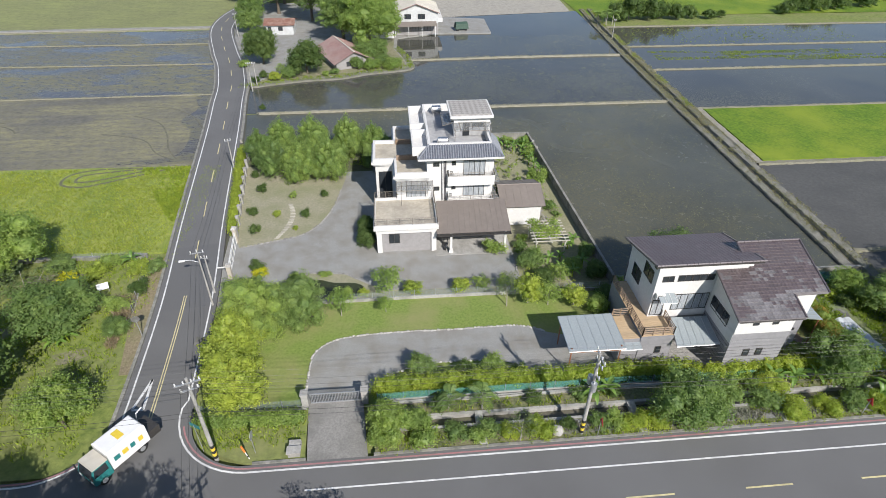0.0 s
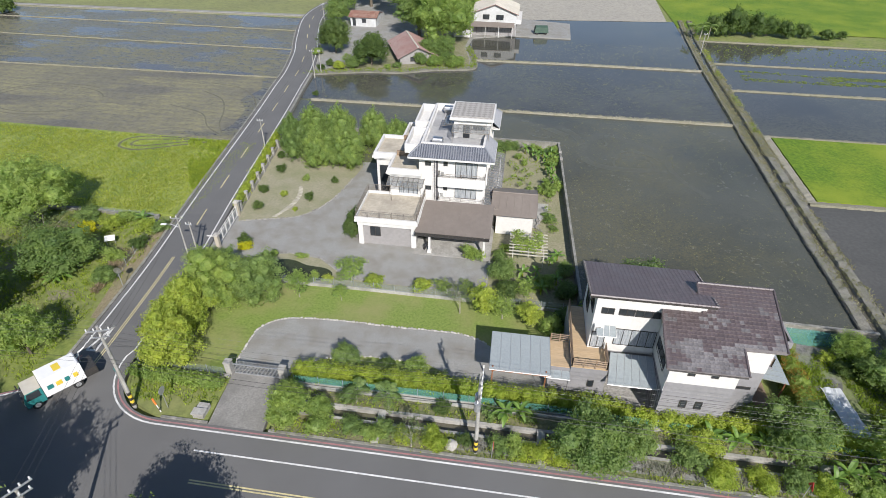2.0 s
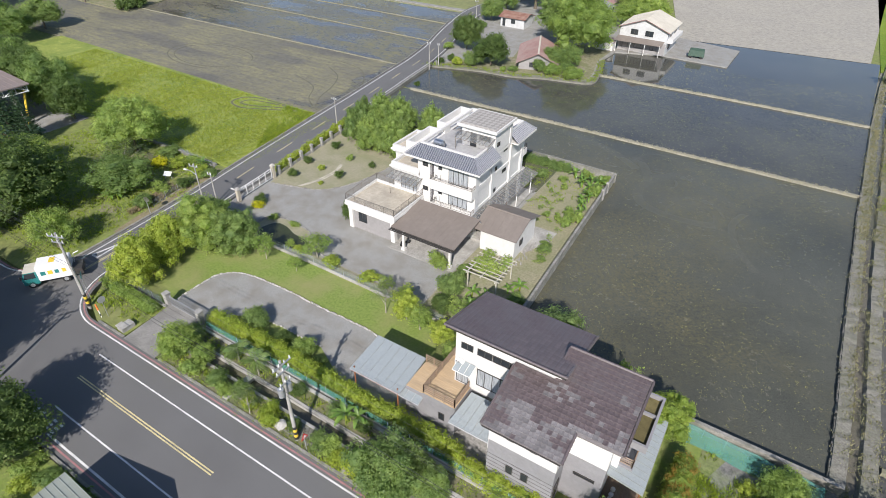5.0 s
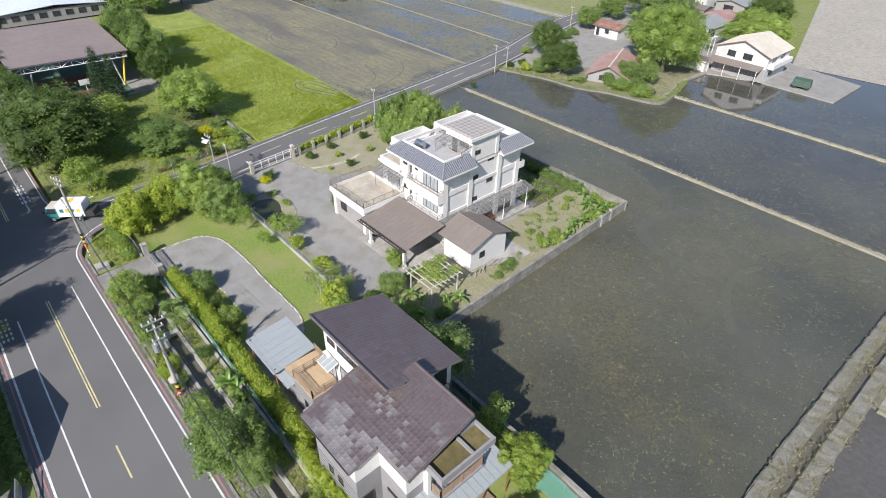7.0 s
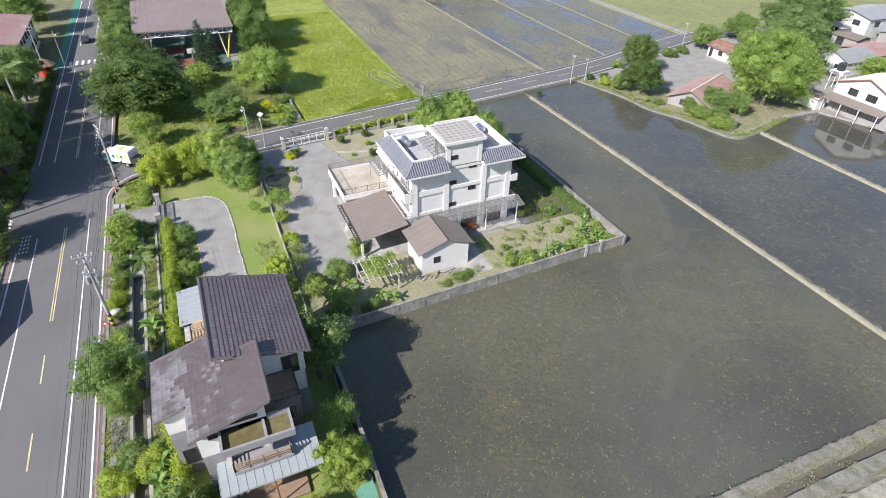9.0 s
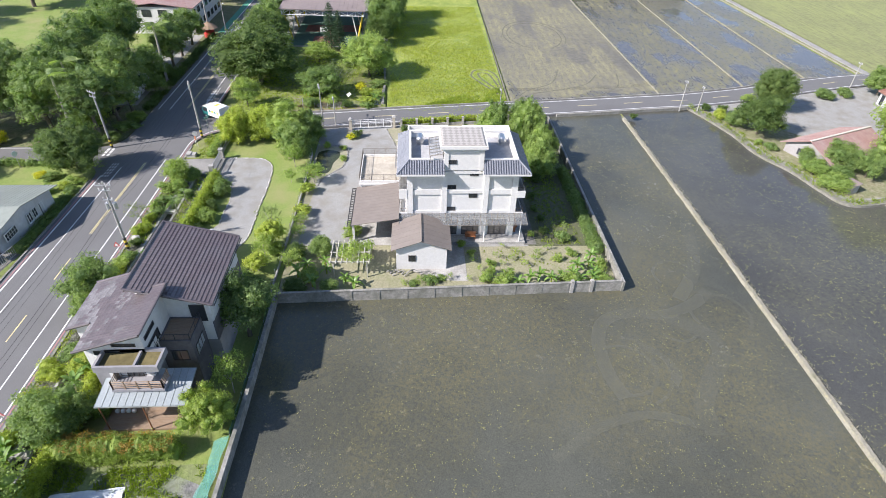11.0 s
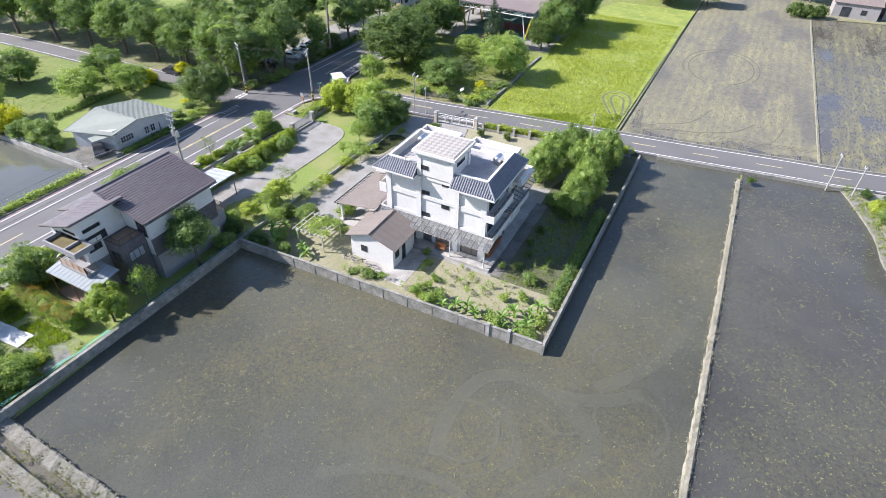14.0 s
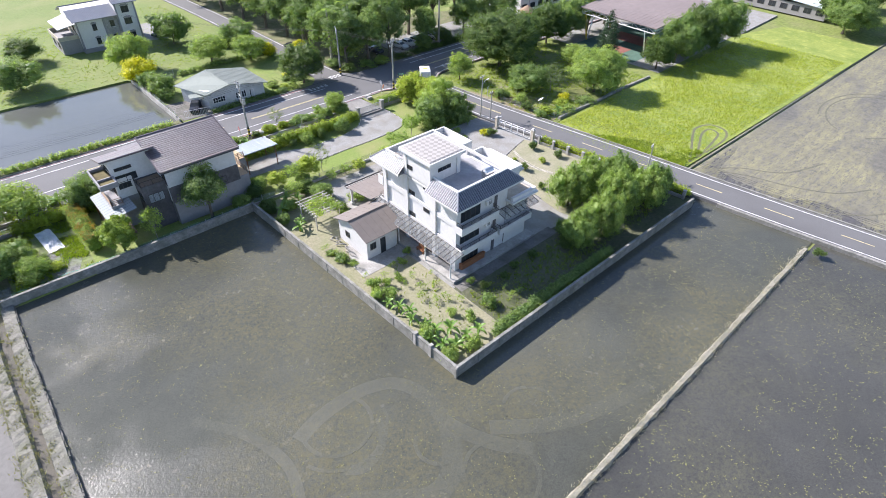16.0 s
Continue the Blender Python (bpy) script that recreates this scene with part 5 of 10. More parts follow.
def conifer_kind(seed, height, width):
    rng = random.Random(seed)
    th = thing("araucaria", "tall dark conifer with tiers of drooping branches", "tree")
    part("trunk", Geo().tube([(0, 0, -0.3), (0, 0, height * 0.5), (0, 0, height)], [0.22, 0.14, 0.03], 7), M["bark"], th)
    bl = []
    tiers = 17
    for i in range(tiers):
        t = i / (tiers - 1)
        r = width / 2 * (1 - t) ** 0.75 + 0.15
        z = height * (0.1 + 0.88 * t)
        for j in range(7 if t < 0.7 else 5):
            a = j * 2 * math.pi / 7 + i * 0.5 + rng.uniform(-0.2, 0.2)
            q = r * rng.uniform(0.5, 0.75)
            bl.append((q * math.cos(a), q * math.sin(a), z + 0.12 * r, 0.3 + 0.28 * r, 0.3 + 0.28 * r, 0.2))
    part("crown", crown(seed, bl, 4500, 0.2, spread=0.9, low=-1, core=0.5, slim=0.3), M["needle"], th)
    th["_h"], th["_w"] = height, width
    return th


K["conifer"] = conifer_kind(6, 11, 5)

# ---- building parts ----
def wpart(name, geo, material, house, label=""):
    """A part of a building, drawn in the place's own metres."""
    ob = part(name, geo, M[material] if isinstance(material, str) else material, house, label)
    ob.matrix_parent_inverse = house.matrix_basis.inverted()
    return ob


def facade(face, pos):
    """A box on a facade: along it u0..u1, outwards d0..d1, up z0..z1."""
    def put(geo, u0, u1, d0, d1, z0, z1):
        if face == "S":
            return geo.box(u0, pos - d1, z0, u1, pos - d0, z1)
        if face == "N":
            return geo.box(u0, pos + d0, z0, u1, pos + d1, z1)
        if face == "E":
            return geo.box(pos + d0, u0, z0, pos + d1, u1, z1)
        return geo.box(pos - d1, u0, z0, pos - d0, u1, z1)
    return put


def win(house, face, pos, u0, u1, z0, z1, bars=1, frame_m="dark_metal", pane_m="glass", name="window", sill=False, cross=0):
    """A framed window: frame with mullions, one pane between each pair of bars, and a sill."""
    put = facade(face, pos)
    g = Geo()
    w = 0.06
    for a in (u0, u1 - w):
        put(g, a, a + w, -0.05, 0.06, z0, z1)
    for a in (z0, z1 - w):
        put(g, u0 + w, u1 - w, -0.05, 0.06, a, a + w)
    step = (u1 - u0) / (bars + 1)
    f = wpart(name, g, frame_m, house, "dark framed window" if frame_m == "dark_metal" else "white framed window")
    for i in range(1, bars + 1):
        part("mullion", put(Geo(), u0 + i * step - w / 2, u0 + i * step + w / 2, -0.05, 0.055, z0 + w, z1 - w), M[frame_m], f)
    for i in range(1, cross + 1):
        zz = z0 + (z1 - z0) * i / (cross + 1)
        part("transom", put(Geo(), u0 + w, u1 - w, -0.05, 0.05, zz - 0.02, zz + 0.02), M[frame_m], f)
    for i in range(bars + 1):
        p = put(Geo(), u0 + i * step + 0.03, u0 + (i + 1) * step - 0.03, 0.004, 0.022, z0 + 0.03, z1 - 0.03)
        part("pane", p, M[pane_m], f)
    if sill:
        part("sill", put(Geo(), u0 - 0.08, u1 + 0.08, 0.0, 0.14, z0 - 0.08, z0 - 0.01), M["white"], f)
    return f


def railing(house, pts, height, gap=0.14, material="bronze", name="railing", bars=True, r=0.02):
    """Posts, top and bottom rail and thin upright bars along 3D points."""
    g = Geo()
    for a, b in zip(pts, pts[1:]):
        a, b = Vector(a), Vector(b)
        n = max(1, round((b - a).length / 1.5))
        for i in range(n + 1):
            p = a.lerp(b, i / n)
            g.tube([p, p + Vector((0, 0, height))], r * 1.5, 5)
        up = Vector((0, 0, height))
        g.tube([a + up, b + up], r * 1.4, 5)
        g.tube([a + up * 0.12, b + up * 0.12], r, 4)
        if bars:
            n = max(1, round((b - a).length / gap))
            for i in range(n):
                p = a.lerp(b, (i + 0.5) / n)
                g.tube([p + up * 0.12, p + up], 0.011, 3, False)
        else:
            for k in (0.35, 0.6, 0.82):
                g.tube([a + up * k, b + up * k], r * 0.9, 4)
    return wpart(name, g, material, house)


def aircon(house, face, pos, u, z):
    put = facade(face, pos)
    g = put(Geo(), u, u + 0.85, 0.12, 0.45, z, z + 0.62)
    b = wpart("air_conditioner", g, "white_metal", house, "white outdoor air conditioner")
    put2 = facade(face, pos)
    d = Geo()
    for i in range(5):
        put2(d, u + 0.1, u + 0.55, 0.45, 0.465, z + 0.08 + i * 0.1, z + 0.13 + i * 0.1)
    part("grille", d, M["dark_metal"], b)
    for o in (0.05, 0.75):
        part("bracket", put(Geo(), u + o, u + o + 0.05, 0.0, 0.4, z - 0.06, z), M["steel"], b)


def rib_roof(house, corners, thick, material, ribs, name="roof", label="", rib=0.03, seam="seam"):
    """A sheet-metal slope (corners: low a, low b, high b, high a) with standing seams that run up it."""
    a, b, c, d = (Vector(p) for p in corners)
    r = wpart(name, Geo().slab([tuple(p) for p in (a, b, c, d)], thick), material, house, label)
    g = Geo()
    n = max(2, round((b - a).length / ribs))
    for i in range(n + 1):
        t = i / n
        lo, hi = a.lerp(b, t), d.lerp(c, t)
        s = (b - a).normalized() * rib
        u = Vector((0, 0, rib * 1.3))
        g.add([lo - s, lo + s, hi + s, hi - s, lo - s * 0.6 + u, lo + s * 0.6 + u, hi + s * 0.6 + u, hi - s * 0.6 + u], [(0, 1, 5, 4), (1, 2, 6, 5), (2, 3, 7, 6), (3, 0, 4, 7), (4, 5, 6, 7)])
    part(seam, g, M[material], r)
    return r


def canopy(house, corners, material, beams, name="canopy", frame_m="steel", label="", purlins=3):
    """A thin glazed canopy on bars."""
    a, b, c, d = (Vector(p) for p in corners)
    r = wpart(name, Geo().slab([tuple(p) for p in (a, b, c, d)], 0.02), material, house, label)
    g = Geo()
    for i in range(beams + 1):
        t = i / beams
        g.tube([a.lerp(b, t) - Vector((0, 0, 0.06)), d.lerp(c, t) - Vector((0, 0, 0.06))], 0.035, 4)
        g.tube([a.lerp(b, t) + Vector((0, 0, 0.008)), d.lerp(c, t) + Vector((0, 0, 0.012))], 0.022, 4)
    for i in range(purlins):
        t = i / (purlins - 1)
        g.tube([a.lerp(d, t) - Vector((0, 0, 0.1)), b.lerp(c, t) - Vector((0, 0, 0.1))], 0.04, 4)
    part("canopy_frame", g, M[frame_m], r)
    return r


def ring(geo, x0, y0, x1, y1, w, z0, z1):
    """A rectangular upstand of width w."""
    geo.box(x0, y0, z0, x1, y0 + w, z1)
    geo.box(x0, y1 - w, z0, x1, y1, z1)
    geo.box(x0, y0 + w, z0, x0 + w, y1 - w, z1)
    geo.box(x1 - w, y0 + w, z0, x1, y1 - w, z1)
    return geo


# ---- the white villa ----
villa = thing("villa", "white three-storey villa with a slate-blue tiled skirt roof and roof terraces", "house", 8, 72, LOT)
XE, YS, YN = 12.85, 64.9, 78.9
g = Geo().box(4.2, YS, LOT, XE - 0.2, YN, 10.0)
wpart("wall", g, "white", villa, "bright white rendered walls")
g = Geo()
for y0, y1 in ((64.86, 65.6), (69.25, 69.95), (74.6, 75.25), (78.2, 78.94)):
    wpart("pilaster", Geo().box(XE - 0.6, y0, LOT, XE + 0.06, y1, 9.8), "white", villa)
for z0, z1 in ((3.3, 4.0), (6.45, 7.15), (9.3, 9.8)):
    wpart("string_course", Geo().box(XE - 0.3, 65.6, z0, XE - 0.04, 69.25, z1), "white", villa)
    wpart("string_course", Geo().box(XE - 0.3, 69.95, z0 + 0.15, XE - 0.06, 74.6, z1 - 0.1), "white", villa)
    wpart("string_course", Geo().box(XE - 0.3, 75.25, z0, XE - 0.04, 78.2, z1), "white", villa)
for u0, z0 in ((69.98, 7.2), (72.75, 5.9), (69.98, 3.95), (72.75, 9.1)):
    win(villa, "E", XE - 0.2, u0, u0 + 1.1, z0, z0 + 0.58, 1)
# ground floor openings behind the porch
for u0, u1 in ((66.0, 69.0), (70.2, 71.4), (72.0, 74.3), (75.6, 78.0)):
    win(villa, "E", XE - 0.2, u0, u1, 0.15, 2.5, 2 if u1 - u0 > 2 else 1, pane_m="shutter_glass")
# south facade
for z0, z1 in ((6.95, 9.1), (3.85, 5.55)):
    win(villa, "S", YS, 8.95, 11.8, z0, z1, 3, pane_m="curtain_glass")
    win(villa, "S", YS, 7.4, 7.95, z1 - 0.65, z1 - 0.05, 0)
    win(villa, "S", YS, 5.0, 5.8, z1 - 0.75, z1 - 0.15, 1)
g = Geo().box(6.05, YS - 0.1, 3.4, 6.7, YS - 0.02, 9.8)
wpart("downpipe_panel", g, "dark_clad", villa, "dark vertical recess strip")
for x in (6.15, 6.35):
    wpart("downpipe", Geo().tube([(x, YS - 0.16, 3.4), (x, YS - 0.16, 9.8)], 0.05, 6), "white_metal", villa)
aircon(villa, "S", YS, 7.0, 7.3)
aircon(villa, "S", YS, 6.9, 4.1)
# balconies
def balcony(face, pos, u0, u1, out, z0, z1, rail, mat_r="bronze", side=True):
    put = facade(face, pos)
    g = Geo()
    put(g, u0, u1, 0.0, out, z0, z0 + 0.18)
    put(g, u0, u1, out - 0.14, out, z0 + 0.18, z1)
    put(g, u0, u0 + 0.14, 0.0, out - 0.14, z0 + 0.18, z1)
    put(g, u1 - 0.14, u1, 0.0, out - 0.14, z0 + 0.18, z1)
    wpart("balcony", g, "white", villa, "white balcony parapet")
    sgn = {"S": -1, "N": 1}[face]
    y = pos + sgn * (out - 0.07)
    railing(villa, [(u0 + 0.07, pos + sgn * 0.1, z1), (u0 + 0.07, y, z1), (u1 - 0.07, y, z1), (u1 - 0.07, pos + sgn * 0.1, z1)], rail, 0.16, mat_r)


balcony("S", YS, 6.8, 12.95, 1.05, 5.95, 7.3, 0.5)
balcony("S", YS, 6.8, 12.95, 1.05, 3.2, 3.85, 0.55)
balcony("N", YN, 6.7, 12.95, 1.1, 6.0, 7.0, 0.55, "dark_metal")
balcony("N", YN, 6.7, 12.95, 1.1, 2.9, 3.8, 0.55, "dark_metal")
balcony("N", YN, 0.2, 6.2, 1.1, 2.9, 3.75, 0.5, "dark_metal")
for z0 in (7.05, 3.9):
    win(villa, "N", YN, 9.0, 12.2, z0, z0 + 2.1, 3)
    aircon(villa, "N", YN, 7.4, z0 + 0.9)
win(villa, "N", YN, 9.0, 11.8, 0.2, 2.3, 3)
win(villa, "N", YN, 1.4, 4.3, 3.9, 5.7, 3)
win(villa, "N", YN, 1.4, 4.3, 0.4, 2.4, 3)
g = Geo().box(6.1, YN + 0.02, LOT, 6.55, YN + 0.12, 9.8)
wpart("downpipe_panel", g, "dark_clad", villa, "dark vertical recess strip")
# skirt roof
E0, E1, S0, S1 = (3.0, 13.95, 63.7, 80.2)
T0, T1, R0, R1 = (4.45, 12.55, 65.2, 78.7)
ZE, ZT = 10.0, 11.25


def tiled_slope(low_a, low_b, high_b, high_a, spacing=0.31):
    """A tiled slope with a roll of cover tiles at every joint; hips cut the rolls short."""
    a, b, c, d = (Vector(p) for p in (low_a, low_b, high_b, high_a))
    s = wpart("roof_slope", Geo().slab([tuple(p) for p in (a, b, c, d)], 0.1), "tile_blue", villa, "slate-blue clay tile slope")
    ax = (b - a).normalized()
    up = ((d - a) - ax * (d - a).dot(ax))
    lo0, lo1, hi0, hi1 = 0.0, (b - a).length, (d - a).dot(ax), (c - a).dot(ax)
    n = int((lo1 - lo0) / spacing)
    for i in range(n + 1):
        u = spacing / 2 + i * spacing
        if u > lo1:
            break
        t = 1.0
        if u < hi0:
            t = u / hi0
        if u > hi1:
            t = min(t, (lo1 - u) / (lo1 - hi1))
        if t < 0.08:
            continue
        p0, p1 = a + ax * u, a + ax * u + up * t
        g = Geo()
        m = max(1, round(5 * t))
        for k in range(m):
            q0, q1 = p0.lerp(p1, k / m), p0.lerp(p1, (k + 1) / m)
            g.tube([q0 + Vector((0, 0, 0.03)), q1 + Vector((0, 0, 0.0))], [0.09, 0.083], 6)
        part("cover_tile", g, M["tile_roll"], s)
    g = Geo()
    for k in range(1, 5):
        t = k / 5
        q0, q1 = a.lerp(d, t), b.lerp(c, t)
        g.tube([q0 + Vector((0, 0, 0.012)), q1 + Vector((0, 0, 0.012))], 0.012, 4)
    part("batten", g, M["tile_roll"], s)


tiled_slope((E0, S0, ZE), (E1, S0, ZE), (T1, R0, ZT), (T0, R0, ZT))
tiled_slope((E1, S0, ZE), (E1, 69.5, ZE), (T1, 69.5, ZT), (T1, R0, ZT))
tiled_slope((E1, 74.35, ZE), (E1, S1, ZE), (T1, R1, ZT), (T1, 74.35, ZT))
tiled_slope((E1, S1, ZE), (E0, S1, ZE), (T0, R1, ZT), (T1, R1, ZT))
g = Geo()
for p, q in (((E0, S0), (T0, R0)), ((E1, S0), (T1, R0)), ((E1, S1), (T1, R1)), ((E0, S1), (T0, R1))):
    wpart("hip_tile", Geo().tube([(*p, ZE + 0.06), (*q, ZT + 0.06)], 0.11, 6), "tile_roll", villa)
eaves = wpart("soffit", Geo().prism([(E0, S0), (E1, S0), (E1, 69.5), (XE - 0.1, 69.5), (XE - 0.1, 74.35), (E1, 74.35), (E1, S1), (E0, S1)], 9.72, 9.88), "white", villa, "white soffit under the skirt roof")
for box in ((E0 - 0.04, S0 - 0.06, E1 + 0.04, S0 + 0.06), (E0 - 0.04, S1 - 0.06, E1 + 0.04, S1 + 0.06), (E0 - 0.05, S0 + 0.06, E0 + 0.06, S1 - 0.06), (E1 - 0.06, S0 + 0.06, E1 + 0.05, 69.55), (E1 - 0.06, 74.3, E1 + 0.05, S1 - 0.06)):
    wpart("fascia", Geo().box(box[0], box[1], 9.78, box[2], box[3], 10.0), "white", villa)
g = Geo().box(T0 - 0.02, R0 - 0.02, 9.9, T1 + 0.02, R0 + 0.26, 11.42)
g.box(T0 - 0.02, R1 - 0.26, 9.9, T1 + 0.02, R1 + 0.02, 11.42)
g.box(T1 - 0.26, R0 + 0.26, 9.9, T1 + 0.02, R1 - 0.26, 11.42)
wpart("parapet", g, "white", villa, "white roof parapet")
# the west side is open under a beam, with a roofless light well on either side of its pier
g = Geo().box(T0 - 0.02, R0 + 0.26, 11.08, T0 + 0.26, R1 - 0.26, 11.42)
g.box(T0 - 0.02, R0 + 0.26, 9.9, T0 + 0.26, R1 - 0.26, 10.5)
g.box(T0 - 0.02, 70.7, 10.5, T0 + 0.26, 72.0, 11.08)
wpart("roof_beam", g, "white", villa, "white roof beam on a pier")
for y0, y1 in ((65.0, 70.5), (72.4, 78.9)):
    g = Geo().box(2.35, y0, 9.88, 2.6, y1, 11.12)
    g.box(2.6, y0, 9.88, T0 - 0.02, y0 + 0.22, 11.12)
    g.box(2.6, y1 - 0.22, 9.88, T0 - 0.02, y1, 11.12)
    g.box(2.6, y0 + 0.22, 9.88, T0 - 0.02, y1 - 0.22, 10.2)
    wpart("light_well", g, "white", villa, "white roofless light well")
wpart("roof_terrace", Geo().box(T0 + 0.26, R0 + 0.26, 9.9, T1 - 0.26, R1 - 0.26, 10.4), "roof_deck", villa, "grey screed roof terrace")
# roof tower
g = Geo().box(8.2, 69.55, 10.0, XE, 74.2, 12.85)
for x, y in ((8.1, 69.45), (12.4, 69.45), (8.1, 73.8), (12.4, 73.8)):
    g.box(x, y, 10.0, x + 0.55, y + 0.55, 12.86)
wpart("tower", g, "white", villa, "white stair tower on the roof")
g = Geo().box(7.9, 69.25, 12.8, 13.05, 74.5, 13.05)
g.box(7.58, 68.92, 13.05, 13.3, 74.72, 13.4)
wpart("cornice", g, "white", villa)
g = Geo().add([(7.75, 69.1, 13.4), (13.12, 69.1, 13.4), (13.12, 74.55, 13.4), (7.75, 74.55, 13.4), (8.0, 69.35, 13.52), (12.9, 69.35, 13.52), (12.9, 74.3, 13.52), (8.0, 74.3, 13.52)], [(0, 1, 5, 4), (1, 2, 6, 5), (2, 3, 7, 6), (3, 0, 4, 7), (4, 5, 6, 7)])
wpart("tower_roof", g, "tower_tile", villa, "flat roof with a chequer of pale and grey tiles")
win(villa, "E", XE, 69.98, 71.0, 10.85, 11.42, 1)
win(villa, "N", 74.2, 9.6, 11.6, 11.6, 12.1, 2)
win(villa, "S", 69.55, 9.3, 10.2, 10.45, 12.3, 0, name="door")
win(villa, "S", 69.55, 10.6, 12.2, 11.6, 12.3, 2)
canopy(villa, [(8.0, 67.7, 12.0), (12.9, 67.7, 12.0), (12.9, 69.5, 12.35), (8.0, 69.5, 12.35)], "smoke_poly", 6, "tower_canopy", "bronze", "glazed canopy on a bronze frame")
for x in (8.1, 12.8):
    wpart("canopy_post", Geo().tube([(x, 67.75, 10.4), (x, 67.75, 12.0)], 0.04, 6), "bronze", villa)
canopy(villa, [(6.6, 69.6, 12.0), (8.2, 69.6, 12.35), (8.2, 73.0, 12.35), (6.6, 73.0, 12.0)], "smoke_poly", 2, "tower_canopy", "bronze", "glazed canopy on a bronze frame", 6)
# west wing
g = Geo().prism([(0.2, 65.0), (4.25, 65.0), (4.25, 79.0), (0.2, 79.0), (0.2, 75.0), (-2.6, 75.0), (-2.6, 69.3), (0.2, 69.3)], LOT, 7.0)
wpart("wing_wall", g, "white", villa, "white rendered west wing")
g = Geo()
WING = [(0.0, 64.75), (4.5, 64.75), (4.5, 65.05), (0.3, 65.05), (0.3, 69.35), (-2.55, 69.35), (-2.55, 74.75), (0.3, 74.75), (0.3, 79.6), (4.3, 79.6), (4.3, 80.0), (0.0, 80.0), (0.0, 75.1), (-2.9, 75.1), (-2.9, 69.0), (0.0, 69.0)]
g.prism(WING, 6.6, 7.6)
wpart("wing_parapet", g, "white", villa, "white terrace parapet of the west wing")
g = Geo().prism([(-0.2, 64.55), (4.5, 64.55), (4.5, 80.25), (-0.2, 80.25), (-0.2, 75.3), (-3.1, 75.3), (-3.1, 68.8), (-0.2, 68.8)], 6.85, 7.1)
wpart("wing_cornice", g, "white", villa)
g = Geo().prism([(0.3, 65.05), (4.3, 65.05), (4.3, 79.6), (0.3, 79.6), (0.3, 74.75), (-2.55, 74.75), (-2.55, 69.35), (0.3, 69.35)], 7.1, 7.16)
wpart("wing_terrace", g, "terrace", villa, "beige tiled terrace of the west wing")
for y in (69.4, 74.4):
    wpart("planter_bench", Geo().box(0.3, y, 7.16, 4.3, y + 0.3, 7.85), "wood", villa, "orange-brown wooden bench between the terraces")
win(villa, "S", 65.0, 1.4, 4.0, 3.75, 5.7, 3, pane_m="curtain_glass")
win(villa, "S", 69.3, -2.2, -0.4, 0.2, 5.6, 1)
win(villa, "W", -2.6, 70.4, 73.6, 1.0, 2.6, 2)
win(villa, "W", -2.6, 70.4, 73.6, 4.2, 5.8, 2)
canopy(villa, [(0.1, 63.2, 5.95), (4.9, 63.2, 5.95), (4.9, 64.95, 6.35), (0.1, 64.95, 6.35)], "smoke_poly", 7, "pergola", "bronze", "bronze pergola with smoked glazing")
canopy(villa, [(6.1, 80.7, 5.7), (-0.1, 80.7, 5.7), (-0.1, 79.0, 6.1), (6.1, 79.0, 6.1)], "smoke_poly", 7, "pergola", "dark_metal", "dark pergola with smoked glazing")
for x in (0.7, 4.6):
    wpart("pergola_post", Geo().tube([(x, 63.3, 3.6), (x, 63.3, 5.9)], 0.035, 5), "bronze", villa)
# garage with a terrace on top
wpart("garage_wall", Geo().box(-2.35, 58.6, LOT, 4.75, 65.0, 3.2), "warm_grey", villa, "warm grey rendered garage wall")
for x in (-2.62, 4.25):
    wpart("garage_column", Geo().box(x, 58.36, LOT, x + 0.62, 59.0, 3.0), "white", villa)
wpart("garage_column", Geo().box(-2.62, 64.2, LOT, -2.0, 65.0, 3.0), "white", villa)
wpart("garage_beam", Geo().box(-2.68, 58.3, 2.65, 4.95, 65.0, 3.25), "white", villa)
wpart("garage_roof", Geo().box(-2.95, 58.04, 3.25, 5.15, 65.1, 3.55), "white", villa, "white flat garage roof")
wpart("garage_upstand", ring(Geo(), -2.9, 58.09, 5.1, 65.0, 0.2, 3.55, 3.95), "white", villa)
wpart("garage_terrace", Geo().box(-2.7, 58.29, 3.55, 4.9, 64.8, 3.6), "terrace", villa, "beige tiled terrace")
railing(villa, [(0.1, 64.9, 3.95), (-2.8, 64.9, 3.95), (-2.8, 58.19, 3.95), (5.0, 58.19, 3.95), (5.0, 64.8, 3.95)], 0.95, 0.11, "bronze")
win(villa, "S", 58.6, -1.1, 0.25, 1.0, 2.4, 1)
# carport
rib_roof(villa, [(4.85, 57.7, 2.75), (14.25, 57.7, 2.75), (14.4, 63.8, 3.85), (5.3, 63.8, 3.85)], 0.06, "metal_brown", 0.72, "carport_roof", "brown sheet-metal carport roof", 0.014)
g = Geo()
g.box(4.9, 57.1, 2.6, 14.2, 57.2, 2.72)
for x in np.arange(4.95, 14.25, 0.42):
    g.box(x, 57.15, 2.62, x + 0.05, 57.75, 2.7)
g.box(4.9, 57.55, 2.45, 14.2, 57.7, 2.68)
wpart("carport_fringe", g, "dark_metal", villa, "dark slatted eaves of the carport")
for x in (6.7, 13.6):
    g = Geo().box(x - 0.14, 57.7, LOT, x + 0.14, 57.98, 2.7)
    wpart("carport_post", g.box(x - 0.26, 57.58, LOT, x + 0.26, 58.1, 0.1), "white", villa)
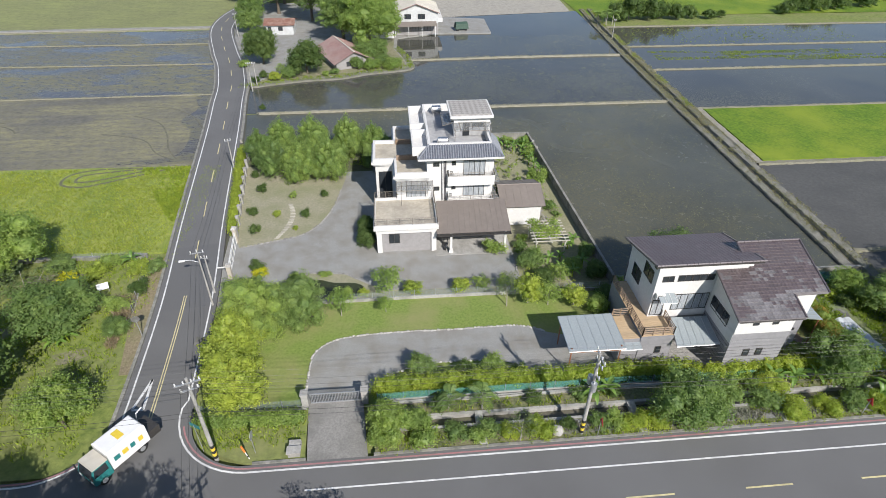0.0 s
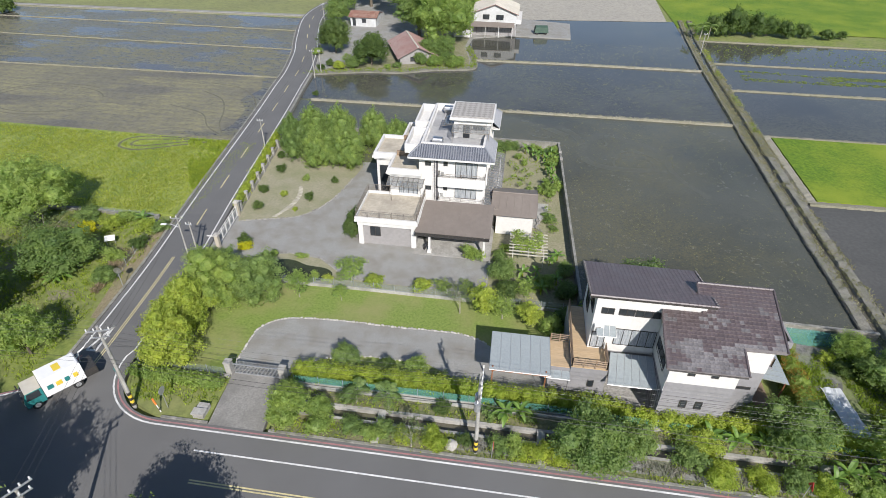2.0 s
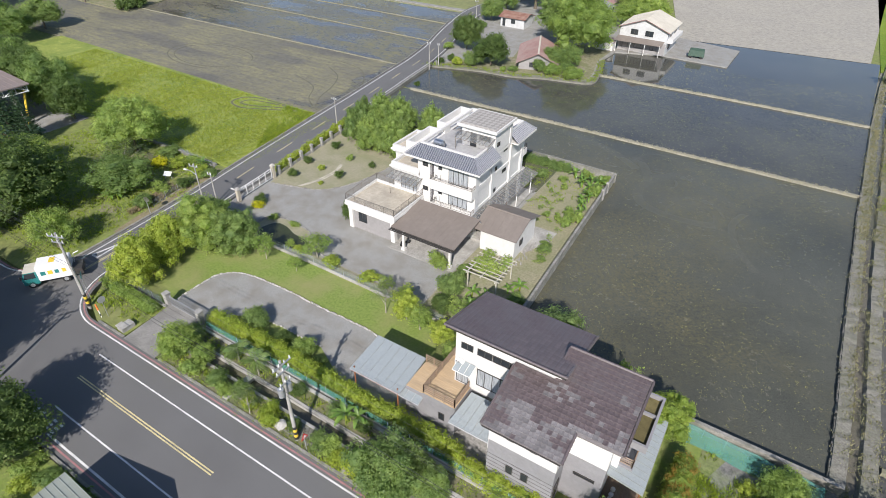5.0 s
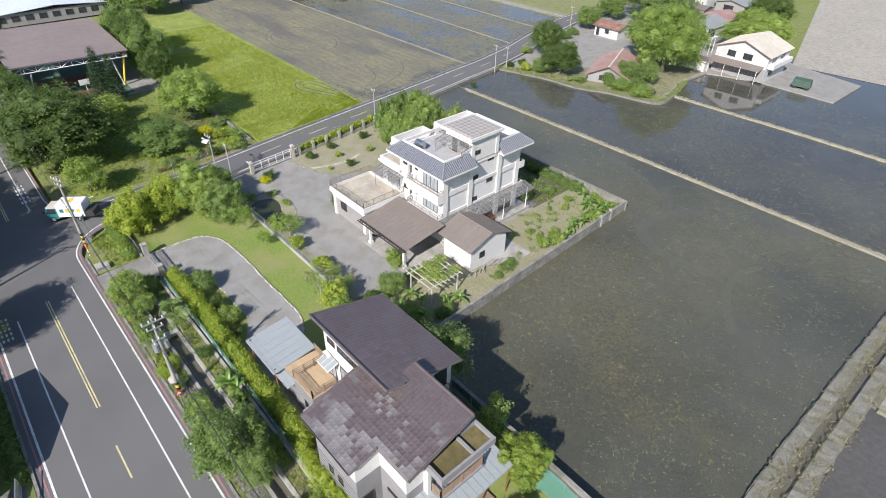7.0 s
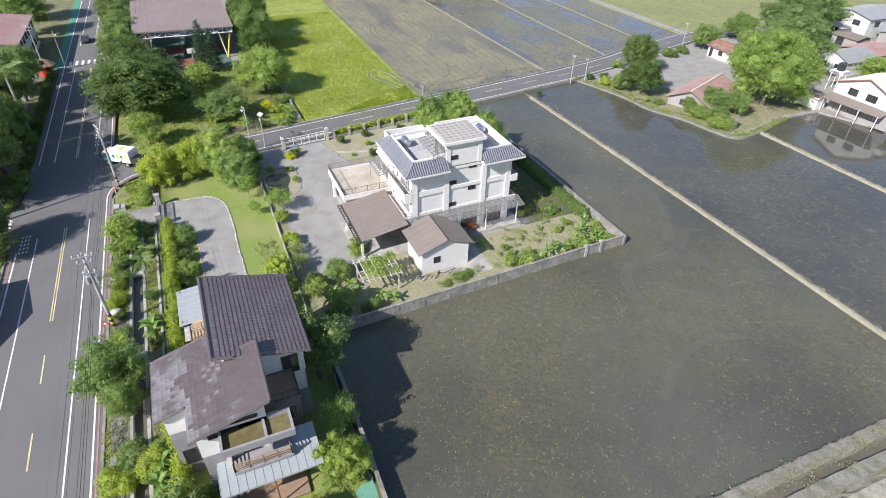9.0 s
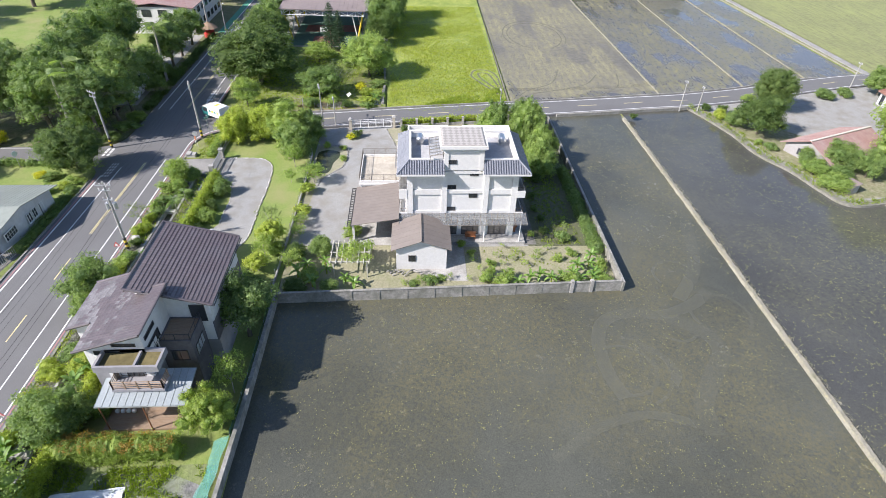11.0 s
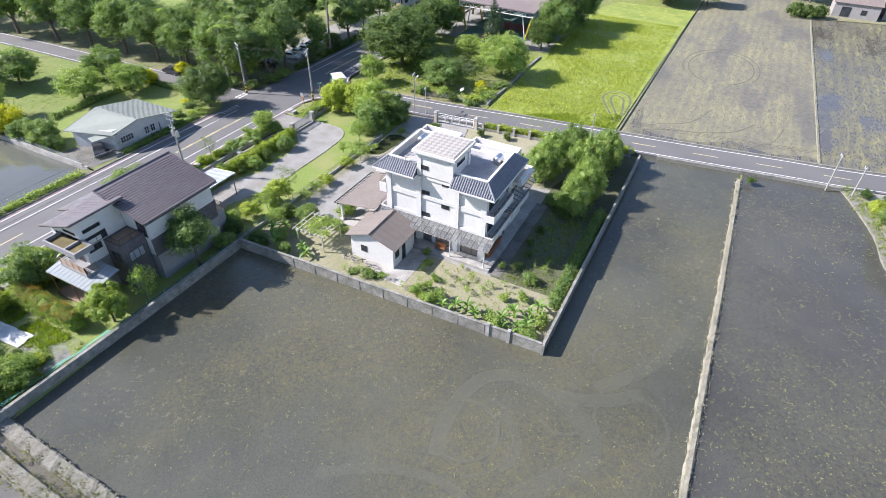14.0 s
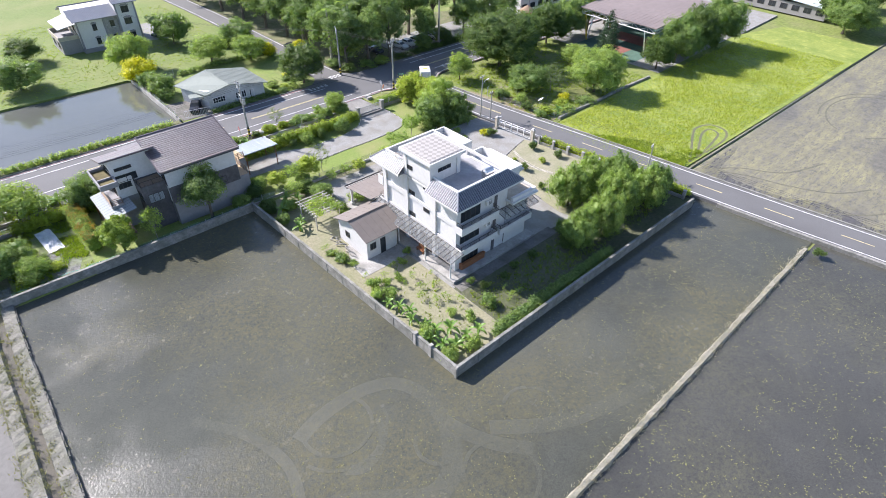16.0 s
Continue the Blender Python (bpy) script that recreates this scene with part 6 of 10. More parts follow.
# porch along the garden side
g = Geo().box(XE - 0.1, 64.6, LOT, 14.45, 80.4, 0.1)
g.box(-0.5, 78.9, LOT, XE - 0.1, 80.4, 0.1)
wpart("porch_floor", g, "concrete", villa, "grey concrete porch floor")
canopy(villa, [(14.95, 63.8, 3.25), (14.95, 80.35, 3.25), (12.9, 80.35, 3.7), (12.9, 63.8, 3.7)], "smoke_poly", 22, "porch_canopy", "bronze", "glazed porch canopy on thin steel bars", 4)
for y in (65.0, 69.6, 74.9, 79.6):
    wpart("porch_post", Geo().tube([(14.3, y, 0.1), (14.3, y, 3.35)], 0.08, 8), "white_metal", villa)
g = Geo().box(8.2, 79.3, 0.1, 12.2, 79.45, 1.0)
g.box(12.05, 78.95, 0.1, 12.2, 79.3, 1.0)
g.box(8.2, 79.2, 0.95, 12.25, 79.6, 1.05)
wpart("wooden_screen", g, "wood_red", villa, "red-brown wooden porch screen")


def tank(x, y):
    th = thing("water_tank", "lying stainless steel water tank on a roof terrace", "tank", x, y, 10.4)
    part("drum", Geo().tube([(-0.75, 0, 0.75), (-0.6, 0, 0.75), (0.6, 0, 0.75), (0.75, 0, 0.75)], [0.25, 0.5, 0.5, 0.25], 14), M["chrome"], th)
    for a in (-0.5, 0.45):
        part("cradle", Geo().box(a, -0.45, 0, a + 0.06, 0.45, 0.3), M["steel"], th)


tank(6.4, 66.6)
tank(6.4, 77.4)

# ---- garden shed of the villa ----
shed = thing("garden_shed", "white shed with a brown metal gable roof", "shed", 17, 66.6, LOT)
g = Geo().prism([(14.7, 63.5), (19.5, 63.5), (19.5, 69.7), (14.7, 69.7)], LOT, 2.75)
g.add([(14.7, 63.5, 2.75), (14.7, 69.7, 2.75), (14.7, 66.6, 4.05), (19.5, 63.5, 2.75), (19.5, 69.7, 2.75), (19.5, 66.6, 4.05)], [(0, 2, 1), (3, 4, 5)])
wpart("wall", g, "white", shed, "white painted walls")
rib_roof(shed, [(13.9, 62.9, 2.95), (19.95, 62.9, 2.95), (19.95, 66.6, 4.3), (13.9, 66.6, 4.3)], 0.07, "metal_brown", 1.0, "roof", "brown metal roof slope", 0.018)
rib_roof(shed, [(19.95, 70.3, 2.95), (13.9, 70.3, 2.95), (13.9, 66.6, 4.3), (19.95, 66.6, 4.3)], 0.07, "metal_brown", 1.0, "roof", "brown metal roof slope", 0.018)
wpart("ridge_cap", Geo().tube([(13.9, 66.6, 4.32), (19.97, 66.6, 4.32)], 0.1, 6), "metal_brown", shed)
win(shed, "E", 19.5, 65.0, 65.9, 1.0, 1.9, 1)
win(shed, "N", 69.7, 18.1, 19.0, 1.0, 2.0, 1)
win(shed, "N", 69.7, 16.6, 17.4, LOT + 0.05, 2.1, 0, name="door")

r3 = random.Random(71)
th = thing("driftwood_pile", "pile of bleached crooked branches against the shed", "driftwood", 20.3, 66, LOT)
for i in range(16):
    x, y, a, q = 20.2 + r3.uniform(-0.2, 0.8), 62.6 + i * 0.36, r3.uniform(-0.7, 0.7), r3.uniform(0.5, 1.1)
    c, d, z = 0.5 * q * math.sin(a), q * math.cos(a), LOT + r3.uniform(0.08, 0.3)
    wpart("branch", Geo().tube([(x - c, y - d * 0.5, z), (x + r3.uniform(-0.1, 0.1), y, z + r3.uniform(0.05, 0.3)), (x + c, y + d * 0.5, z + r3.uniform(-0.05, 0.35))], [0.09, 0.07, 0.03], 6), "driftwood", th)
for x, y, q in ((22.0, 67.6, 0.9), (22.4, 65.6, 0.55), (21.4, 69.0, 0.5)):
    plant(K["shrub"], x, y, LOT, q, q * 1.8, r3.uniform(0, 360))

# ---- the dark-roofed house ----
house = thing("dark_roofed_house", "white and grey two-storey house with split brown tile roofs", "house", 31, 41, LOT)
US, UN, UW, UE = 40.2, 46.5, 24.8, 34.2
ztop = lambda x, y: 10.1 - (y - 39.6) * 0.257
wpart("upper_wall", Geo().prism([(UW, US), (UE, US), (UE, UN), (UW, UN)], 3.2, ztop), "white", house, "white rendered upper walls")
wpart("lower_wall", Geo().prism([(UW + 0.02, US + 0.02), (UE - 0.02, US + 0.02), (UE - 0.02, UN + 0.05), (UW + 0.02, UN + 0.05)], LOT, 3.2), "grey_clad", house, "grey clad ground-floor walls")
wpart("rear_cladding", Geo().box(24.7, UN - 0.1, 3.2, 34.3, UN + 0.03, 5.6), "dark_clad", house, "dark cladding band")
lz = lambda x, y: 7.25 + (y - 34.6) * 0.318
wpart("front_wall", Geo().prism([(30.8, 35.2), (36.4, 35.2), (36.4, 37.4), (39.5, 37.4), (39.5, 42.5), (34.25, 42.5), (34.25, 40.15), (30.8, 40.15)], 5.15, lambda x, y: lz(x, y) - 0.1), "white", house, "white rendered walls of the front block")
wpart("front_base", Geo().prism([(30.82, 35.22), (36.38, 35.22), (36.38, 37.42), (39.48, 37.42), (39.48, 42.5), (34.25, 42.5), (34.25, 40.15), (30.82, 40.15)], LOT, 5.15), "grey_clad", house, "grey clad base of the front block")
g = Geo()
for z in np.arange(0.3, 3.5, 0.45):
    g.box(30.8, 35.19, z, 36.4, 35.215, z + 0.02)
    g.box(30.79, 35.22, z, 30.815, 40.2, z + 0.02)
wpart("cladding_joint", g, "dark_clad", house)


def tile_slope(corners_poly, zfun, x0, x1, y0, y1, low_is_north, keep, pale, name_label, near):
    """Interlocking roof tiles laid in courses from the eaves up; those near are single pieces."""
    r = wpart("roof_board", Geo().slab([(x, y, zfun(x, y)) for x, y in corners_poly], 0.16), "tile_board", house, name_label)
    w, l = 0.375, 0.36
    wave = []
    for a, rise in ((0.0, 0.004), (0.1, 0.0), (0.35, -0.006), (0.62, -0.004), (0.74, 0.012), (0.86, 0.02), (0.955, 0.008)):
        wave.append((a * w, rise))
    slope = (zfun(x0, y1) - zfun(x0, y0)) / (y1 - y0)
    s = 1 if not low_is_north else -1
    def one(g, x, y):
        z = zfun(x, y) + 0.03
        v = []
        for dx, dz in wave:
            v.append((x + dx, y, z + dz + 0.05))
        for dx, dz in wave:
            v.append((x + dx, y + s * l * 1.12, zfun(x, y + s * l * 1.12) + dz + 0.015))
        for dx, dz in wave:
            v.append((x + dx, y, z + dz + 0.0))
        f = [(i, i + 1, 8 + i, 7 + i) if s > 0 else (i + 1, i, 7 + i, 8 + i) for i in range(6)]
        f += [(14 + i, 15 + i, i + 1, i) for i in range(6)]
        return g.add(v, f)
    base = Geo()
    one(base, 0.0, 0.0)
    rng = random.Random(5)
    bulk, bulk_pale, n_single = Geo(), Geo(), 0
    dark_m, pale_m = Geo(), Geo()
    nx, ny = int((x1 - x0) / w), int((y1 - y0) / l)
    mesh_d = mesh_p = None
    for j in range(ny):
        for i in range(nx):
            x = x0 + (x1 - x0 - nx * w) / 2 + i * w
            y = (y0 + j * l) if s > 0 else (y1 - j * l)
            cx, cy = x + w / 2, y + s * l / 2
            if not keep(cx, cy):
                continue
            p = pale(cx, cy, rng)
            if near(cx, cy) and n_single < 300:
                n_single += 1
                if mesh_d is None:
                    gd = Geo()
                    one(gd, 0.0, 0.0)
                    z00 = zfun(0.0, 0.0)
                    gd.v = [(a, b, c - z00) for a, b, c in gd.v]
                    mesh_d = gd.mesh("roof_tile")
                    mesh_p = mesh_d.copy()
                    mesh_d.materials.append(M["tile"])
                    mesh_p.materials.append(M["tile_pale"])
                part("roof_tile", mesh_p if p else mesh_d, None, r, at=pose(x, y, zfun(x, y)))
            else:
                one(bulk_pale if p else bulk, x, y)
    if bulk.v:
        tagged(part("roof_tiles", bulk, M["tile"], r), "rows of brown roof tiles", "", "", "stuff")
    if bulk_pale.v:
        tagged(part("bleached_roof_tiles", bulk_pale, M["tile_pale"], r), "bleached patches of roof tiles", "", "", "stuff")
    return r


UZ = lambda x, y: 10.25 - (y - 39.6) * 0.257
LZ = lambda x, y: 7.33 + (y - 34.6) * 0.322
TILE_ROOFS = [
    ([(24.05, 39.6), (34.75, 39.6), (34.85, 47.1), (24.15, 47.1)], UZ, 24.1, 34.8, 39.6, 47.1, True, lambda x, y: True, lambda x, y, r: False, "dark brown tiled upper roof", lambda x, y: x > 29.4 and y < 44.4),
    ([(30.3, 34.6), (36.75, 34.6), (36.8, 36.95), (40.25, 37.0), (40.3, 43.0), (33.75, 43.0), (33.75, 40.0), (30.4, 40.0)], LZ, 30.35, 40.25, 34.6, 42.95, False,
     lambda x, y: (x < 36.75 or y > 37.0) and (x > 33.75 or y < 40.0), lambda x, y, r: noise.noise((x * 0.33, y * 0.8, 3.0)) + 0.55 * noise.noise((math.floor(x / 0.9) * 7.3, y * 2.9, 7.0)) + (37.6 - y) * 0.14 - 0.08 + r.uniform(-0.12, 0.12) > 0.0, "brown tiled front roof with bleached tiles", lambda x, y: x > 31.5 and y < 40.2),
]
# trims: ridge caps, verges, gutters
g = Geo()
for a, b in (((24.0, 39.55, 10.3), (34.8, 39.55, 10.3)), ((24.05, 39.6, 10.28), (24.15, 47.1, 8.36)), ((34.78, 43.0, 9.45), (34.85, 47.1, 8.36)), ((34.72, 39.6, 10.28), (34.72, 41.2, 9.9)), ((33.75, 43.02, 10.08), (40.3, 43.02, 10.08)), ((40.28, 37.0, 8.14), (40.3, 43.0, 10.06)), ((30.32, 34.6, 7.38), (30.4, 39.7, 9.02)), ((36.77, 34.6, 7.38), (36.8, 37.0, 8.14)), ((33.72, 41.0, 9.45), (33.72, 43.0, 10.06))):
    n = max(2, round((Vector(b) - Vector(a)).length / 0.36))
    g.tube([Vector(a).lerp(Vector(b), (i // 2 + (i % 2) * 0.98) / n) for i in range(2 * n)], [0.13, 0.1] * n, 6)
    wpart("ridge_capping", g, "tile", house, "brown half-round ridge capping")
    g = Geo()
g = Geo()
g.box(24.1, 39.58, 9.95, 34.7, 39.66, 10.12)
g.box(24.12, 39.66, 9.75, 24.2, 40.2, 10.05)
wpart("fascia", g, "dark_metal", house)
wpart("gutter", Geo().tube([(30.4, 34.55, 7.22), (36.7, 34.55, 7.22)], 0.06, 6), "dark_metal", house)
wpart("gutter", Geo().tube([(24.2, 47.2, 8.15), (34.8, 47.2, 8.15)], 0.06, 6), "dark_metal", house)
wpart("court_wall", Geo().box(30.77, 35.25, 3.9, 30.825, 40.15, 5.16), "white", house)
# openings of the house
win(house, "S", US, 25.35, 26.5, 7.75, 8.45, 1)
win(house, "S", US, 26.9, 28.3, 7.75, 8.5, 1)
win(house, "S", US, 28.35, 30.6, 7.75, 8.5, 2)
win(house, "S", US, 27.0, 30.7, 4.1, 6.1, 4, pane_m="curtain_glass")
win(house, "S", US, 24.95, 26.2, 3.5, 5.5, 1, pane_m="curtain_glass", name="door")
win(house, "W", UW, 43.3, 45.2, 4.9, 6.6, 1)
win(house, "W", UW, 41.0, 43.0, 6.9, 8.4, 1)
win(house, "W", 30.8, 36.5, 39.6, 4.9, 6.3, 2)
win(house, "S", 35.2, 32.5, 33.1, 2.2, 3.1, 0)
win(house, "S", 35.2, 33.8, 34.4, 2.2, 3.1, 0)
win(house, "S", 35.2, 32.3, 32.9, 6.2, 6.65, 0)
win(house, "S", 35.2, 34.2, 34.8, 6.2, 6.65, 0)
win(house, "S", 37.4, 37.2, 38.9, 3.0, 3.3, 0)
win(house, "E", 36.4, 35.6, 36.6, 1.0, 2.8, 0)
win(house, "E", 39.5, 38.2, 40.4, 7.0, 7.5, 1)
win(house, "E", 39.5, 39.6, 41.8, 4.3, 6.2, 2, pane_m="curtain_glass")
win(house, "N", 42.5, 36.6, 39.2, 6.4, 7.4, 1)
win(house, "N", UN, 26.6, 28.4, 3.6, 4.6, 1)
aircon(house, "S", US, 25.0, 5.9)
canopy(house, [(25.2, 39.0, 6.1), (26.9, 39.0, 6.1), (26.9, 40.1, 6.4), (25.2, 40.1, 6.4)], "poly", 3, "door_canopy", "white_metal", "small clear door canopy")
# terrace over the west wing of the house
wpart("terrace_base", Geo().prism([(23.2, 37.4), (26.5, 37.4), (26.5, 40.25), (24.85, 40.25), (24.85, 46.0), (23.2, 46.0)], LOT, 3.3), "grey_clad", house, "grey clad ground floor below the terrace")
wpart("terrace_deck", Geo().prism([(23.22, 37.42), (26.48, 37.42), (26.48, 40.15), (24.78, 40.15), (24.78, 45.9), (23.22, 45.9)], 3.3, 3.36), "decking", house, "tan wooden terrace deck")
wpart("low_deck_base", Geo().box(21.3, 37.5, LOT, 23.2, 40.9, 3.0), "grey_clad", house)
wpart("low_deck", Geo().box(21.35, 37.55, 3.0, 23.18, 40.85, 3.06), "decking", house, "tan wooden terrace deck")
def slat_rail(pts, z, h, name="wooden_railing"):
    g = Geo()
    for a, b in zip(pts, pts[1:]):
        a, b = Vector((*a, z)), Vector((*b, z))
        n = max(1, round((b - a).length / 1.1))
        for i in range(n + 1):
            p = a.lerp(b, i / n)
            g.box(p.x - 0.045, p.y - 0.045, z, p.x + 0.045, p.y + 0.045, z + h)
        for k in range(4):
            zz = z + h * (0.2 + 0.24 * k)
            g.tube([a + Vector((0, 0, zz - z)), b + Vector((0, 0, zz - z))], 0.05, 4)
    return wpart(name, g, "wood", house, "brown wooden slat railing")


slat_rail([(23.28, 45.8), (23.28, 37.48), (26.42, 37.48), (26.42, 39.9)], 3.36, 1.0)
slat_rail([(21.4, 40.8), (23.1, 40.8)], 3.06, 1.0)
win(house, "S", 37.4, 24.9, 25.5, 1.0, 1.9, 0)
canopy(house, [(26.5, 36.4, 2.75), (30.8, 36.4, 2.75), (30.75, 39.6, 3.55), (26.9, 39.6, 3.55)], "poly", 6, "court_canopy", "steel", "pale polycarbonate canopy over the court")
canopy(house, [(20.9, 36.7, 2.4), (23.2, 36.7, 2.4), (23.2, 37.6, 2.6), (20.9, 37.6, 2.6)], "poly", 3, "side_canopy", "steel", "pale polycarbonate strip canopy")
canopy(house, [(42.3, 38.1, 3.5), (42.3, 45.8, 3.5), (38.6, 45.8, 4.1), (38.6, 38.1, 4.1)], "poly", 12, "deck_canopy", "metal_grey", "pale polycarbonate canopy over the deck", 4)
for y in (38.3, 42.0, 45.6):
    wpart("deck_post", Geo().tube([(42.1, y, LOT), (42.1, y, 3.5)], 0.06, 6), "wood_red", house)
wpart("ground_deck", Geo().box(39.4, 37.6, LOT, 42.1, 44.4, -0.05), "wood", house, "brown wooden deck at ground level")
# east balcony and the parapeted flat roof above it
g = Geo().box(39.4, 39.3, 3.9, 41.05, 43.8, 4.15)
wpart("balcony_slab", g, "grey_clad", house)
slat_rail([(39.6, 39.4), (40.95, 39.4), (40.95, 43.7), (39.6, 43.7)], 4.15, 1.0)
g = Geo().box(39.3, 38.95, 6.95, 41.5, 44.25, 7.2)
ring(g, 39.3, 38.95, 41.5, 44.25, 0.2, 7.2, 7.62)
g.box(39.5, 42.1, 7.2, 41.3, 42.3, 7.5)
wpart("flat_roof", g, "grey_clad", house, "grey flat roof with an upstand")
wpart("flat_roof_floor", Geo().box(39.5, 39.15, 7.2, 41.3, 44.05, 7.23), "moss", house, "mossy brown roof surface")
wpart("balcony_wall", Geo().box(39.45, 39.0, 3.9, 40.0, 39.3, 6.95), "white", house)
# dark rear block with its terrace
wpart("rear_block", Geo().prism([(34.15, 42.45), (37.3, 42.45), (37.3, 45.4), (34.15, 45.4)], LOT, 6.05), "dark_clad", house, "dark grey clad rear block")
wpart("rear_terrace", Geo().box(34.25, 42.6, 6.05, 37.2, 45.3, 6.1), "wood", house, "dark brown terrace boards")
g = ring(Geo(), 34.15, 42.53, 37.3, 45.4, 0.1, 6.05, 6.25)
wpart("rear_parapet", g, "dark_clad", house)
railing(house, [(34.2, 45.35, 6.25), (37.25, 45.35, 6.25), (37.25, 42.7, 6.25)], 0.75, 0.9, "dark_metal")
win(house, "E", 37.3, 43.3, 44.8, 3.7, 5.0, 1, "dark_metal")
win(house, "N", 45.4, 34.8, 36.8, 3.7, 5.0, 2, "dark_metal", pane_m="curtain_glass")
# white wall under the flat roof, with slit windows above and a glazed balcony door
wpart("balcony_wall", Geo().box(39.48, 39.3, 4.15, 39.54, 42.5, 6.95).box(37.3, 42.48, 4.2, 39.54, 42.54, 7.0), "white", house, "white rendered wall behind the balcony")
win(house, "E", 39.54, 40.2, 41.6, 4.2, 6.3, 2, "dark_metal")
win(house, "N", 42.54, 37.6, 39.2, 5.5, 6.3, 2, "dark_metal")
win(house, "E", 39.5, 39.9, 41.9, 7.95, 8.3, 1, "dark_metal")
win(house, "N", 42.5, 36.9, 39.0, 8.05, 8.5, 1, "dark_metal")
win(house, "E", UE, 44.6, 46.0, 5.7, 7.8, 0, name="door")

# polycarbonate carport by the drive
cport = thing("carport", "open carport with a pale polycarbonate roof on brown posts", "carport", 18.5, 38.6, LOT)
canopy(cport, [(15.8, 36.4, 2.95), (21.4, 36.4, 2.95), (21.3, 40.9, 3.4), (15.75, 40.9, 3.4)], "poly", 6, "roof", "steel", "pale translucent sheets", 5)
for x, y in ((16.1, 36.7), (21.0, 36.7), (16.1, 40.6), (21.0, 40.6)):
    wpart("post", Geo().tube([(x, y, LOT), (x, y, 3.1)], 0.07, 6), "wood_red", cport)
wpart("beam", Geo().box(15.9, 36.42, 2.7, 21.3, 36.5, 2.88), "wood_red", cport)
for spec in TILE_ROOFS:
    tile_slope(*spec)

# ---- trees, hedges and gardens ----
rng = random.Random(4)


def grove(rows, z):
    for kind, x, y, h, w in rows:
        if kind.startswith("shrub") and h > 1.55:
            kind = kind.replace("shrub", "bush")
        if kind in ("broad_a", "broad_b", "broad_c") and h < 6.6:
            kind = kind.replace("broad", "mid")
        plant(K[kind], x, y, z, h, w, rng.uniform(0, 360))


# lawn of the dark-roofed house and its front strip
grove([
    ("yellow", -15.4, 35.8, 5.8, 5.2), ("yellow", -16.2, 40.0, 6.2, 5.2), ("willow", -15.4, 44.6, 6.6, 6.4), ("weep", -11.2, 46.4, 5.6, 6.0), ("weep", -16.5, 48.0, 5.0, 5.0),
    ("ball", 42.0, 47.3, 5.0, 4.3), ("small", 38.0, 48.2, 5.2, 2.4), ("layered", 30.4, 48.0, 8.0, 5.0), ("shrub", 26.0, 48.0, 1.8, 2.2),
    ("small_y", 14.4, 47.4, 3.8, 2.8), ("small", -6.6, 46.9, 3.6, 2.4), ("small", -1.7, 47.1, 2.1, 1.5), ("bare", 11.9, 47.0, 4.6, 2.9), ("small", 16.6, 46.8, 2.9, 2.4), ("small_y", 19.5, 46.6, 2.6, 2.4),
    ("shrub", 1.8, 37.6, 2.2, 2.2), ("shrub_l", 8.8, 37.2, 2.0, 2.2), ("shrub_d", 5.8, 37.4, 1.6, 1.4), ("shrub_d", 11.0, 37.0, 1.2, 1.4), ("shrub_l", 22.0, 45.6, 2.0, 2.2), ("shrub_d", 23.4, 47.0, 1.8, 2.2),
    ("bush_l", 39.6, 36.6, 1.7, 2.2), ("mid_a", 42.2, 34.2, 4.6, 4.8), ("shrub_y", 34.8, 32.8, 1.8, 2.4), 
], LOT)
grove([("mid_c", -1.6, 30.6, 3.4, 3.2), ("bare", 9.8, 29.2, 3.4, 2.6), ("broad_a", 24.8, 30.0, 4.8, 5.0), ("mid_a", 28.4, 31.0, 3.8, 2.6), ("shrub", 33.2, 31.2, 1.4, 2.2), ("broad_c", 50.5, 32.2, 5, 6), ("broad_a", 58, 31.5, 5, 6)], 0.0)
grove([("shrub_l", 1.4, 30.0, 1.4, 2.4), ("shrub", 4.4, 30.2, 1.1, 1.8), ("shrub_l", 6.2, 29.7, 1.0, 1.6), ("shrub_l", 0.8, 31.4, 1.8, 2.0), ("shrub_d", 3.2, 33.2, 1.2, 1.8), ("shrub", -1.8, 32.4, 1.8, 2.0), ("shrub_l", -2.2, 30.2, 1.6, 2.2),
       ("block", 8.9, 30.0, 0.8, 1.6), ("block", 11.6, 30.0, 1.0, 2.1), ("block", 20.0, 30.0, 0.7, 1.9), ("shrub", 17.2, 30.3, 0.9, 1.6), ("shrub_l", 18.6, 30.2, 1.2, 1.6), ("block", 22.0, 30.0, 0.9, 2.4), ("block", 35.4, 30.0, 0.9, 2.7), ("block", 38.8, 30.0, 0.8, 2.2), ("block", 43.5, 30.0, 1.0, 2.2), ("block", 49, 30.0, 1.0, 2.4), ("block", 54.5, 30.0, 1.0, 2.4), ("shrub", 41.5, 30.4, 1.4, 2.0), ("shrub_l", 46.4, 30.2, 1.5, 2.0),
       ("shrub_d", 14.4, 30.3, 0.9, 1.3), ("shrub", 7.2, 30.5, 1.0, 1.5)], 0.0)
grove([("shrub_d", 12, 33.4, 0.9, 1.6), ("shrub", 16.5, 33.5, 1.0, 1.6), ("shrub_d", 19.6, 33.4, 1.0, 1.5), ("shrub", 26.0, 33.4, 0.9, 1.4), ("shrub_l", 33.0, 33.5, 1.0, 1.5), ("shrub", 43.0, 32.9, 1.4, 1.8)], -0.1)
hedge("front_hedge", [(-2.4, 35.7), (8, 35.75), (19, 35.6), (28, 35.55)], 1.9, 1.45, "leaf_hedge", "long uneven yellow-green hedge along the drive", 31, 620, 0.15, 1.15)
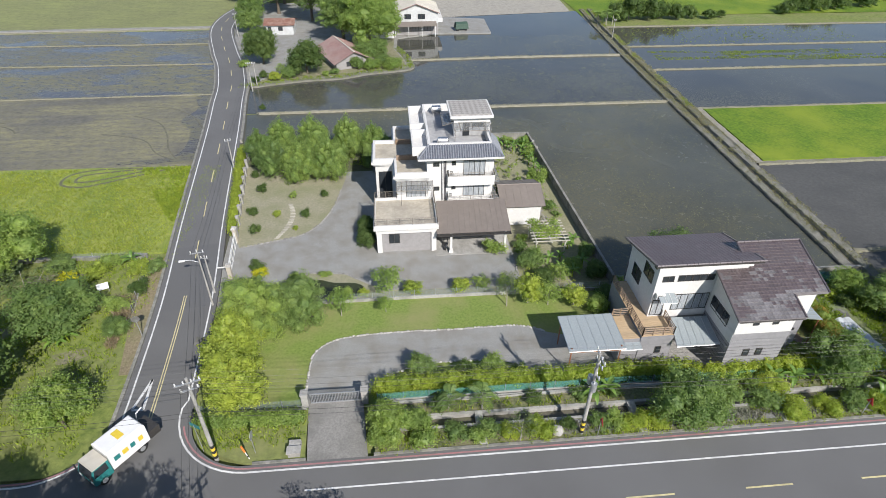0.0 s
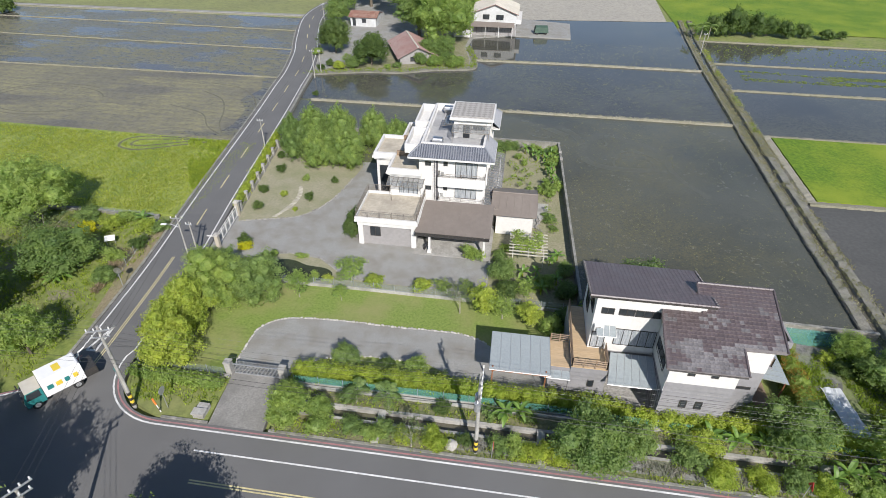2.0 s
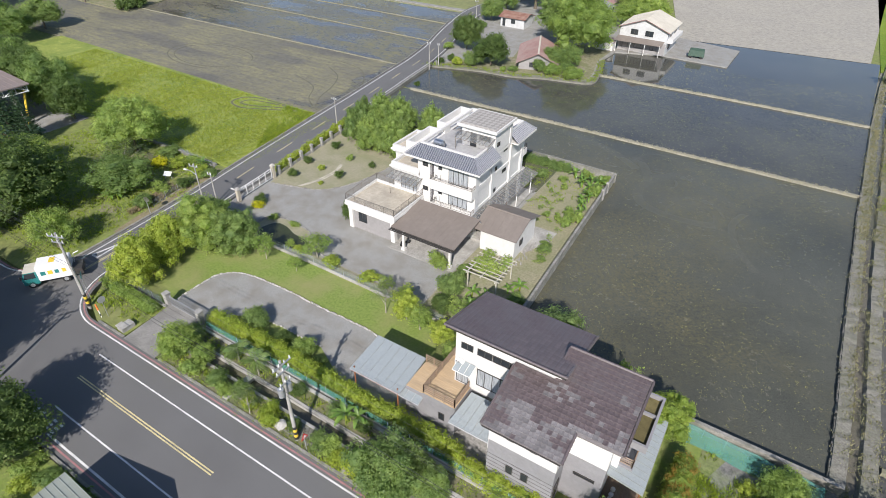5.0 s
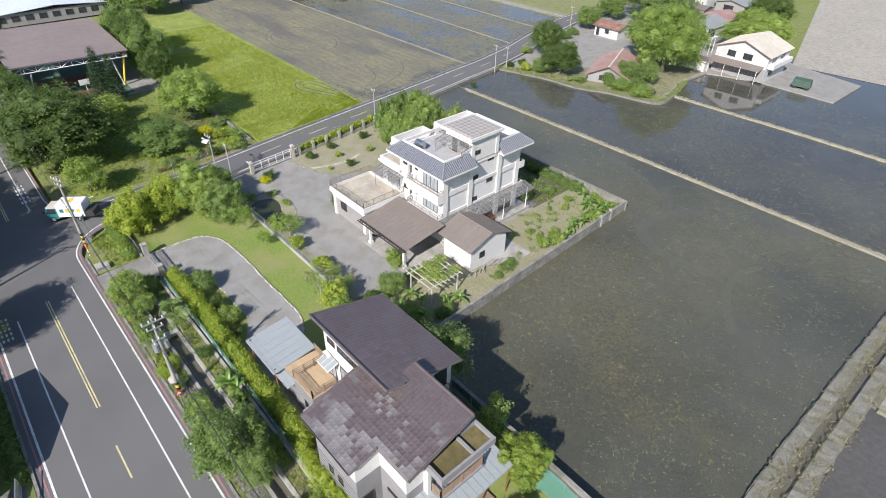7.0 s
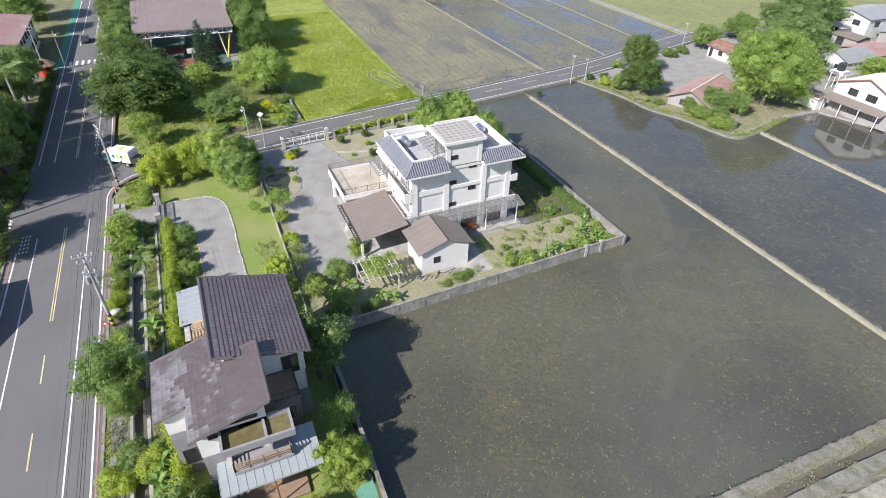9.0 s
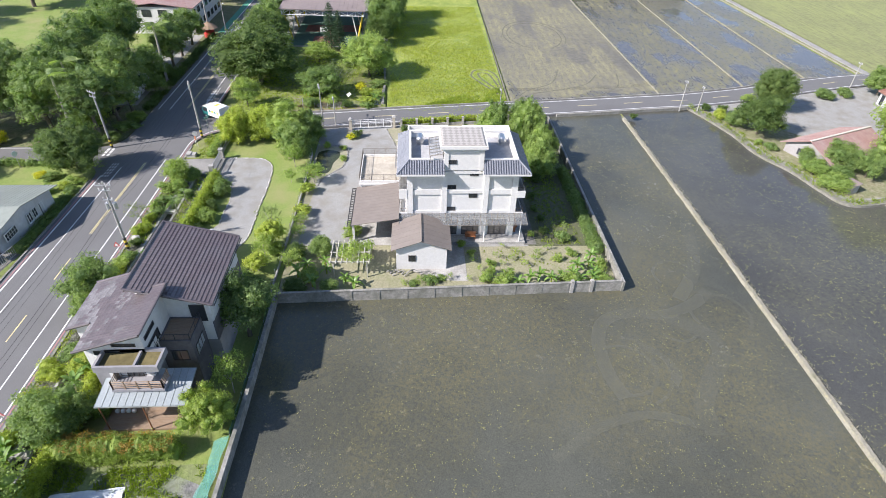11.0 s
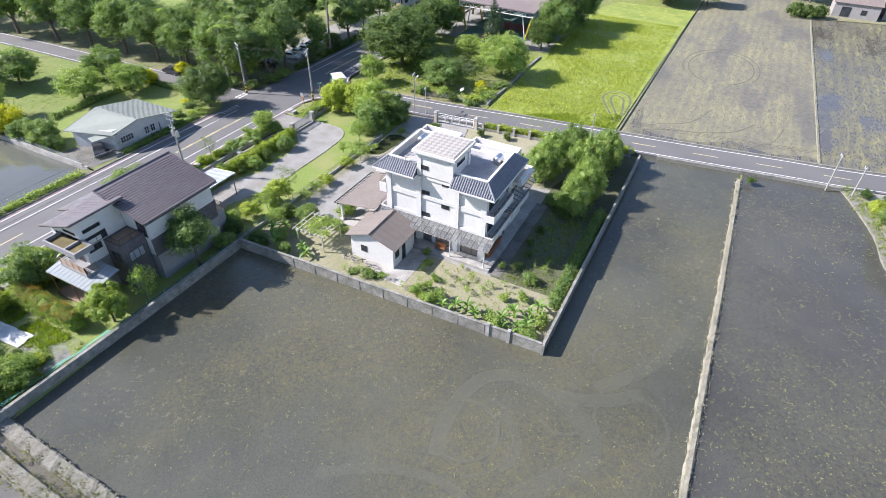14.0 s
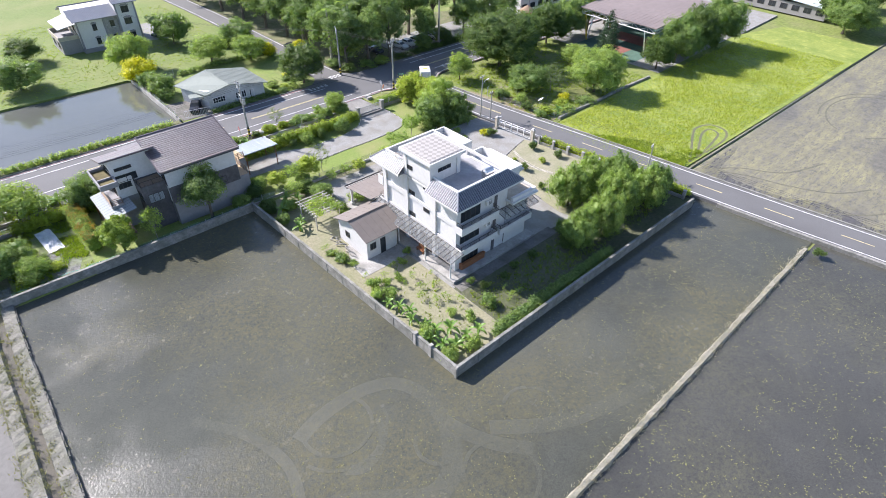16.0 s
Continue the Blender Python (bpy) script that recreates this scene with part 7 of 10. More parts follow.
hedge("front_hedge", [(28.4, 34.9), (36, 34.9), (43, 34.8), (52, 34.6)], 1.9, 1.35, "leaf_hedge", "long uneven yellow-green hedge beside the house", 32, 620, 0.15, 1.15)
hedge("corner_hedge", [(-18.2, 33.4), (-14.5, 33.2), (-9.6, 33.1)], 0.9, 1.2, "leaf_light", "low mixed hedge along the net fence", 33, 260, 0.17, z=0.0)
_ch = hedge("clipped_hedge", [(44.7, 35.6), (44.5, 44.8)], 2.3, 1.9, "leaf_clip", "thick clipped hedge with rusty young leaves on top", 34, 620, 0.1, core=0.92)
_tip = [(44.6 + rng.uniform(-0.5, 0.5), y + rng.uniform(-0.3, 0.3), rng.uniform(1.9, 2.2), 0.55, 0.55, 0.22) for y in np.repeat(np.arange(36, 44.8, 0.6), 2)]
part("young_leaves", crown(134, _tip, 2000, 0.11, core=0.0), M["leaf_rust"], _ch, "rusty orange young leaves")
for x, y, h in ((3.9, 33.2, 1.8), (7.0, 32.9, 2.2)):
    plant(K["palm"], x, y, -0.1, h, 3.2, rng.uniform(0, 360))
for x, y in ((35.3, 33.6), (37.4, 33.4), (39.6, 33.5), (41.4, 33.3), (45.4, 31.4), (47.0, 31.6), (44.2, 30.6), (17.6, 33.4), (18.8, 33.6)):
    plant(K["banana"], x, y, -0.1, rng.uniform(1.7, 2.4), rng.uniform(2.4, 3.2), rng.uniform(0, 360))

# villa
for x, y, h, w in ((-19.2, 80.5, 6.2, 5.2), (-14.4, 78.6, 6.8, 5.4), (-9.8, 78.8, 7.2, 5.8), (-3.4, 85.6, 6.2, 4.8), (-18.0, 86.2, 7.2, 5.4), (-12.8, 84.6, 8.2, 5.8), (-7.4, 86.2, 7.4, 5.2), (-21.8, 85.6, 5.6, 4.4)):
    plant(K["plume_b" if x < -18 else "plume"], x, y, LOT, h * 1.06, w, rng.uniform(0, 360), group="trees in the villa garden")
grove([("shrub_d", -19.9, 75.4, 1.2, 1.5), ("shrub_d", -19.9, 68.7, 1.2, 1.4), ("shrub_d", -18.9, 64.3, 1.3, 1.4), ("shrub_y", -16.6, 68.2, 0.9, 0.9), ("shrub_d", -12.7, 67.8, 1.2, 1.3), ("shrub_y", -13.7, 64.8, 0.5, 0.6), ("shrub_l", -15.0, 73.3, 0.9, 0.9), ("shrub_d", -21.5, 79.9, 1.2, 1.2), ("shrub_d", -10.5, 73.2, 1.0, 1.1),
       ("shrub_d", -17.3, 55.9, 1.2, 1.8), ("shrub_g", -16.6, 55.0, 0.9, 1.6), ("shrub_l", -12.6, 54.0, 0.6, 1.1), ("shrub_l", -9.0, 54.3, 0.5, 1.2), ("shrub_l", -6.0, 50.4, 0.8, 1.1), ("shrub_y", -4.2, 50.0, 1.0, 1.0), ("small", -1.5, 50.6, 3.2, 3.2), ("small_y", 1.4, 50.0, 1.7, 1.9), ("small_y", 7.0, 50.2, 1.5, 2.0), ("small", 9.6, 50.2, 1.6, 1.8), ("small", 12.2, 50.3, 1.6, 1.6), ("shrub_l", -13.4, 51.2, 0.7, 1.2),
       ("shrub_d", -4.0, 60.0, 2.2, 2.0), ("shrub_d", -4.1, 62.0, 2.4, 2.0), ("shrub_d", -4.2, 64.2, 1.8, 1.8), ("shrub_l", 12.2, 57.5, 1.5, 2.3), ("shrub", 15.6, 57.8, 1.2, 1.6), ("shrub_l", 16.3, 59.6, 0.9, 1.2),
       ("shrub", 16.0, 54.0, 2.4, 2.6), ("small", 19.0, 50.6, 2.4, 2.2), ("shrub_l", 21.4, 53.2, 1.6, 2.0), ("shrub_d", 17.0, 50.8, 1.8, 2.2), ("shrub", 23.4, 55.6, 1.6, 1.8), ("shrub_d", 23.6, 51.6, 1.8, 2.2), ("shrub_l", 15.8, 48.2, 1.6, 1.8)], LOT)
for i, (x, y) in enumerate(((14.9, 71.9), (16.6, 73.0), (18.1, 73.0), (15.4, 77.3), (20.0, 73.8), (19.1, 76.7), (17.9, 78.2), (18.9, 75.3), (16.5, 79.0), (19.2, 79.7), (18.0, 81.2), (17.0, 81.6), (18.1, 84.0), (12.7, 81.5), (10.3, 85.0), (10.9, 86.5), (9.6, 86.6), (21.8, 72.3), (21.9, 68.0), (21.6, 69.9), (22.6, 64.5), (22.2, 66.2), (20.6, 75.2), (15.8, 83.2), (17.6, 76.2))):
    if i in (0, 7, 12):
        plant(K["shrub_l"], x, y, LOT, 0.9, 1.0, rng.uniform(0, 360))
    else:
        plant(K[rng.choice(["sapling", "sapling", "sapling", "shrub_l"])], x, y, LOT, rng.uniform(0.7, 1.2), rng.uniform(0.6, 1.0), rng.uniform(0, 360), "", "young plants in the kitchen garden")
grove([("shrub", 13.7, 85.6, 1.5, 1.6), ("shrub_l", 22.0, 74.4, 1.3, 1.6), ("shrub_l", 21.6, 77.0, 1.2, 1.6), ("shrub_l", 17.0, 86.0, 1.0, 1.2)], LOT)
for x, y in ((22.4, 79.7), (21.9, 81.0), (21.9, 83.7), (21.6, 85.1), (22.4, 87.3), (21.0, 88.0), (18.1, 88.2), (19.4, 87.7), (20.2, 86.1), (22.8, 78.2), (22.6, 82.3), (22.8, 85.8), (18.6, 54.6), (20.2, 55.0), (21.8, 57.4), (22.8, 58.6), (19.4, 52.6), (20.8, 51.6), (22.6, 53.6)):
    plant(K["banana"], x, y, LOT, rng.uniform(1.5, 2.2), rng.uniform(1.8, 2.5), rng.uniform(0, 360), group="banana plants by the wall")
grove([("shrub_l", 23.0, 76.2, 1.4, 1.6), ("shrub_l", 22.8, 88.8, 1.6, 1.8), ("shrub_l", 19.8, 89.2, 1.3, 1.6), ("shrub_l", 22.6, 84.6, 1.5, 1.8)], LOT)
hedge("garden_hedge", [(16.2, 89.6), (10, 89.6), (2, 89.6), (-4.5, 89.6)], 1.3, 1.3, "leaf_mid", "loose green hedge along the back wall", 35, 240, 0.18)
hedge("roadside_hedge", [(-21.9, 64.0), (-23.0, 72), (-24.2, 80), (-25.3, 89.5)], 1.1, 0.9, "leaf_hedge", "narrow yellow-green hedge by the side road", 36, 200, 0.17, z=-0.1)
grove([("shrub_d", 12.0, 83.2, 0.9, 1.2), ("shrub_d", 6.5, 82.9, 0.8, 1.0), ("shrub_d", 3.0, 83.2, 0.9, 1.2), ("shrub_d", 9.0, 83.5, 0.8, 1.0), ("shrub_d", -1.5, 84.8, 1.4, 1.8), ("shrub", -4.2, 82.6, 2.0, 2.2)], LOT)

# east plot
grove([("broad_a", 54.0, 42.6, 3.6, 5.0), ("mid_c", 51.9, 46.2, 2.8, 3.2), ("shrub_d", 50.6, 44.0, 1.2, 2.0), ("shrub_y", 49.6, 45.6, 0.9, 1.2), ("broad_c", 59.5, 42, 6, 6.5), ("broad_a", 58.5, 36.5, 6.4, 7), ("broad_b", 64, 38, 6.4, 7.5), ("broad_c", 66, 46, 5.6, 6), ("shrub_y", 56, 39, 2.2, 2.6), ("broad_b", 74, 41, 7, 8), ("broad_a", 84, 40, 7, 8)], LOT)

# west plot and school
grove([("broad_b", -42.4, 34.2, 10.6, 13.5), ("broad_b", -48.6, 33.0, 8.0, 8.0), ("broad_c", -46.8, 56.4, 8.6, 9.6), ("broad_a", -36.4, 47.4, 4.8, 6.8), ("bare", -40.3, 50.4, 5.0, 6.6), ("mid_c", -30.2, 34.2, 5.2, 4.6), ("conifer", -64.4, 46.4, 10.6, 4.8), ("conifer", -63.2, 48.4, 9.2, 4.2), ("broad_a", -74.5, 58.6, 9.4, 7.6), ("broad_b", -82, 58.8, 10, 8), ("broad_a", -91, 60.0, 10.4, 9), ("broad_b", -67.5, 58.0, 6.5, 6.5),
       ("broad_b", -52, 31.5, 8, 8), ("broad_c", -55.5, 44.5, 4.2, 5), ("broad_a", -128, 76, 8.4, 11), ("broad_b", -137, 72, 9, 11), ("broad_a", -133, 88, 7, 8), ("tall", -78, 31.4, 9, 8), ("tall_b", -86, 31.2, 9, 8), ("tall", -93.5, 31.4, 9, 8), ("broad_b", -62, 31.2, 8.5, 8), ("broad_a", -70, 31.0, 8, 7.5), ("broad_b", -100, 31, 10, 10), ("broad_b", -112, 33, 10, 10), ("shrub_g", -38.8, 55.0, 1.5, 2.0), ("shrub_y", -31.2, 56.8, 1.4, 2.2), ("shrub_y", -36.0, 56.6, 1.4, 2.2), ("shrub", -29.4, 57.0, 1.4, 2.0), ("shrub_l", -60, 47.2, 1.0, 2.2), ("shrub_y", -61.5, 44.6, 0.9, 2.4), ("shrub", -30.2, 46.5, 1.6, 2.4), ("shrub_l", -31.5, 50.2, 1.4, 2.4), ("shrub_d", -30.2, 53.0, 1.3, 2.2), ("shrub_l", -35.0, 59.0, 1.0, 2.6), ("shrub", -41, 58.6, 1.2, 3.0)], -0.25)
for x, y in ((-35.4, 44.6), (-34.6, 45.2), (-32.6, 58.4)):
    plant(K["banana"], x, y, -0.25, 2.0, 2.6, rng.uniform(0, 360))

# park and lane south of the road
grove([("tall", -16.5, 12.6, 11.5, 8.5), ("tall_b", -21.5, 14.0, 11.5, 8.5), ("tall", -27.4, 13.8, 13, 8), ("tall_b", -17.5, 4.6, 12.5, 9), ("tall", -24.5, 5.0, 13.5, 9), ("tall", -32.0, 4.4, 15, 9.5), ("tall_b", -40.5, 4.6, 15, 9.5), ("tall", -48.5, 4.8, 15, 9.5), ("tall_b", -37.6, 14.4, 9, 5.5), ("tall_b", -16.8, -4.2, 12.5, 9), ("tall", -25.0, -4.5, 13, 10), ("tall", -16.4, -13, 12, 9), ("tall_b", -25.5, -14.0, 10, 8), ("tall_b", -15.8, -22.5, 12, 9), ("tall", -24.0, -25, 10.5, 9), ("tall", -14.8, -33, 12, 9), ("tall_b", -23, -37, 10, 9), ("tall", -14.0, -44, 12, 9.5), ("tall_b", -21, -49, 12, 10), ("tall", -12.6, -57, 12, 10), ("tall_b", -88, -56, 13, 13), ("tall", -76, -56, 13, 12), ("tall", -98, -40, 13, 13), ("tall_b", -112, -36, 13, 13), ("tall", -58, 13.2, 9, 7), ("tall_b", -66, 13.0, 8.5, 7), ("tall_b", -51.0, 13.6, 9.5, 7), ("broad_b", -42.5, 15.2, 3.4, 4.0), ("broad_a", -36, 15.6, 3.2, 3.6), ("tall", -125, -22, 12, 13), ("tall_b", -130, -6, 12, 13), ("tall", -120, 6, 11, 11), ("tall_b", -106, 9, 10, 10), ("tall", -60, 0.6, 11.5, 9), ("tall", -12, -72, 12, 10), ("tall_b", -20, -66, 12, 11), ("tall", -10, -86, 12, 11), ("tall_b", -30, -60, 13, 12)], -0.12)
grove([("shrub_d", -15.4, 15.2, 1.4, 3.0), ("shrub", -19.6, 15.8, 1.5, 3.2), ("shrub_l", -23.4, 16.0, 1.6, 3.0), ("shrub", -14.2, 10.6, 1.6, 2.8), ("broad_c", -18.5, 10.4, 5.5, 6.0), ("gold", -13.8, -2.6, 2.4, 2.6)], -0.12)
for x, y in ((-40.6, 15.8), (-14.6, 9.6), (-20.6, 8.4), (-17.3, -7.0), (-30.5, 9.5)):
    plant(K["royal"], x, y, -0.12, 11.5, 4.4, rng.uniform(0, 360))
grove([("broad_b", -4.4, 14.6, 7.2, 7.4), ("gold", 20.4, -7.2, 4.8, 5.4), ("broad_c", 19.8, -14.5, 7.4, 7.6), ("broad_c", 5.0, -8.4, 5.4, 7.0), ("broad_c", -2.2, -4.0, 5.0, 6.4), ("bare", 4.0, -10.4, 5.0, 5.6), ("gold", -6.4, -3.8, 3.0, 2.8), ("broad_a", 19.8, 1.6, 3.6, 4.4), ("broad_a", 20.4, -1.8, 3.4, 3.6), ("shrub", 20.2, 5.2, 2.2, 2.6), ("broad_a", -4.4, -14, 5.6, 6.6), ("broad_a", 6.5, -26, 6.4, 7.5), ("shrub_d", -1.6, -16.4, 1.8, 3), ("broad_a", 40, -18, 5.5, 8), ("broad_b", 36, -34, 4.6, 7), ("shrub_d", -3.6, -8.0, 1.6, 2.6), ("shrub", 1.2, 16.0, 0.9, 1.8), ("shrub_l", -1.4, 15.6, 1.0, 2.0), ("shrub_y", 0.0, 14.4, 0.8, 1.4), ("shrub", -2.6, 11.4, 1.0, 2.0), ("shrub_l", 1.6, 12.2, 1.1, 2.2), ("shrub_g", -3.2, 9.6, 0.9, 1.6)], -0.12)
hedge("verge_hedge", [(24, 16.3), (40, 16.3), (60, 16.2), (90, 16.2)], 0.9, 1.1, "leaf_light", "low green hedge between the pond and the road", 37, 120, 0.2, 1.1, -0.05)
hedge("verge_hedge", [(2.6, 16.3), (9.5, 16.3), (15.4, 16.4)], 0.8, 1.0, "leaf_mid", "low hedge in front of the grey house", 38, 160, 0.17, z=-0.12)
hedge("lane_hedge", [(-6.6, 11), (-6.9, 2), (-6.9, -6), (8, -5.8), (14, -5.6)], 1.0, 1.1, "leaf_mid", "low hedge round the lawn of the grey house", 39, 110, 0.2, 1.0, -0.12)
hedge("park_hedge", [(-28, 16.4), (-40, 16.4), (-56, 16.3), (-72, 16.2)], 1.2, 1.3, "leaf_dark", "dark hedge between the car park and the road", 40, 130, 0.22, 1.1, -0.12)

# the farm to the north and the far rows
grove([("broad_b", -18.6, 129.0, 6.4, 7.4), ("broad_b", -29.6, 136.8, 7.6, 6.4), ("bush_y", -25.2, 124.8, 1.9, 2.2), ("bush", -22.4, 126.0, 2.6, 2.6), ("shrub_d", -28.0, 126.4, 1.5, 2.0), ("shrub", -12.4, 128.2, 1.3, 1.8), ("shrub_l", -14.4, 127.0, 1.0, 1.4), ("small", -24.2, 127.6, 2.6, 2.0), ("bush", -35.2, 152.0, 1.8, 3.0), ("bush", -36.4, 157.0, 1.6, 2.6), ("giant", -4.6, 149.0, 14.0, 15), ("tall_b", -11.5, 153.0, 13, 11), ("bush_l", -4.2, 131.0, 2.4, 3.4), ("bush", -1.2, 133.4, 2.4, 3.2), ("mid_a", -2.6, 139.0, 4.4, 3.6), ("bush", -7.4, 131.4, 2.4, 2.6), ("broad_a", -6.0, 136.0, 4.2, 5.0), ("shrub_l", 0.6, 131.2, 2.4, 4.0), ("tall", -13, 166, 13, 12), ("tall", -22, 176, 12, 11), ("broad_a", -37.8, 165.4, 5.2, 6), ("shrub_l", -33.6, 134.5, 1.5, 2.6), ("broad_a", -40.2, 180, 6, 7), ("tall", -33, 186, 12, 12), ("broad_c", -1.6, 181, 6.4, 9), ("broad_c", 2, 190, 7, 10), ("broad_c", -4.6, 196, 6.8, 9), ("broad_b", -6, 208, 8, 10), ("tall", -33, 199, 12, 12), ("broad_c", -40, 214, 8, 9), ("shrub_d", -29.0, 123.6, 1.2, 1.8), ("broad_a", -45, 205, 7, 9), ("shrub_d", -25.2, 107.8, 0.9, 1.4)], -0.15)
for x, y, h, w in ((68.5, 172.0, 4.6, 5.4), (73.0, 173.4, 6.4, 7.0), (78.4, 172.2, 5.6, 5.6), (83.0, 174.0, 4.6, 5.0), (87.4, 172.6, 4.2, 4.2), (92.6, 174.4, 3.2, 4.4), (98.2, 173.0, 2.4, 3.6), (102.6, 174.6, 1.8, 2.8), (126.0, 178.0, 3.0, 4.6), (131.0, 180.4, 4.4, 6.0), (138.0, 182.0, 5.0, 7.0), (147.0, 184.0, 5.0, 7.0), (158.0, 186.0, 4.4, 6.4)):
    plant(K["far_bush"], x, y, -0.4, h, w, rng.uniform(0, 360))
for x, y in ((61.5, 167.5), (64.5, 170.0), (63.2, 165.6), (66, 168)):
    plant(K["palm"], x, y, -0.3, 3.2, 4.5, rng.uniform(0, 360))
for i in range(20):
    plant(K[rng.choice(["tall", "tall_b", "broad_b"])], -150 - i * 6 + rng.uniform(-2, 2), 66 + i * 6 + rng.uniform(-4, 4), -0.4, rng.uniform(7, 11), rng.uniform(9, 13), rng.uniform(0, 360))
for i, y in enumerate((111, 116, 122, 126, 131, 138, 142, 150, 155, 163, 168)):
    plant(K[("tall", "tall_b", "broad_b")[i % 3]], -154 + rng.uniform(-2, 2), y, -0.4, rng.uniform(12, 15.5), rng.uniform(6.5, 8.5), rng.uniform(0, 360))
for y in (112, 115, 118, 158, 161):
    plant(K["far_bush"], -134 - (y - 112) * 0.12, y, -0.4, rng.uniform(2.2, 3.4), rng.uniform(3.6, 5.0), rng.uniform(0, 360))

# ---- poles and cables ----
def insulator(parent, x, y, z):
    part("insulator", Geo().tube([(x, y, z), (x, y, z + 0.1), (x, y, z + 0.16), (x, y, z + 0.26)], [0.03, 0.07, 0.05, 0.06], 6), M["white_metal"], parent)


def utility_pole(x, y, height, arms, turn=0.0, bands=True, transformers=0, lamp=False, label="grey concrete utility pole with steel crossarms"):
    """Tapered concrete pole, banded foot, crossarms with insulators, cans and a street light."""
    th = thing("utility_pole", label, "utility pole", x, y, -0.1, turn)
    r = 0.19 if height > 8 else 0.12
    sh = part("shaft", Geo().tube([(0, 0, -0.2), (0, 0, height * 0.5), (0, 0, height)], [r, r * 0.82, r * 0.58], 10), M["concrete"], th)
    if bands:
        for i in range(5):
            part("warning_band", Geo().tube([(0, 0, 0.25 + i * 0.34), (0, 0, 0.25 + i * 0.34 + 0.33)], 0.198 - 0.003 * i, 10), M["yellow" if i % 2 else "black"], th, "yellow warning band" if i % 2 else "black warning band")
    for z, half, n in arms:
        a = part("crossarm", Geo().box(-half, -0.19, z - 0.05, half, -0.09, z + 0.05), M["steel"], th)
        for i in range(n):
            insulator(a, -half + 0.1 + (2 * half - 0.2) * i / (n - 1), -0.14, z + 0.05)
    for i in range(transformers):
        c = part("transformer", Geo().tube([(0.42 * (1 if i else -1), 0.1, height * 0.62), (0.42 * (1 if i else -1), 0.1, height * 0.62 + 0.85)], 0.26, 10), M["steel"], th, "grey transformer can")
        part("bushing", Geo().tube([(0.42 * (1 if i else -1), 0.1, height * 0.62 + 0.85), (0.42 * (1 if i else -1), 0.1, height * 0.62 + 1.05)], [0.08, 0.04], 6), M["white_metal"], c)
    if lamp:
        part("lamp_arm", Geo().tube([(0, 0, height * 0.78), (-0.9, 0, height * 0.84), (-1.5, 0, height * 0.84)], 0.035, 6), M["steel"], th)
        part("lamp_head", Geo().box(-2.0, -0.12, height * 0.84 - 0.05, -1.4, 0.12, height * 0.84 + 0.06), M["white_metal"], th)
    return th


TOP = [(9.6, 0.95, 4), (8.9, 0.7, 3)]
utility_pole(-16.1, 29.7, 10.0, TOP, 20, label="grey concrete utility pole with a yellow and black foot")
utility_pole(15.3, 29.5, 10.0, TOP + [(7.6, 0.6, 3)], 90, transformers=2, label="concrete utility pole with transformers and a banded foot")
utility_pole(62.0, 29.6, 10.0, TOP, 90)
utility_pole(-50.0, 29.4, 10.0, TOP, 90)
utility_pole(-21.0, 49.6, 7.8, [(7.4, 0.7, 3)], 10, False, 0, True, "concrete pole with a street light at the side road")
utility_pole(-21.3, 51.8, 5.4, [(5.1, 0.4, 2)], 0, False, label="short concrete pole at the villa gate")
utility_pole(-25.2, 82.0, 5.6, [(5.3, 0.5, 3)], 10, False, label="slender roadside pole by the hedge")
utility_pole(-28.9, 118.4, 6.0, [(5.7, 0.5, 3)], 10, False, label="slender roadside pole at the paddy corner")
utility_pole(-28.6, 121.9, 5.0, [(4.7, 0.4, 2)], 10, False, label="slender roadside pole at the farm")
utility_pole(-40.2, 160.6, 6.0, [(5.7, 0.5, 3)], 10, False, label="slender roadside pole by the farm")
utility_pole(60.6, 152.4, 5.0, [(4.7, 0.4, 2)], 0, False, label="thin pole on the bund")
utility_pole(-12.4, 16.2, 9.5, TOP, 60, label="concrete utility pole at the lane")
utility_pole(-75.5, 18.6, 8.0, [], 0, False, 0, True, "street light pole by the school")
utility_pole(-73.8, 15.0, 9.5, TOP, 60, False, label="utility pole by the school gate")


def cable(a, b, sag, radius=0.011, material="cable", group="overhead cables"):
    a, b = Vector(a), Vector(b)
    pts = []
    for i in range(13):
        t = i / 12
        p = a.lerp(b, t)
        p.z -= 4 * sag * t * (1 - t)
        pts.append(p)
    return single("power_cable", Geo().tube(pts, radius, 4, False), M[material], "thin dark overhead cable between poles", "cable", group)


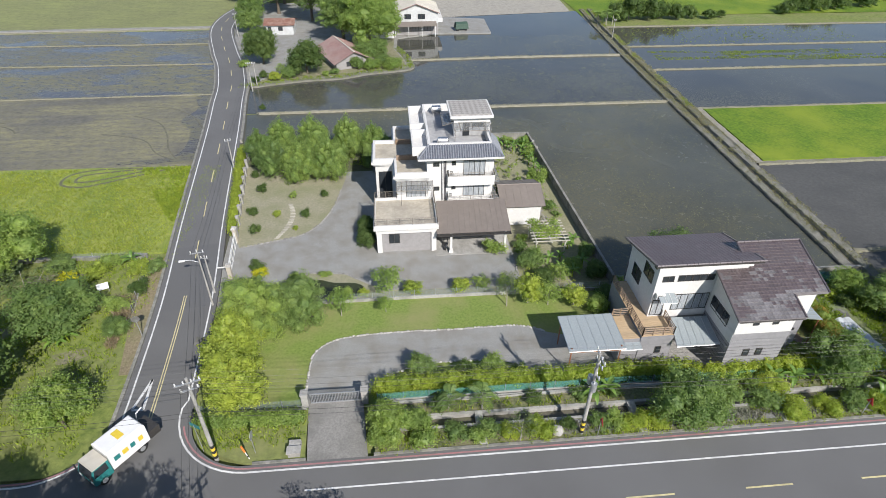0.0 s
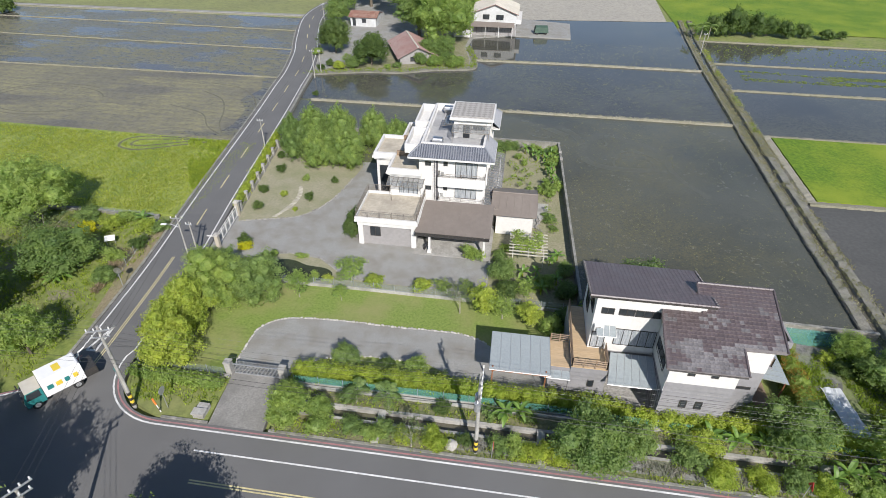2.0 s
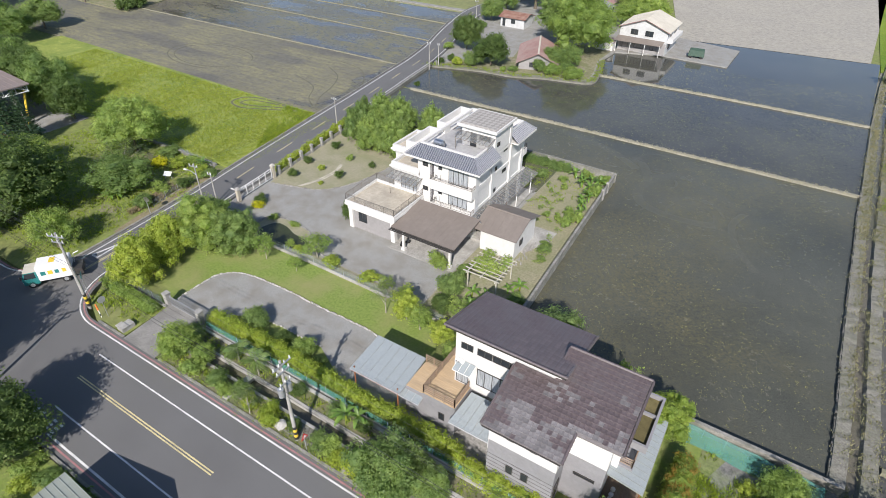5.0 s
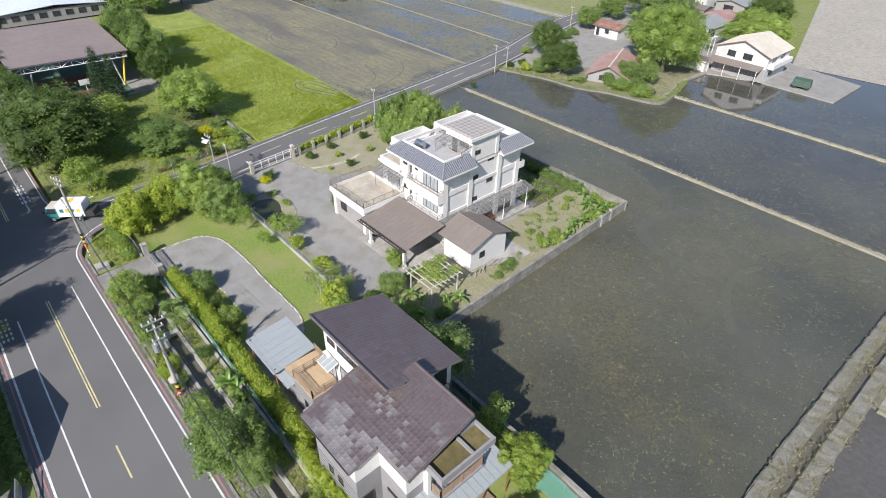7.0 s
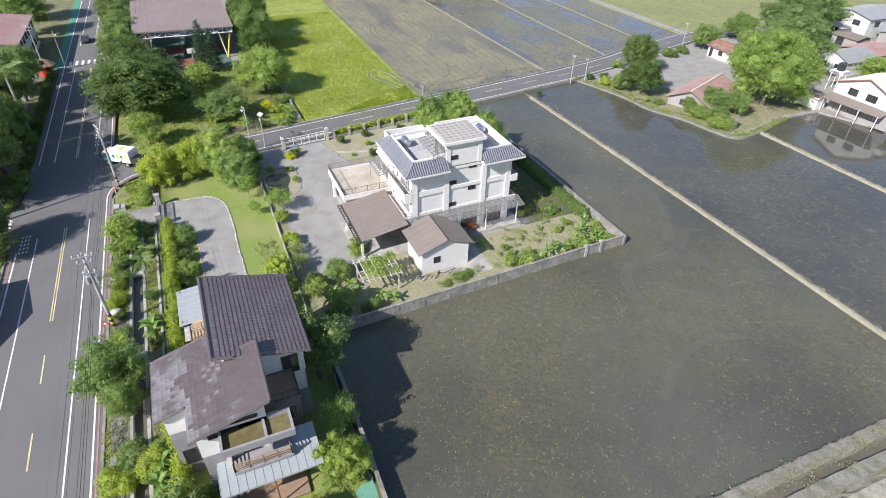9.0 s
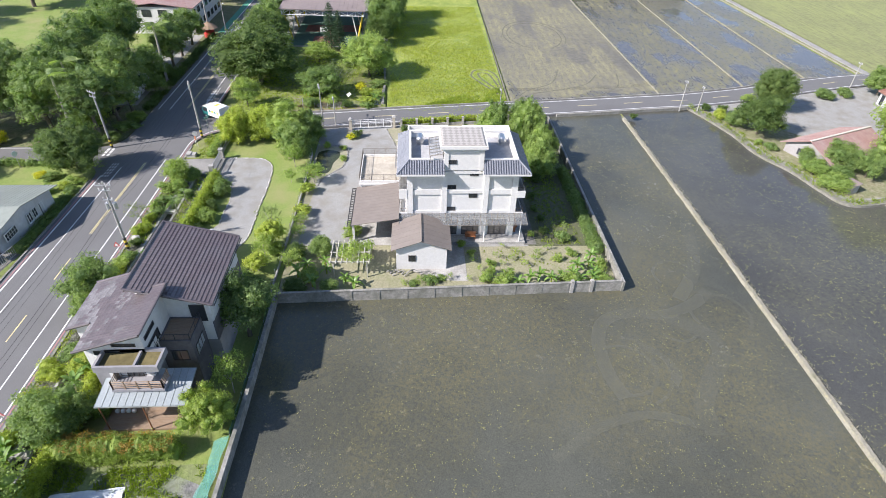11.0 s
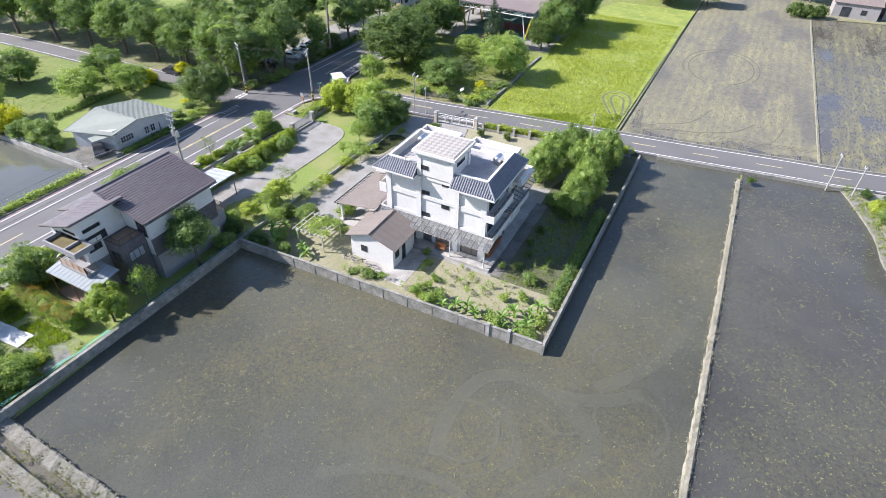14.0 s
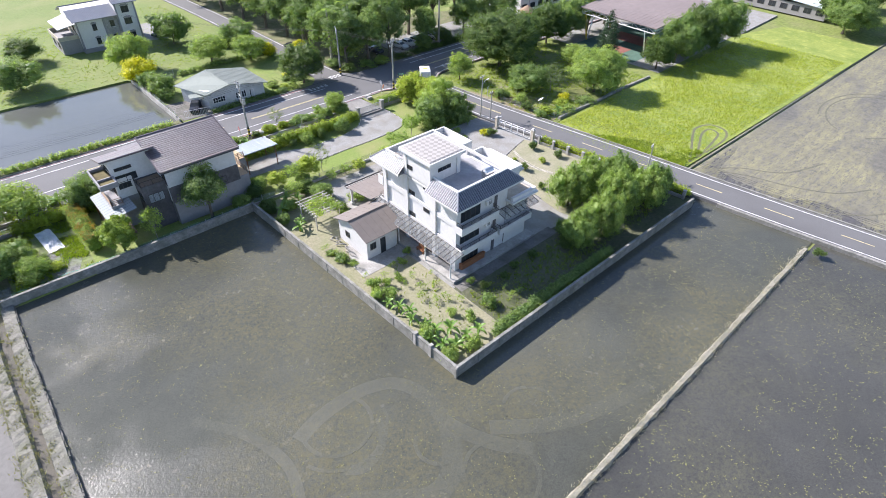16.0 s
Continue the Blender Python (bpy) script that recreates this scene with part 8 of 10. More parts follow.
_xs = [-50.0, -16.1, 15.3, 62.0]
for a, b in zip(_xs, _xs[1:]):
    for k in (-0.85, -0.3, 0.3, 0.85):
        cable((a, 29.6 + k, 9.7), (b, 29.6 + k, 9.7), 0.5, 0.006, "cable_grey")
    for k in (-0.6, 0.0, 0.6):
        cable((a, 29.6 + k, 9.0), (b, 29.6 + k, 9.0), 0.6)
    cable((a, 29.4, 6.4), (b, 29.4, 6.4), 0.7, 0.02)
    cable((a, 29.4, 5.9), (b, 29.4, 5.9), 0.8, 0.016)
for k in (-0.5, 0.0, 0.5):
    cable((-16.1 + k, 29.8, 8.6), (-21.0 + k, 49.6, 7.5), 0.3)
    cable((-21.0 + k, 49.6, 7.4), (-25.2 + k, 82.0, 5.4), 0.4)
    cable((-25.2 + k, 82.0, 5.4), (-28.9 + k, 118.4, 5.8), 0.5)
    cable((-28.9 + k, 118.4, 5.8), (-40.2 + k, 160.6, 5.8), 0.5)
    cable((-16.1 + k, 29.6, 9.4), (-12.4 + k, 16.2, 9.2), 0.2)
    cable((-12.4 + k, 16.2, 9.2), (16.0 + k, -25.0, 8.4), 0.8)
    cable((-12.4, 16.2 + k, 9.2), (-73.8, 15.0 + k, 9.2), 0.8)


def road_sign(x, y, h, shape, face, label, turn=0.0):
    th = thing("road_sign", label, "road sign", x, y, -0.1, turn)
    part("post", Geo().tube([(0, 0, -0.1), (0, 0, h)], 0.035, 6), M["steel"], th)
    g = Geo()
    if shape == "round":
        g.tube([(0, -0.05, h), (0, -0.08, h)], 0.42, 16)
    elif shape == "triangle":
        g.add([(-0.4, -0.05, h - 0.3), (0.4, -0.05, h - 0.3), (0, -0.05, h + 0.4), (-0.4, -0.08, h - 0.3), (0.4, -0.08, h - 0.3), (0, -0.08, h + 0.4)], [(0, 1, 2), (5, 4, 3), (0, 3, 4, 1), (1, 4, 5, 2), (2, 5, 3, 0)])
    else:
        g.box(-0.55, -0.08, h - 0.3, 0.55, -0.05, h + 0.1)
    p = part("plate", g, M[face], th)
    if shape == "triangle":
        part("inset", Geo().add([(-0.22, -0.085, h - 0.2), (0.22, -0.085, h - 0.2), (0, -0.085, h + 0.2)], [(0, 1, 2)]), M["line"], p)
    if shape == "plate":
        for i in range(2):
            part("lettering_bar", Geo().box(-0.42, -0.092, h - 0.2 + 0.15 * i, 0.42, -0.081, h - 0.13 + 0.15 * i), M["line"], p, "white bar for unreadable lettering")
    return th


road_sign(-12.9, 29.9, 2.5, "round", "steel", "round grey-backed road sign on a steel post", 90)
road_sign(-6.0, 5.0, 2.4, "round", "blue_roof", "round pale road sign at the lane", 150)
road_sign(16.7, 29.2, 2.0, "triangle", "red", "red and white triangular warning sign", 90)
road_sign(41.5, 29.2, 2.0, "triangle", "red", "red and white triangular warning sign", 90)
road_sign(-17.4, 30.6, 3.4, "plate", "teal", "green street name plate on a post", 150)
road_sign(-8.4, 15.2, 2.8, "plate", "teal", "green street name plate at the lane", 40)
th = thing("marker_post", "leaning striped marker post with an orange top", "marker post", -13.3, 29.4, -0.1)
part("post", Geo().tube([(0, 0, 0), (-0.25, 0.05, 1.0)], 0.05, 8), M["white_metal"], th)
part("orange_sleeve", Geo().tube([(-0.25, 0.05, 1.0), (-0.42, 0.08, 1.7)], 0.09, 8), M["orange"], th)
part("black_band", Geo().tube([(-0.08, 0.016, 0.32), (-0.13, 0.026, 0.52)], 0.056, 8), M["black"], th)
th = thing("mirror_post", "grey roadside mirror post on the verge", "mirror", -27.2, 45.2, -0.2, 200)
part("post", Geo().tube([(0, 0, 0), (0, 0, 2.4)], 0.045, 8), M["steel"], th)
part("mirror", Geo().tube([(0, -0.05, 2.5), (0, -0.12, 2.5)], [0.4, 0.36], 14), M["chrome"], th)

# ---- gates and fences ----
gate = thing("sliding_gate", "grey steel sliding gate across the drive", "gate", -6.4, 34.9, LOT)
g = Geo()
wpart("frame", g.box(-8.7, 34.75, 0.0, -4.0, 34.83, 0.12).box(-8.7, 34.75, 1.2, -4.0, 34.83, 1.3), "steel", gate)
for i in range(34):
    x = -8.65 + i * 0.14
    wpart("bar", Geo().box(x, 34.76, 0.1, x + 0.035, 34.82, 1.22), "steel", gate)
for x in (-9.2, -3.75):
    th = thing("gate_pillar", "square grey concrete gate pillar", "pillar", x, 34.8, LOT)
    part("shaft", Geo().box(-0.3, -0.3, -0.2, 0.3, 0.3, 1.75), M["concrete"], th)
    part("cap", Geo().box(-0.36, -0.36, 1.75, 0.36, 0.36, 1.86), M["concrete"], th)
th = thing("letter_pedestal", "low concrete pedestal with a slab at the drive", "pedestal", -9.6, 29.7, -0.05)
part("base", Geo().box(-0.5, -0.5, -0.1, 0.5, 0.9, 0.55), M["concrete"], th)
part("slab", Geo().box(-0.6, -0.55, 0.55, 0.6, 0.2, 0.68), M["concrete"], th)


def net_fence(name, pts, z0, height, material, label, base=0.35, post=2.4):
    th = thing(name, label, "fence", pts[0][0], pts[0][1], LOT)
    b = wpart("base", Geo().ribbon(pts, 0.09, -0.5, z0 + base), "concrete", th, "low concrete footing")
    g = Geo()
    g.v, g.f = [], []
    line = [(x, y) for x, y, _ in along(pts, 1.2)] + [pts[-1]]
    r2 = random.Random(len(pts))
    vs = []
    for x, y in line:
        j = r2.uniform(-0.05, 0.05)
        vs += [(x, y, z0 + base), (x + j, y + j, z0 + base + height * 0.5), (x, y, z0 + base + height + r2.uniform(-0.06, 0.04))]
    g.add(vs, [f for i in range(len(line) - 1) for f in ((3 * i, 3 * i + 3, 3 * i + 4, 3 * i + 1), (3 * i + 1, 3 * i + 4, 3 * i + 5, 3 * i + 2))])
    wpart("net", g, material, th, "sagging see-through net")
    for x, y, _ in along(pts, post):
        wpart("post", Geo().tube([(x, y, z0), (x, y, z0 + base + height + 0.08)], 0.03, 6), "steel", th)
    return th


net_fence("net_fence", [(-10.4, 49.1), (0, 49.2), (12, 49.1), (25.0, 48.9)], LOT, 0.85, "net_pale", "low concrete-based fence with pale net beside the lawn", 0.4)
net_fence("net_fence", [(-18.4, 34.35), (-14, 34.3), (-9.5, 34.3)], LOT, 1.0, "net_pale", "net fence on a concrete footing at the corner", 0.5)
net_fence("net_fence", [(-2.6, 34.55), (10, 34.6), (22, 34.55), (34, 34.3)], LOT, 0.9, "net_green", "green net fence behind the ditch", 0.45)
net_fence("net_fence", [(35, 34.3), (44, 34.2), (54, 33.6)], LOT, 0.9, "net_green", "green net fence behind the ditch", 0.3)
net_fence("net_fence", [(27.0, 49.4), (36, 49.3), (43.4, 49.2)], LOT, 1.0, "net_green", "sagging green net fence along the retaining wall", 0.2)
th = thing("leaning_net", "torn green net leaning inwards along the retaining wall", "net", 44, 49, LOT)
_ln = [(x, y + 0.05 * math.sin(x * 2.3), x * 1.7) for x, y, _ in along([(43.4, 49.25), (49, 49.0), (54.8, 48.7)], 0.6)]
_nv = [q for x, y, a in _ln for q in ((x, y, LOT + 1.0 + 0.06 * math.sin(a)), (x, y - 0.7, LOT + 0.55 + 0.09 * math.sin(a * 1.3)), (x, y - 1.4 - 0.12 * math.sin(a * 0.7), LOT + 0.12 + 0.05 * math.sin(a)))]
wpart("net", Geo().add(_nv, [f for i in range(len(_ln) - 1) for f in ((3 * i, 3 * i + 3, 3 * i + 4, 3 * i + 1), (3 * i + 1, 3 * i + 4, 3 * i + 5, 3 * i + 2))]), "net_green", th, "see-through green net")
for x, y, _ in along([(43.4, 49.25), (49, 49.0), (54.8, 48.7)], 1.9):
    wpart("post", Geo().tube([(x, y, LOT - 0.1), (x, y, LOT + 1.1)], 0.025, 6), "steel", th)
net_fence("net_fence", [(-29.2, 47.0), (-30.4, 54.4), (-31.4, 59.6), (-40, 59.8)], -0.25, 0.9, "net_pale", "old wire net fence round the plot", 0.1)
net_fence("net_fence", [(14.6, -5.4), (21.8, -5.2), (22.0, 2), (22.0, 14.6)], -0.12, 0.8, "net_pale", "concrete wall with a wire net by the pond", 0.7)

# villa gate and road fence
vg = thing("villa_gate", "white steel sliding gate between white pillars", "gate", -20.6, 58.5, LOT)
a, b = Vector((-20.2, 55.0, 0)), Vector((-20.9, 61.8, 0))
for z in (0.0, 1.15, 1.5):
    wpart("rail", Geo().tube([a + Vector((0, 0, z)), b + Vector((0, 0, z))], 0.045, 6), "white_metal", vg)
for i in range(6):
    p = a.lerp(b, i / 5)
    wpart("gate_post", Geo().box(p.x - 0.06, p.y - 0.06, p.z, p.x + 0.06, p.y + 0.06, p.z + 1.52), "white_metal", vg)
for i in range(45):
    p = a.lerp(b, (i + 0.5) / 45)
    wpart("bar", Geo().tube([p, p + Vector((0, 0, 1.15))], 0.012, 4), "steel", vg)
for x, y, h in ((-20.1, 54.6, 1.9), (-21.0, 62.3, 2.1)):
    th = thing("gate_pillar", "beige rendered gate pillar with a cap", "pillar", x, y, LOT)
    part("shaft", Geo().box(-0.24, -0.24, -0.2, 0.24, 0.24, h), M["terrace"], th)
    part("cap", Geo().box(-0.33, -0.33, h, 0.33, 0.33, h + 0.12).box(-0.2, -0.2, h + 0.12, 0.2, 0.2, h + 0.3), M["stone"], th)
th = thing("gate_frame", "white steel portal frame of the pedestrian gate", "gate", -20.7, 54.5, LOT)
part("lintel", Geo().box(-0.6, -0.06, 1.75, 0.6, 0.06, 1.88), M["white_metal"], th)
FENCE = [(-21.2, 63.6), (-22.3, 73), (-23.4, 82), (-24.4, 90.6)]
vf = thing("pillar_fence", "row of grey concrete pillars with low panels", "fence", -21.2, 63.6, LOT)
_ps = along(FENCE, 2.85)
for i, (x, y, h) in enumerate(_ps):
    wpart("pillar", Geo().box(x - 0.2, y - 0.2, LOT, x + 0.2, y + 0.2, 1.15).box(x - 0.24, y - 0.24, 1.15, x + 0.24, y + 0.24, 1.22), "concrete", vf)
    if i + 1 < len(_ps):
        x2, y2, _ = _ps[i + 1]
        wpart("panel", Geo().ribbon([(x, y + 0.2), (x2, y2 - 0.2)], 0.06, LOT, 0.25), "concrete", vf)
        wpart("rail", Geo().tube([(x, y, 0.75), (x2, y2, 0.75)], 0.035, 5), "dark_metal", vf)

# garden pergola
pg = thing("garden_pergola", "weathered pale open pergola over climbing plants", "pergola", 19.2, 58, LOT)
for x in (17.2, 20.9):
    for y in (56.0, 60.0):
        wpart("post", Geo().box(x - 0.07, y - 0.07, LOT, x + 0.07, y + 0.07, 2.05), "pale_wood", pg)
for x in (17.2, 19.05, 20.9):
    wpart("beam", Geo().box(x - 0.06, 55.5, 2.05, x + 0.06, 60.5, 2.18), "pale_wood", pg)
for i in range(8):
    y = 55.7 + i * 0.66
    wpart("rafter", Geo().box(16.7, y - 0.05, 2.18, 21.4, y + 0.05, 2.28), "pale_wood", pg)
bl = [(rng.uniform(17, 20.5), rng.uniform(57, 60.3), rng.uniform(2.15, 2.4), 0.55, 0.55, 0.2) for _ in range(12)]
single("climbing_plant", crown(51, bl, 1100, 0.2, core=0), M["leaf_light"], "light green climber sprawling over a pergola", "climber")

# edging stones of the drives
def edging(parent_name, pts, step, seed, z, size=0.2, material="stone"):
    r3 = random.Random(seed)
    par = bpy.data.objects[parent_name]
    ms = []
    for k in range(5):
        b = bmesh.new()
        bmesh.ops.create_icosphere(b, subdivisions=1, radius=1.0)
        for v in b.verts:
            v.co *= r3.uniform(0.8, 1.15)
        m = bpy.data.meshes.new("stone")
        b.to_mesh(m)
        b.free()
        m.materials.append(M[material])
        ms.append(m)
    for x, y, h in along(pts, step):
        s = size * r3.uniform(0.75, 1.25)
        part("stone", ms[r3.randrange(5)], None, par, at=pose(x + r3.uniform(-0.06, 0.06), y + r3.uniform(-0.06, 0.06), z, 0, 0, h + r3.uniform(-25, 25)) @ Matrix.Diagonal((s * 1.35, s * 0.85, s * 0.8, 1)))


edging("pavement_drive", DRIVE, 0.36, 61, LOT + 0.05, 0.15)
edging("pavement_drive", DRIVE_S, 0.5, 62, LOT + 0.04, 0.14)
edging("ground_front_garden", smooth([(-20.2, 61.0), (-13.6, 62.9), (-11.4, 64.6), (-9.8, 67.5), (-8.8, 71), (-8.2, 75)], 4), 0.42, 63, LOT + 0.04, 0.15, "grey_stone")
edging("ground_side_garden", smooth([(14.5, 50.2), (14.4, 53), (14.4, 57)], 3), 0.55, 64, LOT + 0.04, 0.17, "grey_stone")
edging("pavement_gravel_yard", smooth([(-13.9, 51.6), (-13.4, 54.3), (-10.6, 54.9), (-6.6, 54.4), (-4.8, 53.0), (-2.6, 51.6), (0.5, 50.9)], 4), 0.5, 65, LOT + 0.04, 0.15, "grey_stone")
for i in range(22):
    a = i / 21
    part("stepping_stone", Geo().box(-0.36, -0.13, 0, 0.36, 0.13, 0.03), M["path_stone"], bpy.data.objects["ground_front_garden"], at=pose(-15.9 + 1.4 * math.sin(a * 2.6), 62.8 + 8.5 * a, LOT + 0.03, 0, 0, 20 * math.cos(a * 3)))
_r4 = random.Random(9)
b = bmesh.new()
bmesh.ops.create_icosphere(b, subdivisions=2, radius=0.55)
for v in b.verts:
    v.co *= _r4.uniform(0.85, 1.12)
    v.co.z *= 0.7
m = bpy.data.meshes.new("boulder")
b.to_mesh(m)
b.free()
single("boulder", m, M["stone"], "pale rounded boulder on the roadside verge", "rock", at=pose(13.2, 29.7, 0.25))

# planted bed in the yard
setting("ground_bed", sheet([(-13.8, 50.4), (-13.4, 54.2), (-10.6, 54.8), (-6.6, 54.3), (-4.9, 53.0), (-2.8, 51.5), (-2.8, 49.6), (-13.6, 49.6)], LOT + 0.012), M["soil"], "dry planted bank round the garden pond", "bed")
setting("water_garden_pond", sheet(smooth([(-12.4, 51.6), (-11.6, 53.4), (-9.6, 53.5), (-7.8, 52.8), (-5.2, 52.5), (-4.1, 51.4), (-4.8, 50.2), (-8, 50.0), (-11.4, 50.0), (-12.4, 51.6)], 3)[:-1], LOT + 0.02), M["garden_pond"], "dark green garden pond with weedy edges", "pond")
setting("ground_bed_2", sheet([(-2.8, 49.5), (14.2, 49.5), (14.2, 50.5), (-2.8, 50.9)], LOT + 0.012), M["soil"], "weedy planting strip along the fence", "bed")

# rubble, tarpaulins and pots
def tarp(x, y, w, d, turn, material, label):
    r5 = random.Random(int(x * 10))
    n = 8
    g = Geo()
    g.add([(w * (i / n - 0.5), d * (j / n - 0.5), 0.05 + r5.uniform(0, 0.22)) for j in range(n + 1) for i in range(n + 1)], [(j * (n + 1) + i, j * (n + 1) + i + 1, (j + 1) * (n + 1) + i + 1, (j + 1) * (n + 1) + i) for j in range(n) for i in range(n)])
    single("tarpaulin", g, M[material], label, "tarpaulin", at=pose(x, y, LOT + 0.02, 0, 0, turn))


tarp(48.8, 38.9, 1.9, 5.8, 5, "tarp", "long crumpled pale grey tarpaulin on weedy ground")
for y in (38.2, 38.7, 39.2, 39.7):
    th = thing("flower_pot", "round white and blue glazed pot on the deck", "pot", 40.2, y, -0.05, group="pots on the deck")
    part("body", Geo().tube([(0, 0, 0), (0, 0, 0.12), (0, 0, 0.3), (0, 0, 0.38)], [0.12, 0.2, 0.2, 0.13], 10), M["white_metal"], th)
b = thing("garden_bench", "red wooden bench on the porch", "bench", 13.6, 73.2, 0.1)
part("seat", Geo().box(-0.25, -0.7, 0.38, 0.25, 0.7, 0.45), M["wood_red"], b)
part("backrest", Geo().box(-0.3, -0.7, 0.45, -0.24, 0.7, 0.9), M["wood_red"], b)
for y in (-0.6, 0.55):
    part("leg", Geo().box(-0.22, y, 0, 0.2, y + 0.06, 0.38), M["wood_red"], b)
th = thing("scooter", "dark motor scooter parked under the carport", "scooter", 6.2, 58.8, LOT + 0.06, 70)
part("body", Geo().tube([(-0.6, 0, 0.55), (-0.2, 0, 0.6), (0.15, 0, 0.35), (0.5, 0, 0.4), (0.62, 0, 0.95)], [0.16, 0.18, 0.14, 0.13, 0.08], 8), M["car_dark"], th)
for x in (-0.55, 0.62):
    part("wheel", Geo().tube([(x, -0.06, 0.25), (x, 0.06, 0.25)], 0.25, 12), M["rubber"], th)
part("handlebar", Geo().tube([(0.6, -0.3, 1.0), (0.6, 0.3, 1.0)], 0.02, 5), M["steel"], th)

# floating straw on the paddies
def straw(name, boxes, count, seed, smin, smax):
    r6 = np.random.default_rng(seed)
    g = Geo()
    for x0, y0, x1, y1, share in boxes:
        n = int(count * share)
        cx, cy = r6.uniform(x0, x1, n), r6.uniform(y0, y1, n)
        keep = np.array([noise.noise((a * 0.06, b * 0.06, seed)) + 0.5 * noise.noise((a * 0.4, b * 0.4, seed)) > -0.3 for a, b in zip(cx, cy)])
        for a, b in zip(cx[keep], cy[keep]):
            for _ in range(int(r6.integers(1, 4))):
                px, py, t = a + r6.normal(0, 0.12), b + r6.normal(0, 0.12), r6.uniform(0, math.pi)
                l, w = r6.uniform(smin, smax), r6.uniform(0.02, 0.05)
                c, s = math.cos(t), math.sin(t)
                g.add([(px - c * l - s * w, py - s * l + c * w, PAD + 0.006), (px - c * l + s * w, py - s * l - c * w, PAD + 0.006), (px + c * l + s * w, py + s * l - c * w, PAD + 0.03), (px + c * l - s * w, py + s * l + c * w, PAD + 0.03)], [(0, 1, 2, 3)])
    return single(name, g, M["straw"], "bits of yellow straw floating on the paddy", "straw", kind="stuff")


straw("floating_straw", [(25, 51, 55, 106, 0.6), (-23, 91.5, 25, 105.6, 0.4)], 3400, 71, 0.02, 0.06)
straw("floating_straw", [(-26, 107.5, 56, 138, 0.75), (16, 139, 57, 158, 0.25)], 5200, 72, 0.02, 0.085)

# marks of the tractor in the mud and in the rice
def arc(cx, cy, r, a0, a1, n=18, sx=1.0):
    return [(cx + sx * r * math.cos(radians(a0 + (a1 - a0) * i / n)), cy + r * math.sin(radians(a0 + (a1 - a0) * i / n))) for i in range(n + 1)]


_mk = Geo()
for cx, cy, r, a0, a1, w in ((36.0, 87.4, 3.3, -30, 215, 0.2), (36.0, 87.6, 4.6, 20, 170, 0.18), (28.0, 101.2, 3.4, 40, 330, 0.2), (30.0, 95.2, 2.2, -60, 90, 0.2), (21.0, 98.6, 2.8, 90, 300, 0.2)):
    _mk.ribbon(arc(cx, cy, r, a0, a1), w, PAD - 0.02, PAD + 0.012)
setting("ground_mud_marks", _mk, M["paddy_silt"], "pale curved ridges of mud left by a tractor", "mud")
for _i, (pts, w) in enumerate((([(39.6, 86.4), (36.7, 85.6), (32.4, 85.6), (28.9, 87.2), (27.6, 90.6), (28.0, 94.3), (26.4, 98.4), (24.0, 101.4)], 0.75), ([(28.0, 94.3), (31.0, 98.0), (34.0, 98.6), (36.8, 96.5), (40.5, 93.9), (44.0, 93.6)], 0.95), ([(9.5, 104.4), (16.0, 102.8), (20.8, 100.8), (25.4, 97.2)], 0.8), ([(38.2, 91.8), (36.4, 92.8), (33.8, 91.6), (32.6, 89.4)], 0.4), ([(46, 78), (43.0, 82.6), (41.6, 88.0), (43.0, 93.0)], 0.5))):
    setting("ground_silt_%d" % (_i + 1), Geo().ribbon(smooth(pts, 8), w, PAD - 0.02, PAD + 0.002 + 0.0016 * _i), M["paddy_silt"], "smooth swath of pale silt in the shallow water", "mud")
_mk, _rt = Geo(), []
for pts in ([(-34.9, 84.2), (-40, 81.8), (-44.9, 79.4), (-47.6, 78.7), (-50.5, 79.8), (-50.4, 82.6), (-47.0, 84.2), (-40.0, 84.4)], [(-36.9, 84.3), (-41.5, 82.4), (-45.7, 80.6), (-48.6, 80.4), (-48.2, 82.4), (-44, 83.4), (-37.8, 84.3)]):
    _rt += smooth(pts, 6)
    _mk.ribbon(smooth(pts, 6), 0.2, -0.2, -0.142)
_wt = smooth([(-33.0, 86.6), (-39.0, 86.2), (-47.0, 86.6), (-43.0, 87.6), (-37.4, 88.4), (-35.8, 92.0), (-36.6, 99.0), (-39.6, 104.0), (-38.0, 110.0), (-40.0, 116.6), (-36.6, 117.0), (-35.2, 110.0), (-34.0, 100.0), (-32.4, 90.0), (-33.0, 86.6)], 4)[:-1]
setting("water_field_edge", sheet(_wt, PAD + 0.012), M["stubble_wet"], "dark standing water along the edge of the stubble", "water")
_fm = Geo()
for pts in (arc(-78, 98.0, 7.0, 20, 340, 30, 1.6), arc(-78, 98.0, 8.2, 60, 300, 30, 1.6), [(-36.0, 88.0), (-38.4, 92.0), (-40.4, 98.0), (-43.6, 103.6), (-49.0, 107.0)], [(-36.4, 87.6), (-40.0, 90.4), (-44.0, 96.0), (-52.0, 99.0)], [(-34.6, 100.0), (-38.0, 106.0), (-43.0, 110.4), (-50.0, 112.0)]):
    _fm.ribbon(smooth(pts, 4), 0.14, PAD - 0.02, PAD + 0.016)
setting("ground_stubble_tracks", _fm, M["stubble_track"], "dark wet wheel tracks curving through the stubble", "mud")
setting("ground_rice_tracks", _mk, M["track_mud"], "muddy wheel tracks looping through the rice", "mud")
